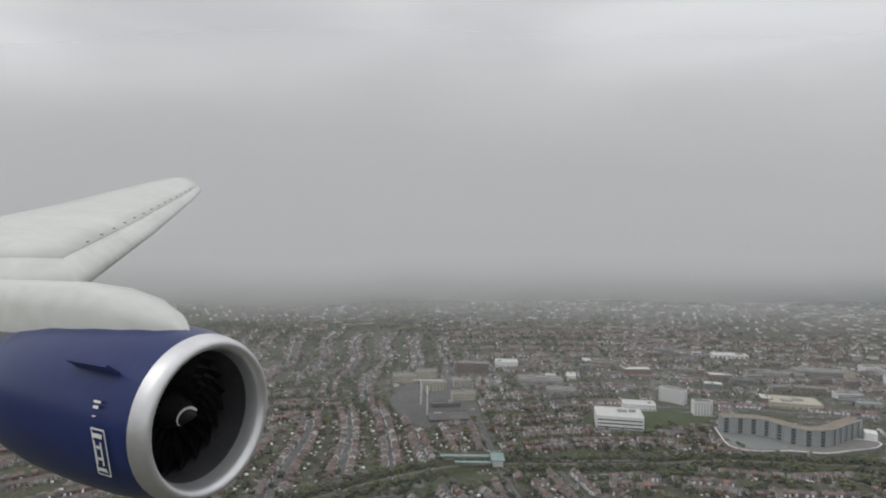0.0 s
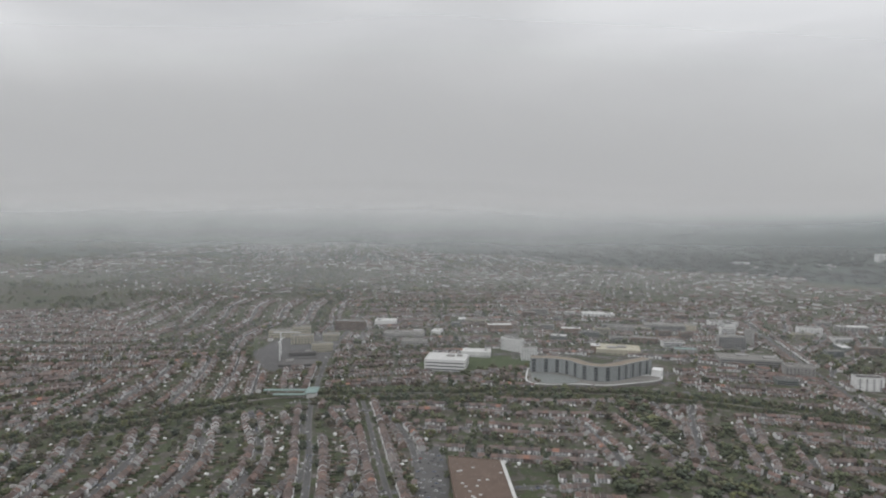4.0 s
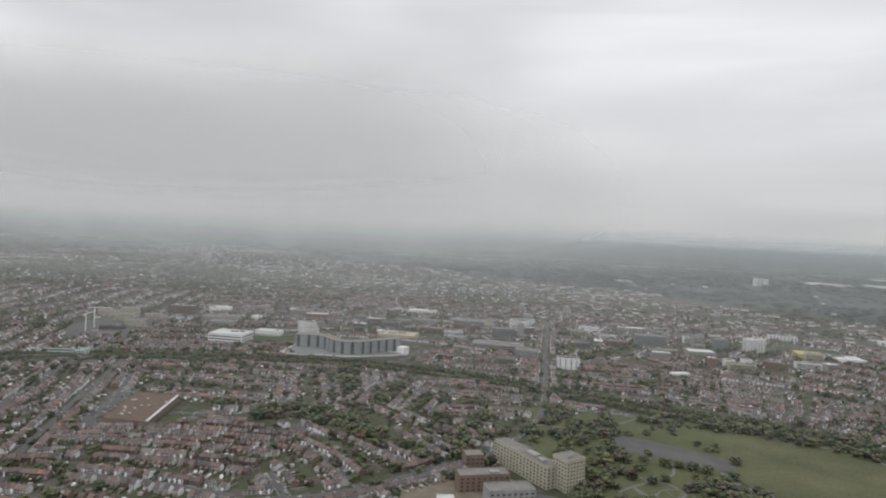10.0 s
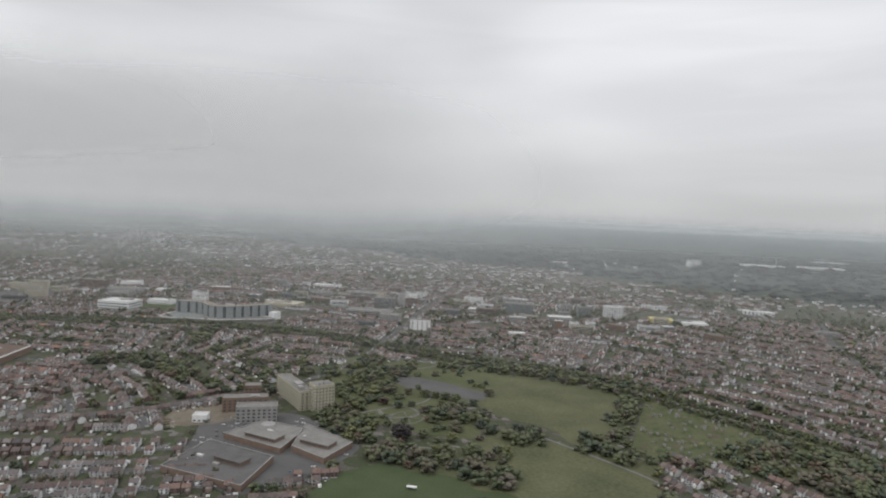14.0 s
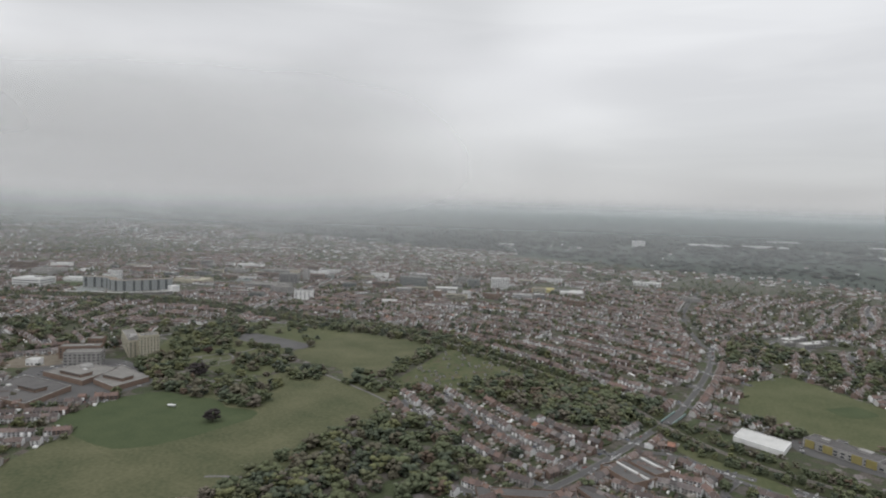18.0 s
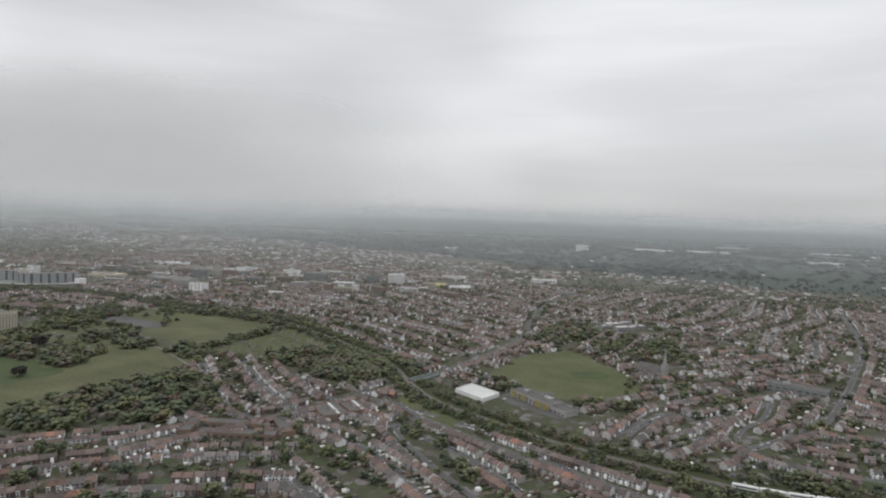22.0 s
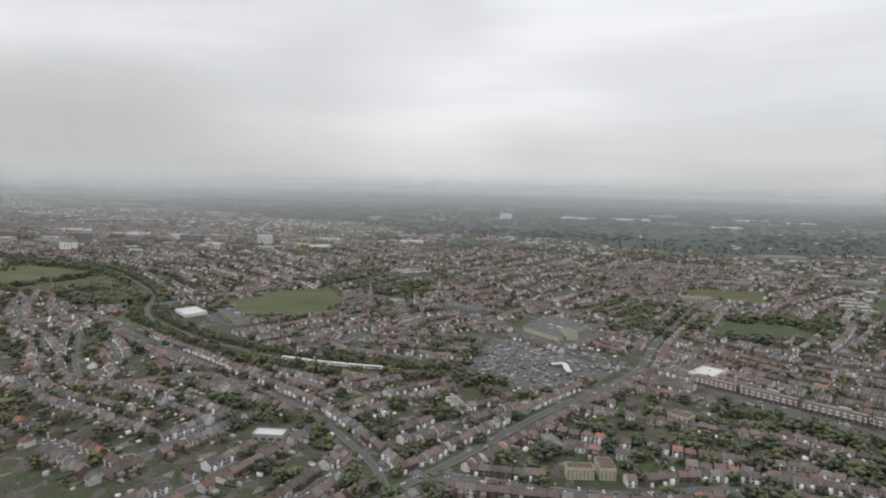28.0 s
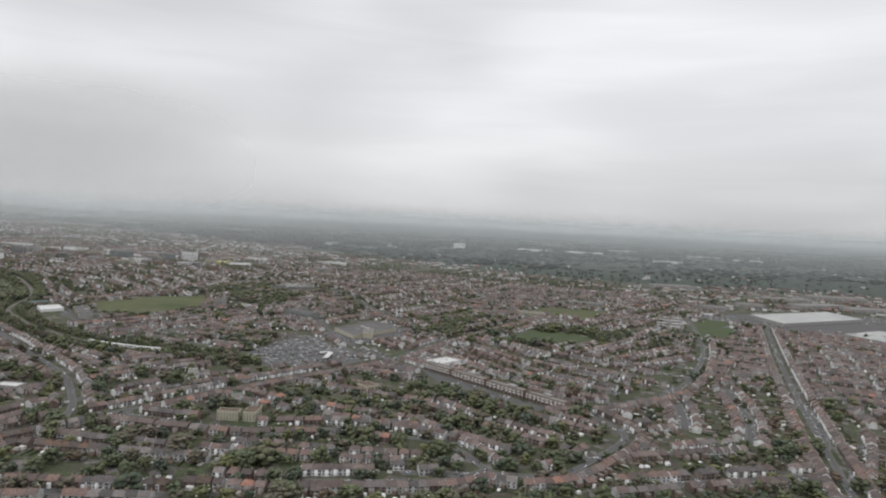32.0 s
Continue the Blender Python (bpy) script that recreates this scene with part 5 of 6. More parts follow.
for k, (x, y, t, L, W, H, wall) in enumerate([(-1120, 1180, 25, 40, 20, 14, M_BRICK), (-1040, 1260, 18, 52, 22, 12, M_CONC), (-700, 1420, 15, 44, 20, 15, M_WHITE), (-620, 1500, 20, 60, 24, 11, M_CONC), (-980, 1180, 15, 48, 20, 10, M_BRICK),
                                                (-860, 1420, 24, 56, 26, 12, M_WHITE), (-520, 1220, 18, 34, 18, 13, M_CONC), (-330, 1270, -12, 36, 16, 12, M_BRICK), (-150, 1290, -20, 36, 14, 11, M_BRICK), (-1260, 1150, 30, 50, 24, 13, M_BRICK),
                                                (-1600, 880, 30, 42, 22, 14, M_CREAM), (-1460, 830, 40, 36, 16, 15, M_CREAM), (-1120, 1400, 20, 70, 30, 10, M_WHITE), (-300, 1650, 10, 60, 25, 10, M_WHITE), (60, 1500, 15, 44, 22, 10, M_CONC), (-60, 1750, 5, 70, 28, 9, M_WHITE)]):
    block("shop_block", "flat-roofed town-centre block of shops and offices", "building", x, y, t, L, W, H, wall, M_FELT if k % 3 else M_METAL, 3, 8, fill=0.5, plant=1)
TOWN_WALLS = ((M_BRICK, "brick"), (M_CREAM, "cream brick"), (M_CONC, "grey concrete"), (M_WHITE, "white rendered"), (M_BLUEGREY, "blue-grey clad"))
for k, (x, y, t, L, W, H) in enumerate(TOWN):
    wall, stuff = TOWN_WALLS[(k * 7) % 5]
    block("town_block", "%s town-centre block with %s storeys and flat roof" % (stuff, ("two", "three", "four")[0 if H < 9 else 1 if H < 12 else 2]), "building", x, y, t, L, W, H, wall,
          (M_FELT, M_DARKROOF, M_METAL, M_FELT)[k % 4], 2 if H < 9 else 3 if H < 12 else 4, 1, band=True, plant=1)


M_TANROOF = mottled("tan_roof", (0.20, 0.165, 0.13), (0.28, 0.24, 0.195), 14, 0.9)


def wave_building():
    """A long office building on a serpentine plan, blue-grey glass bays between pale fins, on a white podium."""
    e = thing("wave_building", "long curving office building with glass bays over a white podium", "building", -1000, 900)
    front = smooth_line([(-1088, 862), (-1056, 876), (-1033, 876), (-1010, 862), (-985, 862), (-963, 878), (-945, 912), (-926, 945)], 7.0)
    front = [(x + 1000, y - 900) for x, y in front]
    back = []
    for i, p in enumerate(front):
        a, b = Vector(front[max(0, i - 1)]), Vector(front[min(len(front) - 1, i + 1)])
        n = (b - a).normalized()
        back.append((p[0] - n.y * 17, p[1] + n.x * 17))
    ring = front + back[::-1]
    H = 27
    bm = bmesh.new()
    prism(bm, ring, 4, H, top=False)
    part("facade", bm, M_FACADE, e)
    bm = bmesh.new()
    for (a, b), (c, d) in zip(zip(front, back), zip(front[1:], back[1:])):
        bm.faces.new([bm.verts.new((*p, H - 0.5)) for p in (a, c, d, b)])
    part("roof", bm, M_TANROOF, e, "tan gravel roof")
    bm = bmesh.new()
    ribbon(bm, front, 1.2, H + 0.3)
    part("parapet", bm, M_CONC, e)
    for i in range(len(front) - 1):
        a, b = Vector(front[i]), Vector(front[i + 1])
        ang = math.degrees(math.atan2((b - a).y, (b - a).x))
        bm = bmesh.new()
        box(bm, -0.9, 0.9, -1.0, 0.2, 4, H)
        part("fin", bm, M_FACADE, e, at=pose(a.x, a.y, 0, 0, 0, ang))
        if i % 2 == 0:
            windows_on(e, a, b, 6, 5, 4.0, 1, 0.62, 3.1)
    low = smooth_line([(-1100, 880), (-1076, 812), (-1046, 810), (-1010, 832), (-970, 846), (-938, 878), (-912, 905), (-908, 930), (-940, 925), (-985, 870), (-1040, 885)], 12)
    bm = bmesh.new()
    prism(bm, ccw([(x + 1000, y - 900) for x, y in low]), 0, 5)
    part("podium", bm, M_FELT, e, "grey concrete podium")
    bm = bmesh.new()
    deck = [(-1086, 858), (-1070, 820), (-1046, 818), (-1014, 838), (-1010, 856), (-1034, 868), (-1058, 868)]
    prism(bm, ccw([(x + 1000, y - 900) for x, y in deck]), 5, 5.4)
    part("podium_deck", bm, M_BLUEGREY, e, "grey podium deck")
    bm = bmesh.new()
    parapet(bm, ccw([(x + 1000, y - 900) for x, y in low]), 4.6, 5.9, 1.6)
    part("podium_rim", bm, M_WHITE, e, "white sweeping rim of the podium")
    bm = bmesh.new()
    box(bm, 76, 90, 32, 50, 0, 14)
    part("end_wing", bm, M_WHITE, e, "white end wing")


wave_building()
block("superstore", "big-box store behind with a pale sand roof", "building", -1005, 1078, 14, 74, 46, 9, M_CREAM, M_CREAM, 1, 8, plant=2)

e = slab_roof("factory", "rusty brown-roofed factory with small pale rooflights", "factory", [(-1050, 517), (-998, 534), (-947, 447), (-997, 431)], 8, M_BRICK, M_BROWNROOF, 0)
bm = bmesh.new()
ribbon(bm, [(-0.5, 50), (50, -34.5)], 3.2, 8.55)
part("gutter_walk", bm, M_METAL, e, "pale metal gutter walk")
r = random.Random(8)
for i in range(14):
    u, v = r.uniform(0.12, 0.88), r.uniform(0.15, 0.85)
    bm = bmesh.new()
    box(bm, -1.4, 1.4, -0.7, 0.7, 7.7, 8.4)
    part("rooflight", bm, M_METAL, e, at=pose(-52 + 52 * u + 52 * v, 35 + 17 * u - 86 * v, 0, 0, 0, 20))
# new flats beside the park
block("apartment_wing", "long cream-brick apartment wing with many windows", "building", -566, 558, -32, 78, 15, 21, M_CREAM, M_FELT, 6, 16, fill=0.42, sides=("south", "east"), plant=2)
block("apartment_tower", "cream-brick apartment tower at the park's edge", "tower", -522, 548, -32, 19, 22, 29, M_CREAM, M_FELT, 8, 5, fill=0.42, sides=("south", "east"), plant=2)
block("apartment_block", "grey-brown apartment block under pale flat roof", "building", -588, 505, 38, 46, 17, 15, M_BRICK, M_FELT, 4, 9, fill=0.4, sides=("south", "east"), plant=1)
block("apartment_block", "grey apartment block under construction", "building", -556, 486, 38, 40, 18, 16, M_CONC, M_FELT, 4, 8, fill=0.5, sides=("south", "east"), plant=0)
block("apartment_block", "small brick corner block by the flats", "building", -614, 545, 38, 18, 16, 14, M_BRICK, M_FELT, 3, 4, plant=0)
block("site_office", "white cabin on the building site", "building", -600, 455, 30, 14, 12, 7, M_WHITE, M_METAL, 1, 3, plant=0)
for label, ring, roof, (ux, uy, uw, ud) in (("school wing with a raised brick upper storey", [(-546, 430), (-540, 476), (-491, 482), (-478, 428)], M_FELT, (6, -12, 17, 7)),
                                            ("school hall with a raised brick upper storey", [(-500, 492), (-433, 474), (-433, 430), (-474, 438)], M_FELT, (3, -4, 15, 7)),
                                            ("low school wing under a dark flat roof", [(-545, 412), (-472, 412), (-455, 355), (-535, 350)], M_DARKROOF, (8, 4, 14, 6))):
    e = slab_roof("school_block", label, "building", ring, 5.5, M_BRICK, roof, 4, M_CONC)
    bm = bmesh.new()
    box(bm, ux - uw, ux + uw, uy - ud, uy + ud, 5.2, 8.6)
    storey = part("upper_storey", bm, M_BRICK, e, "raised brick storey")
    bm = bmesh.new()
    box(bm, ux - uw - 0.8, ux + uw + 0.8, uy - ud - 0.8, uy + ud + 0.8, 8.6, 9.1)
    part("upper_roof", bm, roof, e)
    windows_on(e, (ux - uw, uy - ud), (ux + uw, uy - ud), 6.4, 1, 2, 10, 0.6, 1.3)
bm = bmesh.new()
bmesh.ops.create_cone(bm, cap_ends=True, segments=28, radius1=8, radius2=6.5, depth=3)
tagged(part("roof_drum", bm, M_CONC, at=pose(-524, 466, 6.6)), "round concrete roof drum on the school", "roof")

slab_roof("sports_hall", "sports hall with a bright white sheet roof", "hall", [(147, 609), (155, 638), (194, 619), (186, 590)], 4, M_WHITE, M_METAL, 0)
e = block("yellow_school", "two-storey school with yellow panels and grey roof", "school", 234, 619, -33, 60, 20, 7.5, M_CONC, M_DARKROOF, 2, 10, fill=0.5, plant=2)
for lx in (-24, -9, 14, 25):
    bm = bmesh.new()
    box(bm, lx - 4.0, lx + 4.0, -10.5, -10.0, 0.5, 7.2)
    part("yellow_panel", bm, M_OCHRE, e)
block("school_annexe", "low dark annexe of the school", "building", 268, 598, -33, 22, 18, 6, M_CONC, M_DARKROOF, 1, 4, plant=0)
for x, y, t, L, W in ((232, 1128, 45, 34, 17), (256, 1104, 45, 38, 15), (246, 1150, 45, 26, 11), (274, 1130, 45, 26, 12), (226, 1096, 45, 22, 9)):
    block("college_block", "college block with pale flat roof", "building", x, y, t, L, W, 7, M_CONC, M_METAL, 2, 8, plant=1)
block("pavilion", "long low cricket pavilion", "building", 236, 892, -40, 34, 8, 5, M_CONC, M_DARKROOF, 1, 8, plant=0)


def church():
    e = thing("church", "grey stone church with a tall pointed spire", "church", 332, 800, -35)
    bm = bmesh.new()
    box(bm, -20, 14, -6, 6, 0, 9)
    part("nave", bm, M_CONC, e)
    bm = bmesh.new()
    vs = [bm.verts.new(c) for c in ((-20.5, -7, 8.8), (14, -7, 8.8), (14, 7, 8.8), (-20.5, 7, 8.8), (-20.5, 0, 15), (14, 0, 15))]
    for f in ((0, 1, 5, 4), (2, 3, 4, 5), (1, 2, 5), (3, 0, 4)):
        bm.faces.new([vs[i] for i in f])
    part("roof", bm, M_DARKROOF, e)
    bm = bmesh.new()
    box(bm, 14, 20.5, -3.2, 3.2, 0, 17)
    part("tower", bm, M_CONC, e)
    for a, b in ((14.6, -2.6), (19.9, -2.6), (14.6, 2.6), (19.9, 2.6)):
        bm = bmesh.new()
        bmesh.ops.create_cone(bm, segments=4, radius1=0.8, radius2=0, depth=4, cap_ends=True)
        part("pinnacle", bm, M_CONC, e, at=pose(a, b, 19))
    bm = bmesh.new()
    bmesh.ops.create_cone(bm, segments=8, radius1=3.1, radius2=0.05, depth=20, cap_ends=True)
    part("spire", bm, M_CONC, e, at=pose(17.25, 0, 27))
    windows_on(e, (-19, -6), (13, -6), 2.5, 1, 5, 7, 0.35, 4)


church()
block("vicarage", "white house beside the church", "building", 372, 812, 10, 16, 10, 8, M_WHITE, M_DARKROOF, 2, 4, plant=0)
block("community_centre", "long dark-roofed building among trees", "building", 490, 808, -15, 60, 22, 10, M_BLUEGREY, M_DARKROOF, 2, 8, plant=1)

slab_roof("supermarket", "supermarket with cream parapet walls and a grey roof", "supermarket", [(598, 738), (650, 704), (668, 795), (612, 832)], 5, M_CREAM, M_DARKROOF, 6, M_CONC)
block("supermarket_entrance", "white box entrance with pale roof", "building", 655, 735, -62, 34, 14, 8, M_CREAM, M_FELT, 1, 4, plant=2)
bm = bmesh.new()
ribbon(bm, smooth_line([(668, 598), (678, 606), (684, 592), (690, 578)], 4), 6, 3.6)
canopy = tagged(part("trolley_canopy", bm, M_METAL), "pale curved canopy in the car park", "canopy")
for p in ((670, 600), (684, 592), (689, 580)):
    b2 = bmesh.new()
    box(b2, p[0] - 0.2, p[0] + 0.2, p[1] - 0.2, p[1] + 0.2, 0.3, 3.6)
    part("post", b2, M_CONC, canopy)

# shopping parade: three storeys of shops and flats in stepped runs
for (x0, y0), (x1, y1) in (((802, 607), (838, 592)), ((842, 590), (884, 573)), ((888, 571), (930, 555)), ((934, 553), (974, 537))):
    c, a = ((x0 + x1) / 2, (y0 + y1) / 2), math.degrees(math.atan2(y1 - y0, x1 - x0))
    L = math.hypot(x1 - x0, y1 - y0)
    e = block("shopping_parade", "three-storey shopping parade with white window bands", "shops", c[0], c[1] + 5, a, L, 9, 8.2, M_BRICK, M_FELT, 1, 10, first=0.6, tall=2.0, plant=1)
    for z in (3.3, 5.8):
        bm = bmesh.new()
        box(bm, -L / 2, L / 2, -4.75, -4.52, z, z + 1.25)
        part("white_band", bm, M_WHITE, e)
        windows_on(e, (-L / 2, -4.75), (L / 2, -4.75), z + 0.15, 1, 1, 9, 0.5, 0.9)
block("parade_store", "square white-roofed store at the end of the parade", "shops", 812, 634, -22, 22, 34, 7, M_WHITE, M_METAL, 2, 6, plant=0)
block("flats", "three-storey cream flats with brown end walls", "building", 741, 367, 22, 17, 8, 7.4, M_CREAM, M_BROWNROOF, 3, 7, fill=0.32, tall=0.9, sides=("south", "east"), plant=0)
block("flats", "three-storey cream flats set back behind the first wing", "building", 755, 378, 22, 10, 17, 7.4, M_CREAM, M_BROWNROOF, 3, 4, fill=0.32, tall=0.9, sides=("south", "east"), plant=0)
block("flats", "square brown-brick flats among trees", "building", 795, 492, -25, 16, 13, 8.5, M_CREAM, M_BROWNROOF, 3, 4, fill=0.35, sides=("south", "east"), plant=0)
block("workshop", "pale flat-roofed workshop on a side street", "building", 630, 440, -45, 34, 9, 6, M_WHITE, M_FELT, 1, 8, plant=0)
block("garage", "low garage with a white flat roof", "building", 533, 328, 20, 22, 12, 5, M_CONC, M_METAL, 1, 4, plant=0)
block("scout_hut", "green-roofed hut among trees", "building", 715, 405, -50, 22, 9, 5, M_CONC, M_SAGE, 1, 5, plant=0)
# light industry beside the bridge road
for x, y, t, L, W in ((74, 480, -38, 36, 24), (88, 500, -38, 30, 20)):
    e = block("workshop", "dark-roofed workshop with a white ridge light", "building", x, y, t, L, W, 6, M_BRICK, M_DARKROOF, 1, 6, plant=0)
    bm = bmesh.new()
    box(bm, -L / 2 + 1, L / 2 - 1, 2, 4.4, 5.6, 6.6)
    part("ridge_light", bm, M_METAL, e)
for x, y, t, L, W in ((20, 412, 22, 60, 12), (62, 428, -40, 40, 12), (40, 395, 22, 66, 12), (-8, 390, -60, 34, 10)):
    block("school_wing", "low primary school wing with a dark flat roof", "building", x, y, t, L, W, 5, M_BRICK, M_DARKROOF, 1, 10, plant=0)

# depot
M_PALEROOF = mottled("weathered_pale_roof", (0.30, 0.30, 0.295), (0.44, 0.44, 0.43), 26, 0.7)
slab_roof("warehouse", "vast warehouse under a pale weathered sheet roof", "warehouse", [(1168, 1410), (1222, 1312), (1392, 1526), (1336, 1621)], 6.5, M_CONC, M_PALEROOF, 0, M_CONC)
slab_roof("warehouse", "pale-roofed warehouse by the road", "warehouse", [(1305, 1248), (1358, 1196), (1435, 1300), (1382, 1352)], 6.5, M_CONC, M_PALEROOF, 0, M_CONC)
for x, y, t, L, W in ((1335, 1752, 45, 150, 44), (1450, 1760, 20, 120, 50), (1280, 1860, 25, 120, 40), (1520, 1560, 15, 120, 50), (990, 1984, 28, 130, 44), (1180, 1620, 20, 60, 26), (1100, 1490, 10, 60, 22), (1420, 2050, 20, 160, 50)):
    block("warehouse", "long warehouse with a grey roof", "warehouse", x, y, t, L, W, 9, M_CONC, M_FELT, 1, 10, plant=0)
for k in range(4):
    block("classroom_row", "long low classroom block with a pale roof", "building", 1030 - k * 3, 1120 + k * 38, 5, 44, 12, 6, M_CONC, M_METAL, 1, 10, plant=0)
block("school_hall", "school hall behind the far pitch", "building", 850, 1320, 18, 70, 20, 9, M_CONC, M_FELT, 2, 12)
block("school_hall", "flat-roofed school building by the houses", "building", 790, 1090, 15, 44, 16, 9, M_CREAM, M_FELT, 2, 8)
# landmarks on the plain
block("hospital", "solitary white block far out on the plain", "tower", -309, 3500, 25, 64, 30, 34, M_WHITE, M_METAL, 6, 10, plant=0)
for x, y, L, W in ((30, 3960, 210, 110), (330, 4120, 230, 90), (1050, 4700, 220, 90), (1320, 4600, 180, 70), (880, 3600, 150, 60), (-1500, 4600, 160, 60), (-900, 3000, 90, 30), (480, 4900, 200, 80)):
    block("glasshouse", "long white glasshouse roofs far away", "building", x, y, 15, L, W, 8, M_METAL, M_METAL, 1, 4, plant=0)
for x, y in ((-3180, 2450), (-3160, 2495), (-3135, 2550)):
    block("tower_block", "distant grey tower block", "tower", x, y, 20, 26, 18, 44, M_CONC, M_FELT, 8, 4, plant=0)

# ---- railway works ----
e = thing("station", "station buildings under teal canopies", "station", -1335, 607, 29)
for lx, ly, L, W, z in ((-8, 9, 58, 7, 6.5), (2, -9, 44, 6, 6.0), (30, 0, 16, 26, 9)):
    bm = bmesh.new()
    box(bm, lx - L / 2, lx + L / 2, ly - W / 2, ly + W / 2, z - 0.5, z)
    part("canopy", bm, M_TEAL, e)
    for s in (-0.42, 0, 0.42):
        bm = bmesh.new()
        box(bm, lx + s * L - 0.3, lx + s * L + 0.3, ly - 0.3, ly + 0.3, 0, z - 0.5)
        part("post", bm, M_CONC, e)
bm = bmesh.new()
box(bm, 24, 36, -10, 10, 0, 8.4)
part("ticket_hall", bm, M_WHITE, e)
for side in (-1, 1):
    bm = bmesh.new()
    ribbon(bm, [p for p in rail_pts if -1262 < p[0] < -1150], 4, 1.5, shift=side * 7.5)
    tagged(part("platform", bm, M_PALE), "pale paved railway platform", "platform", kind="structure")
e = thing("road_bridge", "blue-grey girder bridge carrying the road over the railway", "bridge", 94, 641, 76)
for s in (-1, 1):
    bm = bmesh.new()
    box(bm, -20, 20, s * 5.4 - 0.4, s * 5.4 + 0.4, 0.6, 2.9)
    part("girder", bm, M_TEAL, e)
    for lx in range(-18, 19, 6):
        bm = bmesh.new()
        box(bm, lx - 0.2, lx + 0.2, s * 5.9 - 0.1, s * 5.9 + 0.1, 0.6, 2.9)
        part("stiffener", bm, M_BLUEGREY, e)
bm = bmesh.new()
box(bm, -20, 20, -5.0, 5.0, 0.6, 1.2)
part("deck", bm, M_ASPHALT, e)


def train():
    e = thing("train", "white commuter train with dark windows standing on the track", "train", 0, 0)
    k0 = min(range(len(rail_pts)), key=lambda i: abs(rail_pts[i][0] - 414))
    s = 0.0
    seg = [Vector(p) for p in rail_pts[k0:]]
    for c in range(6):
        want = c * 18.0 + 9
        run = 0.0
        for a, b in zip(seg, seg[1:]):
            L = (b - a).length
            if run + L >= want:
                p, d = a + (b - a) * ((want - run) / L), (b - a).normalized()
                break
            run += L
        ang = math.degrees(math.atan2(d.y, d.x))
        n = Vector((-d.y, d.x)) * 1.9
        bm = bmesh.new()
        vs = box(bm, -8.7, 8.7, -1.35, 1.35, 1.4, 4.6)
        bmesh.ops.bevel(bm, geom=[ed for ed in bm.edges if abs(ed.verts[0].co.z - 4.6) < 0.01 and abs(ed.verts[1].co.z - 4.6) < 0.01], offset=0.5, segments=2, affect="EDGES")
        car = part("carriage", bm, M_WHITE, e, at=pose(p.x - n.x, p.y - n.y, 0, 0, 0, ang))
        for sy in (-1, 1):
            bm = bmesh.new()
            box(bm, -7.6, 7.6, sy * 1.36 - 0.02, sy * 1.36 + 0.02, 2.6, 3.5)
            part("window_strip", bm, M_WINDOW, car)
        bm = bmesh.new()
        box(bm, -7.5, 7.5, -1.1, 1.1, 0.9, 1.4)
        part("underframe", bm, M_TYRE, car)


train()
# park paths and court lines
bm = bmesh.new()
for line in ([(-480, 560), (-470, 582), (-449, 608), (-425, 589), (-446, 565), (-470, 582)], [(-428, 482), (-390, 505), (-347, 517)], [(-205, 330), (-160, 368), (-163, 507), (-174, 544), (-261, 585), (-300, 600)],
             [(-449, 608), (-440, 640), (-450, 680)], [(-612, 700), (-560, 720), (-520, 760), (-500, 800)], [(-215, 600), (-180, 590), (-120, 600)]):
    ribbon(bm, smooth_line(line, 6), 3.0, 0.24)
tagged(part("park_path", bm, M_PALE), "pale gravel paths through the park", "path", kind="structure")
area("cricket_square", [(236, 760), (268, 785), (285, 762), (254, 738)], M_LAWN, 0.3, "fresh green cricket square", "grass")


def tower_crane(x, y, h, turn):
    e = thing("tower_crane", "slim white tower crane on the building site", "crane", x, y, turn)
    part("mast", box_bm(-0.8, 0.8, -0.8, 0.8, 0, h), M_WHITE, e)
    part("jib", box_bm(-12, 34, -0.5, 0.5, h, h + 1.3), M_WHITE, e)
    part("counterweight", box_bm(-12, -9, -1.1, 1.1, h - 2.0, h), M_CONC, e)
    part("cab", box_bm(0.8, 2.6, -0.9, 0.9, h - 2.2, h), M_BLUEGREY, e)


tower_crane(-1505, 776, 38, 30)
tower_crane(-1470, 735, 34, 120)
for x, y, t, L, W, H in ((-1530, 860, 38, 40, 18, 16), (-1570, 905, 38, 34, 16, 20), (-1500, 905, 38, 30, 18, 13), (-1470, 790, 38, 44, 14, 6), (-1440, 745, 38, 60, 40, 3)):
    block("unfinished_block", "half-built concrete frame block on the site", "building", x, y, t, L, W, H, M_CREAM if H > 10 else M_DARKROOF, M_FELT if H > 10 else M_DARKROOF, 4 if H > 10 else 1, 7, fill=0.6, plant=1)

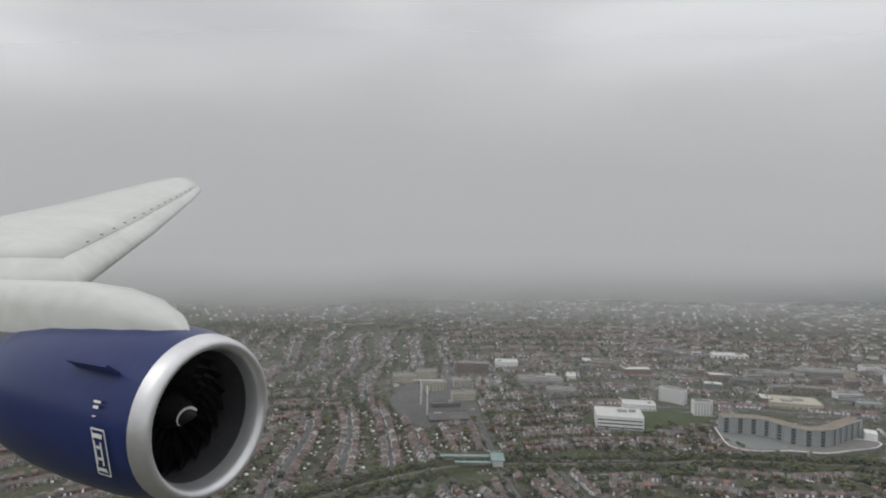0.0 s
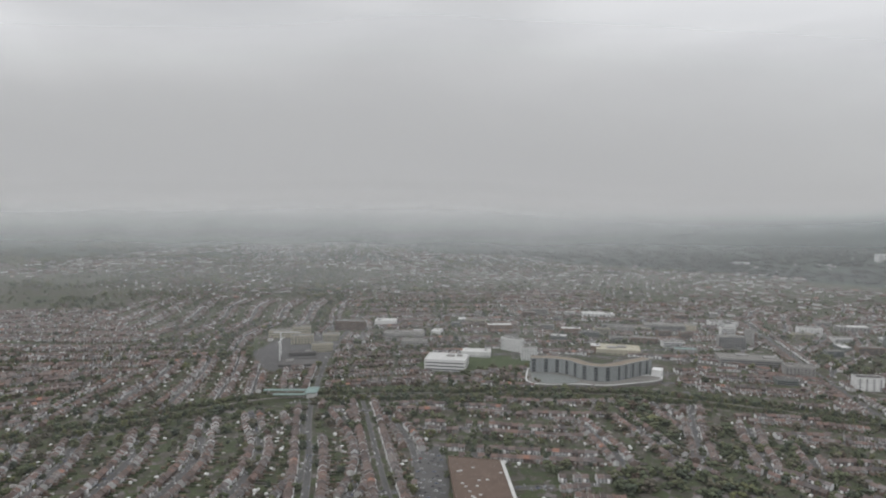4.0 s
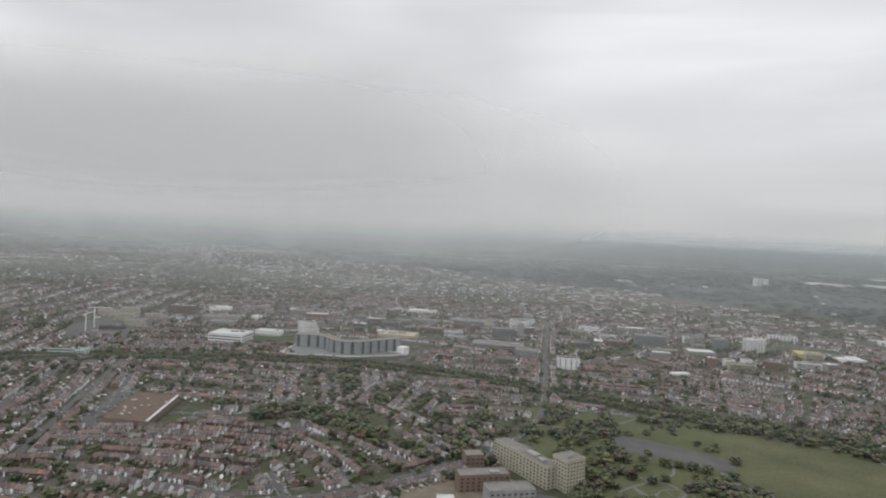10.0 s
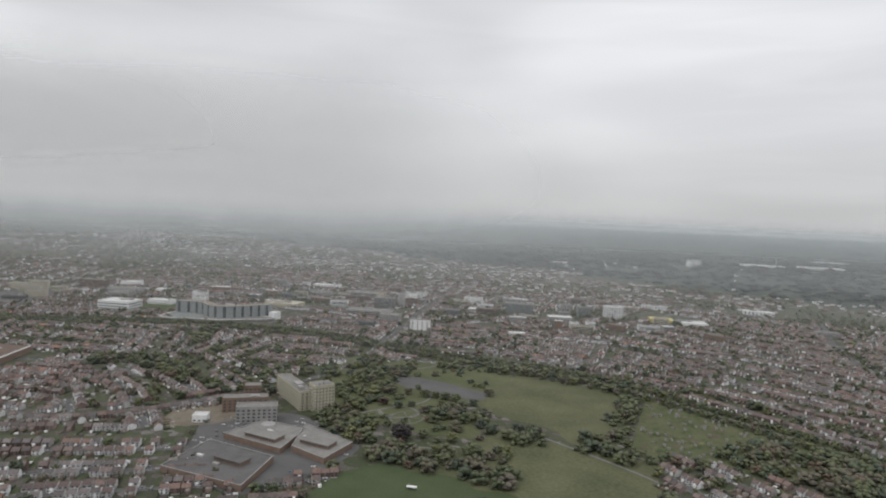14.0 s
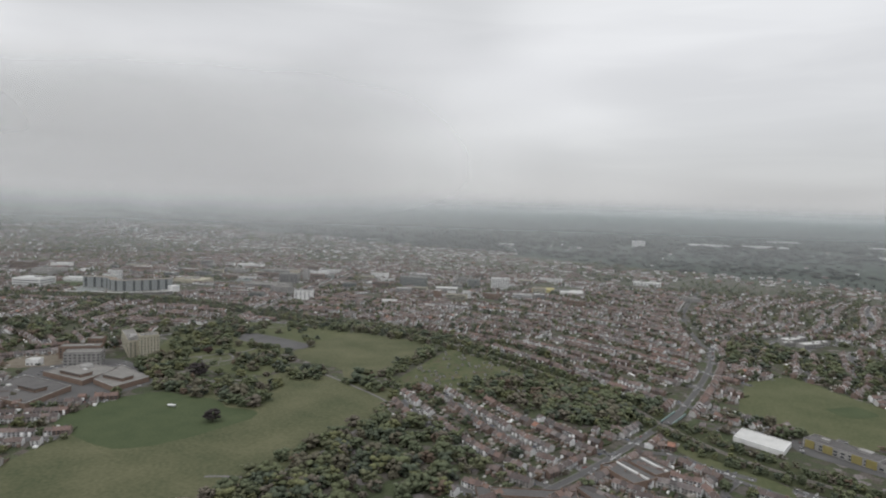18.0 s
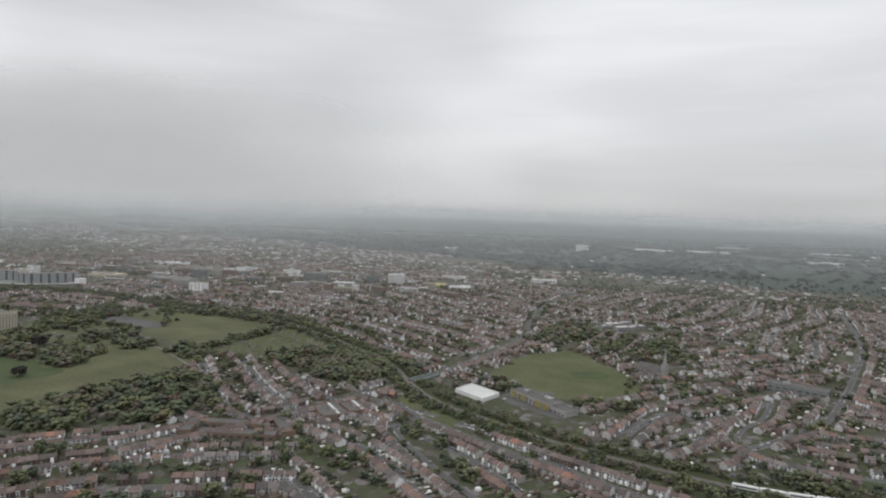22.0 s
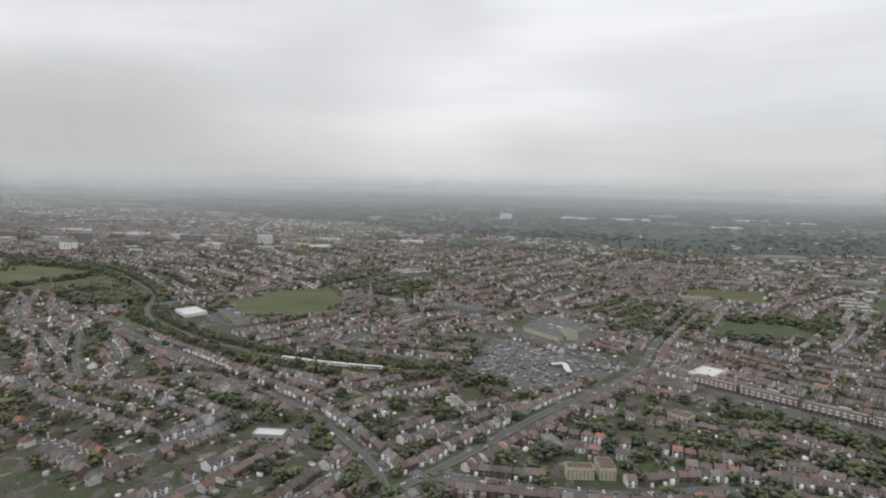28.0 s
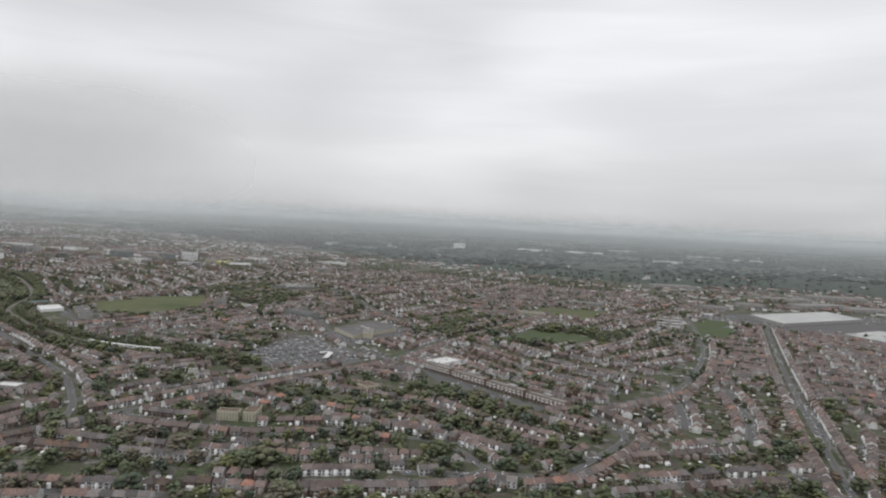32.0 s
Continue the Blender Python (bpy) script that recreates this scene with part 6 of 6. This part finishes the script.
# ---- near houses, trees and cars as things of their own ----
def near_house(length, hip, wing):
    """A suburban house with tiled roof, chimney, bay, porch, door and windows."""
    e = thing("house", "brown-roofed suburban house with a chimney and a back garden", "house", group="houses below the flight")
    w, d, h, rz, ov = length / 2 * 0.97, 3.6, 4.3, 2.3, 0.35
    bm = bmesh.new()
    vs = [bm.verts.new(c) for c in ((-w, -d, 0), (w, -d, 0), (w, d, 0), (-w, d, 0), (-w, -d, h), (w, -d, h), (w, d, h), (-w, d, h))]
    for f in ((0, 1, 5, 4), (1, 2, 6, 5), (2, 3, 7, 6), (3, 0, 4, 7)):
        bm.faces.new([vs[i] for i in f])
    if not hip:
        a, b = bm.verts.new((-w, 0, h + rz)), bm.verts.new((w, 0, h + rz))
        bm.faces.new((vs[5], vs[6], b))
        bm.faces.new((vs[7], vs[4], a))
    part("shell", bm, M_WALL_ONE, e)
    bm = bmesh.new()
    k = w * 0.55 if hip else 0.0
    for dz in (0.0, 0.16):
        rv = [bm.verts.new(c) for c in ((-w - ov, -d - ov, h - 0.3 + dz), (w + ov, -d - ov, h - 0.3 + dz), (w + ov, d + ov, h - 0.3 + dz), (-w - ov, d + ov, h - 0.3 + dz), (-w - ov * (not hip) + k, 0, h + rz + dz), (w + ov * (not hip) - k, 0, h + rz + dz))]
        for f in ((0, 1, 5, 4), (2, 3, 4, 5)) + (((1, 2, 5), (3, 0, 4)) if hip else ()):
            bm.faces.new([rv[i] for i in f])
    part("roof", bm, M_ROOF_ONE, e)
    bm = bmesh.new()
    cx = (w - 0.6) * (0.35 if hip else 1)
    box(bm, cx - 0.4, cx + 0.4, -0.4, 0.4, h + 1.0, h + rz + 0.9)
    for py in (-0.2, 0.2):
        box(bm, cx - 0.14, cx + 0.14, py - 0.12, py + 0.12, h + rz + 0.9, h + rz + 1.3)
    part("chimney", bm, M_BRICK, e)
    bm = bmesh.new()
    prism(bm, [(-w * 0.75, -d), (-w * 0.62, -d - 0.9), (-w * 0.18, -d - 0.9), (-w * 0.05, -d)], 0, 4.0)
    part("bay", bm, M_WHITE, e, "white bay front")
    bm = bmesh.new()
    box(bm, w * 0.42, w * 0.42 + 0.8, -d - 0.08, -d, 0, 1.7)
    part("front_door", bm, M_BROWNROOF, e)
    if wing:
        bm = bmesh.new()
        box(bm, -w + 0.2, w * 0.2, d, d + 2.9, 0, 2.3)
        part("rear_wing", bm, M_WALL_ONE, e)
    for lx, ly, z, ww, wh in ((-w * 0.4, -d - 0.92, 0.6, w * 0.42, 1.2), (-w * 0.4, -d - 0.92, 2.5, w * 0.42, 1.05), (w * 0.5, -d - 0.02, 2.5, w * 0.34, 1.0)):
        ob = new("window", PANE)
        ob.matrix_basis = pose(lx, ly, z) @ Matrix.Diagonal((ww, 1, wh, 1))
        ob.parent = e
    for lx, z in ((-w * 0.5, 2.6), (w * 0.5, 2.6), (w * 0.55, 0.7)):
        ob = new("window", PANE)
        ob.matrix_basis = pose(lx, d + 0.02, z, 0, 0, 180) @ Matrix.Diagonal((w * 0.42, 1, 1.0, 1))
        ob.parent = e
    return e


models = {}
for x, y, a, length, k, u in near_plots:
    key = (round(length), (int(x * 7 + y) % 3) > 0 and length > 6.5, int(x + y) % 2)
    m = pose(x, y, 0, 0, 0, math.degrees(a))
    if key not in models:
        models[key] = near_house(length, key[1], key[2])
        models[key].matrix_basis = m
    else:
        copy_thing(models[key], m)


def near_tree(seed, mat=M_LEAF_ONE, label="leafy green garden tree with an uneven crown", group="trees below the flight"):
    """A broad garden tree: tapered trunk, limbs and a crown of leaf clumps with gaps; unit height."""
    r = random.Random(seed)
    e = thing("tree", label, "tree", group=group)
    bm = bmesh.new()
    for p0, p1, r0, r1 in [((0, 0, 0), (0.01, 0.01, 0.42), 0.035, 0.022)] + [((0.0, 0.0, 0.3), (0.2 * math.cos(t), 0.2 * math.sin(t), 0.62), 0.016, 0.006) for t in (0.4, 1.9, 3.3, 4.9)]:
        p0, p1 = Vector(p0), Vector(p1)
        q = (p1 - p0).to_track_quat("Z", "Y").to_matrix()
        rows = [[bm.verts.new(p + q @ Vector((math.cos(i * 1.0472) * rad, math.sin(i * 1.0472) * rad, 0))) for i in range(6)] for p, rad in ((p0, r0), (p1, r1))]
        for i in range(6):
            bm.faces.new((rows[0][i], rows[0][(i + 1) % 6], rows[1][(i + 1) % 6], rows[1][i]))
    part("trunk", bm, M_BARK, e)
    V, F, n = [], [], 0
    for j in range(64):
        ang, rad, up = r.uniform(0, 6.283), math.sqrt(r.random()) * 0.42, r.random()
        wide = 0.45 + 0.6 * math.sin(math.pi * (0.12 + 0.75 * up))
        vs, fs = ico20(seed * 100 + j)
        s = r.uniform(0.07, 0.13)
        V.append(vs * np.array((s, s, s * 0.8)) + np.array((math.cos(ang) * rad * wide, math.sin(ang) * rad * wide, 0.26 + 0.66 * up)))
        F.append(fs + n)
        n += 12
    c = raw_mesh("crown", np.concatenate(V), [np.concatenate(F)], [mat])
    c.data.shade_smooth()
    c.parent = e
    return e


tree_models = [near_tree(k) for k in range(8)]
for i, (x, y, h, w, turn) in enumerate(near_spots):
    m = pose(x, y, -0.1, 0, 0, math.degrees(turn)) @ Matrix.Diagonal((w, w, h, 1))
    if i < 8:
        tree_models[i].matrix_basis = m
    else:
        copy_thing(tree_models[i % 8], Matrix.Identity(4)).matrix_basis = m
# single trees of the park: a row beside the old court, specimens round the flower garden
PARK_TREES = [(-470, 650, 8), (-450, 654, 9), (-437, 657, 8), (-424, 656, 9), (-411, 656, 9), (-391, 533, 8), (-362, 537, 9), (-387, 653, 8), (-386, 700, 9), (-455, 600, 8), (-445, 612, 7), (-418, 604, 8)]
specimen = near_tree(31, M_LEAF_ONE, "round green park tree standing alone on the lawn", "single trees of the park")
for i, (x, y, h) in enumerate(PARK_TREES):
    m = pose(x, y, 0, 0, 0, 47 * i) @ Matrix.Diagonal((h * 1.6, h * 1.6, h, 1))
    if i:
        copy_thing(specimen, Matrix.Identity(4)).matrix_basis = m
    else:
        specimen.matrix_basis = m
for i, (x, y, h, label) in enumerate(((-406, 517, 15, "broad copper beech with dark purple leaves"), (-284, 417, 11, "red-brown tree beside the school field"), (-474, 600, 8, "russet tree beside the flower garden"))):
    near_tree(41 + i, M_COPPER, label, "copper trees of the park").matrix_basis = pose(x, y, 0, 0, 0, 80 * i) @ Matrix.Diagonal((h * 1.6, h * 1.6, h, 1))
# flower garden: round lawn with a pale rim path and spokes
bm = bmesh.new()
ring = [(-431 + 17 * math.cos(a * 0.2618), 576 + 22 * math.sin(a * 0.2618)) for a in range(25)]
ribbon(bm, ring, 1.3, 0.30)
for a in (0.3, 1.35, 2.4, 3.4, 4.5, 5.5):
    ribbon(bm, [(-431 + 4 * math.cos(a), 576 + 5 * math.sin(a)), (-431 + 16 * math.cos(a), 576 + 21 * math.sin(a))], 1.1, 0.31)
ribbon(bm, smooth_line([(-448, 578), (-456, 566), (-469, 582), (-460, 600), (-468, 610)], 5), 1.8, 0.32)
tagged(part("garden_path", bm, M_PALE), "pale paths of the round flower garden", "path", kind="structure")
goal = thing("pitch_shelter", "small white shelter on the school field", "shelter", -347, 427, 15)
part("roof", box_bm(-4.0, 4.0, -1.6, 1.6, 2.1, 2.4), M_WHITE, goal)
part("back", box_bm(-4.0, 4.0, 1.3, 1.6, 0.1, 2.1), M_WHITE, goal)


def parked_car(seed):
    r = random.Random(seed)
    e = thing("car", "parked car in a row of the car park", "car", group="cars in the car park")
    L, W = r.uniform(1.55, 1.85), 0.70
    bm = bmesh.new()
    prof = [(-L, 0.35), (L, 0.35), (L, 0.75), (L * 0.45, 0.95), (-L * 0.9, 1.0), (-L, 0.8)]
    rows = [[bm.verts.new((x, s * W, z)) for x, z in prof] for s in (-1, 1)]
    for i in range(6):
        bm.faces.new((rows[0][i], rows[0][(i + 1) % 6], rows[1][(i + 1) % 6], rows[1][i]))
    bm.faces.new(rows[0][::-1])
    bm.faces.new(rows[1])
    part("body", bm, M_CAR_ONE, e)
    bm = bmesh.new()
    lo = [(-L * 0.8, -W * 0.92), (L * 0.42, -W * 0.92), (L * 0.42, W * 0.92), (-L * 0.8, W * 0.92)]
    hi = [(-L * 0.55, -W * 0.72), (L * 0.12, -W * 0.72), (L * 0.12, W * 0.72), (-L * 0.55, W * 0.72)]
    a, b = [bm.verts.new((*p, 0.97)) for p in lo], [bm.verts.new((*p, 1.42)) for p in hi]
    for i in range(4):
        bm.faces.new((a[i], a[(i + 1) % 4], b[(i + 1) % 4], b[i]))
    part("cabin_glass", bm, M_WINDOW, e)
    bm = bmesh.new()
    box(bm, -L * 0.56, L * 0.13, -W * 0.73, W * 0.73, 1.41, 1.47)
    part("roof", bm, M_CAR_ONE, e)
    return e


car_models = [parked_car(k) for k in range(4)]
bays, used = [], 0
ca, sa = math.cos(radians(-32)), math.sin(radians(-32))
for v in np.arange(-90, 95, 7.6):
    for u in np.arange(-95, 95, 2.5):
        px, py = 655 + u * ca - v * sa, 588 + u * sa + v * ca
        if rng.random() < 0.52 and inside(np.array([px]), np.array([py]), CARPARK)[0] and near_line(np.array([px]), np.array([py]), CARPARK + CARPARK[:1])[0] > 5 and math.hypot(px - 680, py - 594) > 13:
            bays.append((px, py))
bays.sort(key=lambda p: p[1])
for i, (px, py) in enumerate(bays[:280]):
    m = pose(px, py, 0.25, 0, 0, 58 + (180 if i % 3 else 0))
    if i < 4:
        car_models[i].matrix_basis = m
    else:
        copy_thing(car_models[i % 4], m)
if len(bays) > 280:
    car_shells("car_park_cars", [(px, py, radians(58)) for px, py in bays[280:]], "further parked cars filling the car park")

# allotment sheds
hut = None
for k in range(120):
    px, py = rng.uniform(-210, -50), rng.uniform(620, 790)
    if not inside(np.array([px]), np.array([py]), FIELDS[4][1])[0]:
        continue
    m = pose(px, py, 0.1, 0, 0, rng.uniform(-40, 0))
    if hut is None:
        hut = thing("allotment_shed", "small pale wooden shed on an allotment", "shed", group="allotment sheds")
        part("shell", box_bm(-1.1, 1.1, -0.9, 0.9, 0, 2.0), M_CONC, hut)
        bm = bmesh.new()
        vs = [bm.verts.new(c) for c in ((-1.5, -1.2, 1.95), (1.5, -1.2, 1.95), (1.5, 1.2, 1.95), (-1.5, 1.2, 1.95), (-1.5, 0, 2.6), (1.5, 0, 2.6))]
        for f in ((0, 1, 5, 4), (2, 3, 4, 5), (1, 2, 5), (3, 0, 4)):
            bm.faces.new([vs[i] for i in f])
        part("roof", bm, M_FELT, hut)
        hut.matrix_basis = m
    else:
        copy_thing(hut, m)
# allotment plots: strips of soil and crops
V, Q, n = [], [], 0
for k in range(330):
    px, py = rng.uniform(-212, -46), rng.uniform(612, 796)
    if inside(np.array([px]), np.array([py]), FIELDS[4][1])[0]:
        a, l, w = radians(-28 + (90 if k % 2 else 0)), rng.uniform(2.5, 6), rng.uniform(0.8, 2.2)
        V.extend([(px + x * math.cos(a) - y * math.sin(a), py + x * math.sin(a) + y * math.cos(a), 0.16 + 0.001 * k) for x, y in ((-l, -w), (l, -w), (l, w), (-l, w))])
        Q.append((n, n + 1, n + 2, n + 3))
        n += 4
M_PLOT = island("plot_crops", [(0.0, (0.115, 0.092, 0.068)), (0.25, (0.068, 0.090, 0.038)), (0.5, (0.130, 0.120, 0.075)), (0.7, (0.055, 0.078, 0.032)), (0.95, (0.20, 0.185, 0.09))], 0.95)
tagged(raw_mesh("allotment_plots", np.array(V), [np.array(Q)], [M_PLOT]), "strips of bare soil and crops on the allotments", "plots", kind="stuff")

# ---- the airliner's wing and engine, at the place where the flight begins ----
def lathe(profile, seg=48):
    """A surface of revolution about x through (x, radius) pairs."""
    bm = bmesh.new()
    rows = [[bm.verts.new((x, r * math.cos(i * 2 * math.pi / seg), r * math.sin(i * 2 * math.pi / seg))) for i in range(seg)] for x, r in profile]
    for a, b in zip(rows, rows[1:]):
        for i in range(seg):
            bm.faces.new((a[i], a[(i + 1) % seg], b[(i + 1) % seg], b[i]))
    for f in bm.faces:
        f.smooth = True
    return bm


def airliner():
    x0, y0, z0 = FLIGHT[0][1:4]
    plane = thing("airliner", "jet airliner wing with a deep blue engine and silver intake lip", "aircraft", x0, y0, -6, z0)
    C = Vector((-11.60, 8.1, -4.33))
    at = Matrix.Translation(C) @ Matrix.Rotation(radians(8), 4, "Z")
    nac = part("nacelle", lathe([(-0.42, 1.80), (-0.9, 1.88), (-1.8, 1.95), (-3.0, 1.96), (-4.4, 1.90), (-5.6, 1.74), (-6.4, 1.58), (-6.4, 1.40), (-5.2, 1.40)]), M_NACELLE, plane, "glossy deep blue nacelle", at)
    part("intake_lip", lathe([(-0.42, 1.803), (-0.2, 1.76), (-0.05, 1.69), (0.0, 1.61), (-0.05, 1.53), (-0.2, 1.47), (-0.5, 1.43)]), M_LIP, plane, "bare silver intake lip", at)
    part("intake_duct", lathe([(-0.5, 1.428), (-0.9, 1.42), (-1.5, 1.46), (-1.75, 1.46), (-1.8, 0.02)]), M_DUCT, plane, "dark acoustic lining", at)
    for k in range(20):
        bm = bmesh.new()
        rows = []
        for j in range(5):
            r = 0.42 + j * 0.25
            tw = radians(28 + j * 9)
            c = 0.20 + 0.05 * j
            rows.append([bm.verts.new((-1.35 + s * c * math.cos(tw), s * c * math.sin(tw), r)) for s in (-1, 1)])
        for (a, b), (c, d) in zip(rows, rows[1:]):
            bm.faces.new((a, b, d, c))
        bmesh.ops.solidify(bm, geom=bm.faces[:], thickness=0.025)
        part("fan_blade", bm, M_BLADE, plane, at=at @ Matrix.Rotation(k * math.pi / 10, 4, "X"))
    spin = part("spinner", lathe([(-0.55, 0.015), (-0.7, 0.14), (-1.0, 0.30), (-1.35, 0.42), (-1.45, 0.43)], 28), M_BLADE, plane, "", at)
    bm = bmesh.new()
    rows = []
    for i in range(26):
        t = i / 25
        ang, rad, x = 1.0 + t * 4.2, 0.10 + 0.24 * t, -0.62 - 0.47 * t
        w = 0.055 * math.sin(math.pi * min(1, t * 1.1 + 0.1))
        rows.append([bm.verts.new((x + 0.03, (rad + s * w) * math.cos(ang), (rad + s * w) * math.sin(ang))) for s in (-1, 1)])
    for (a, b), (c, d) in zip(rows, rows[1:]):
        bm.faces.new((a, b, d, c))
    part("spiral_mark", bm, M_DECAL, spin, "white spiral mark")
    # maker's plate as plain bars, and small markings
    def on_skin(name, xc, ang, w, h, mat=M_DECAL, r=1.965):
        bm = bmesh.new()
        a0, a1 = radians(ang) - h / r / 2, radians(ang) + h / r / 2
        lo = [bm.verts.new((xc + s * w / 2, r * math.cos(a0), r * math.sin(a0))) for s in (-1, 1)]
        hi = [bm.verts.new((xc + s * w / 2, r * math.cos(a1), r * math.sin(a1))) for s in (-1, 1)]
        bm.faces.new((lo[0], lo[1], hi[1], hi[0]))
        part(name, bm, mat, nac)
    for xc, ang, w, h in ((-1.24, 189, 0.035, 1.0), (-0.86, 189, 0.035, 1.0), (-1.05, 174.8, 0.40, 0.035), (-1.05, 203.2, 0.40, 0.035), (-1.05, 178.5, 0.30, 0.09), (-1.05, 199.5, 0.30, 0.09), (-1.14, 189, 0.05, 0.5),
                          (-1.02, 192, 0.13, 0.06), (-1.02, 185, 0.13, 0.06), (-0.95, 189, 0.05, 0.5), (-1.2, 160, 0.22, 0.05), (-1.2, 163, 0.16, 0.06), (-1.2, 168, 0.12, 0.025)):
        on_skin("marking_bar", xc, ang, w, h, M_DECAL, 1.98)
    bm = bmesh.new()
    box(bm, -2.3, -1.0, -0.03, 0.03, 0, 0.35)
    part("strake", bm, M_NACELLE, plane, "blue vortex strake", at @ Matrix.Rotation(radians(52), 4, "X") @ Matrix.Translation((0, 0, 1.92)))
    # pylon fairing over the nacelle
    bm = bmesh.new()
    rows = []
    for x, top, low, half in ((-0.75, 1.86, 1.72, 0.05), (-1.3, 2.18, 1.70, 0.42), (-2.2, 2.46, 1.62, 0.66), (-3.4, 2.64, 1.58, 0.80), (-5.0, 2.70, 1.5, 0.85), (-7.5, 2.62, 1.4, 0.85), (-10.0, 2.5, 1.2, 0.8)):
        rows.append([bm.verts.new((x, y, z)) for y, z in ((-half, low), (-half, low + (top - low) * 0.55), (-half * 0.72, top - 0.06), (0, top), (half * 0.72, top - 0.06), (half, low + (top - low) * 0.55), (half, low))])
    for a, b in zip(rows, rows[1:]):
        for i in range(6):
            bm.faces.new((a[i], b[i], b[i + 1], a[i + 1])).smooth = True
    part("pylon", bm, M_WING, plane, "pale grey pylon fairing", at)
    # wing: slats ahead of the main box, loft over the sections (span, leading edge, height, chord, thickness, rise of the trailing edge)
    stations = [(6.4, -20.5, -1.90, 7.0, 0.9, 1.6), (8.3, -18.0, -1.98, 7.0, 0.9, 1.75), (15.0, -25.7, -0.65, 8.5, 0.62, 1.3), (22.0, -33.6, 1.05, 5.3, 0.36, 1.15), (24.6, -36.6, 1.80, 3.6, 0.24, 1.0), (25.4, -38.0, 2.10, 1.4, 0.12, 0.75)]
    top = [(0.0, 0.0), (0.012, 0.22), (0.04, 0.38), (0.09, 0.52), (0.14, 0.60)]
    box_top = [(0.147, 0.61), (0.3, 0.72), (0.5, 0.66), (0.75, 0.38), (1.0, 0.02)]
    low_line = [(1.0, 0.0), (0.6, -0.28), (0.3, -0.42), (0.147, -0.36)]

    def loft(outline, close):
        bm = bmesh.new()
        rows = [[bm.verts.new((x - c * f, y, z + lift * f + t * s)) for f, s in outline] for y, x, z, c, t, lift in stations]
        k = len(outline)
        for a, b in zip(rows, rows[1:]):
            for i in range(k if close else k - 1):
                bm.faces.new((a[i], a[(i + 1) % k], b[(i + 1) % k], b[i])).smooth = True
        if close:
            bm.faces.new(rows[-1])
        return bm
    part("slat", loft([(0.14, -0.34), (0.04, -0.26), (0.012, -0.14)] + top, True), M_WING, plane, "pale grey leading-edge slat")
    part("wing_box", loft(box_top + low_line, True), M_WING, plane, "pale grey upper wing skin")
    part("slat_gap", loft([(0.141, 0.585), (0.146, 0.585)], False), M_SEAL, plane, "dark joint behind the slat")
    for k in range(14):
        t = k / 13
        bm = bmesh.new()
        a, b = stations[1], stations[4]
        y, x, z, c, th, lift = (p + (q - p) * (0.1 + 0.8 * t) for p, q in zip(a, b))
        box(bm, -0.05, 0.05, -0.03, 0.03, -0.02, 0.015)
        part("fastener", bm, M_SEAL, plane, at=pose(x - c * 0.16, y, z + lift * 0.16 + th * 0.63))


airliner()

# ---- the drawn plan becomes the place ----
for ob in list(scene.objects):
    if ob.parent is None and ob.type in {"MESH", "EMPTY"}:
        ob.matrix_basis = Matrix.Scale(K, 4) @ ob.matrix_basis
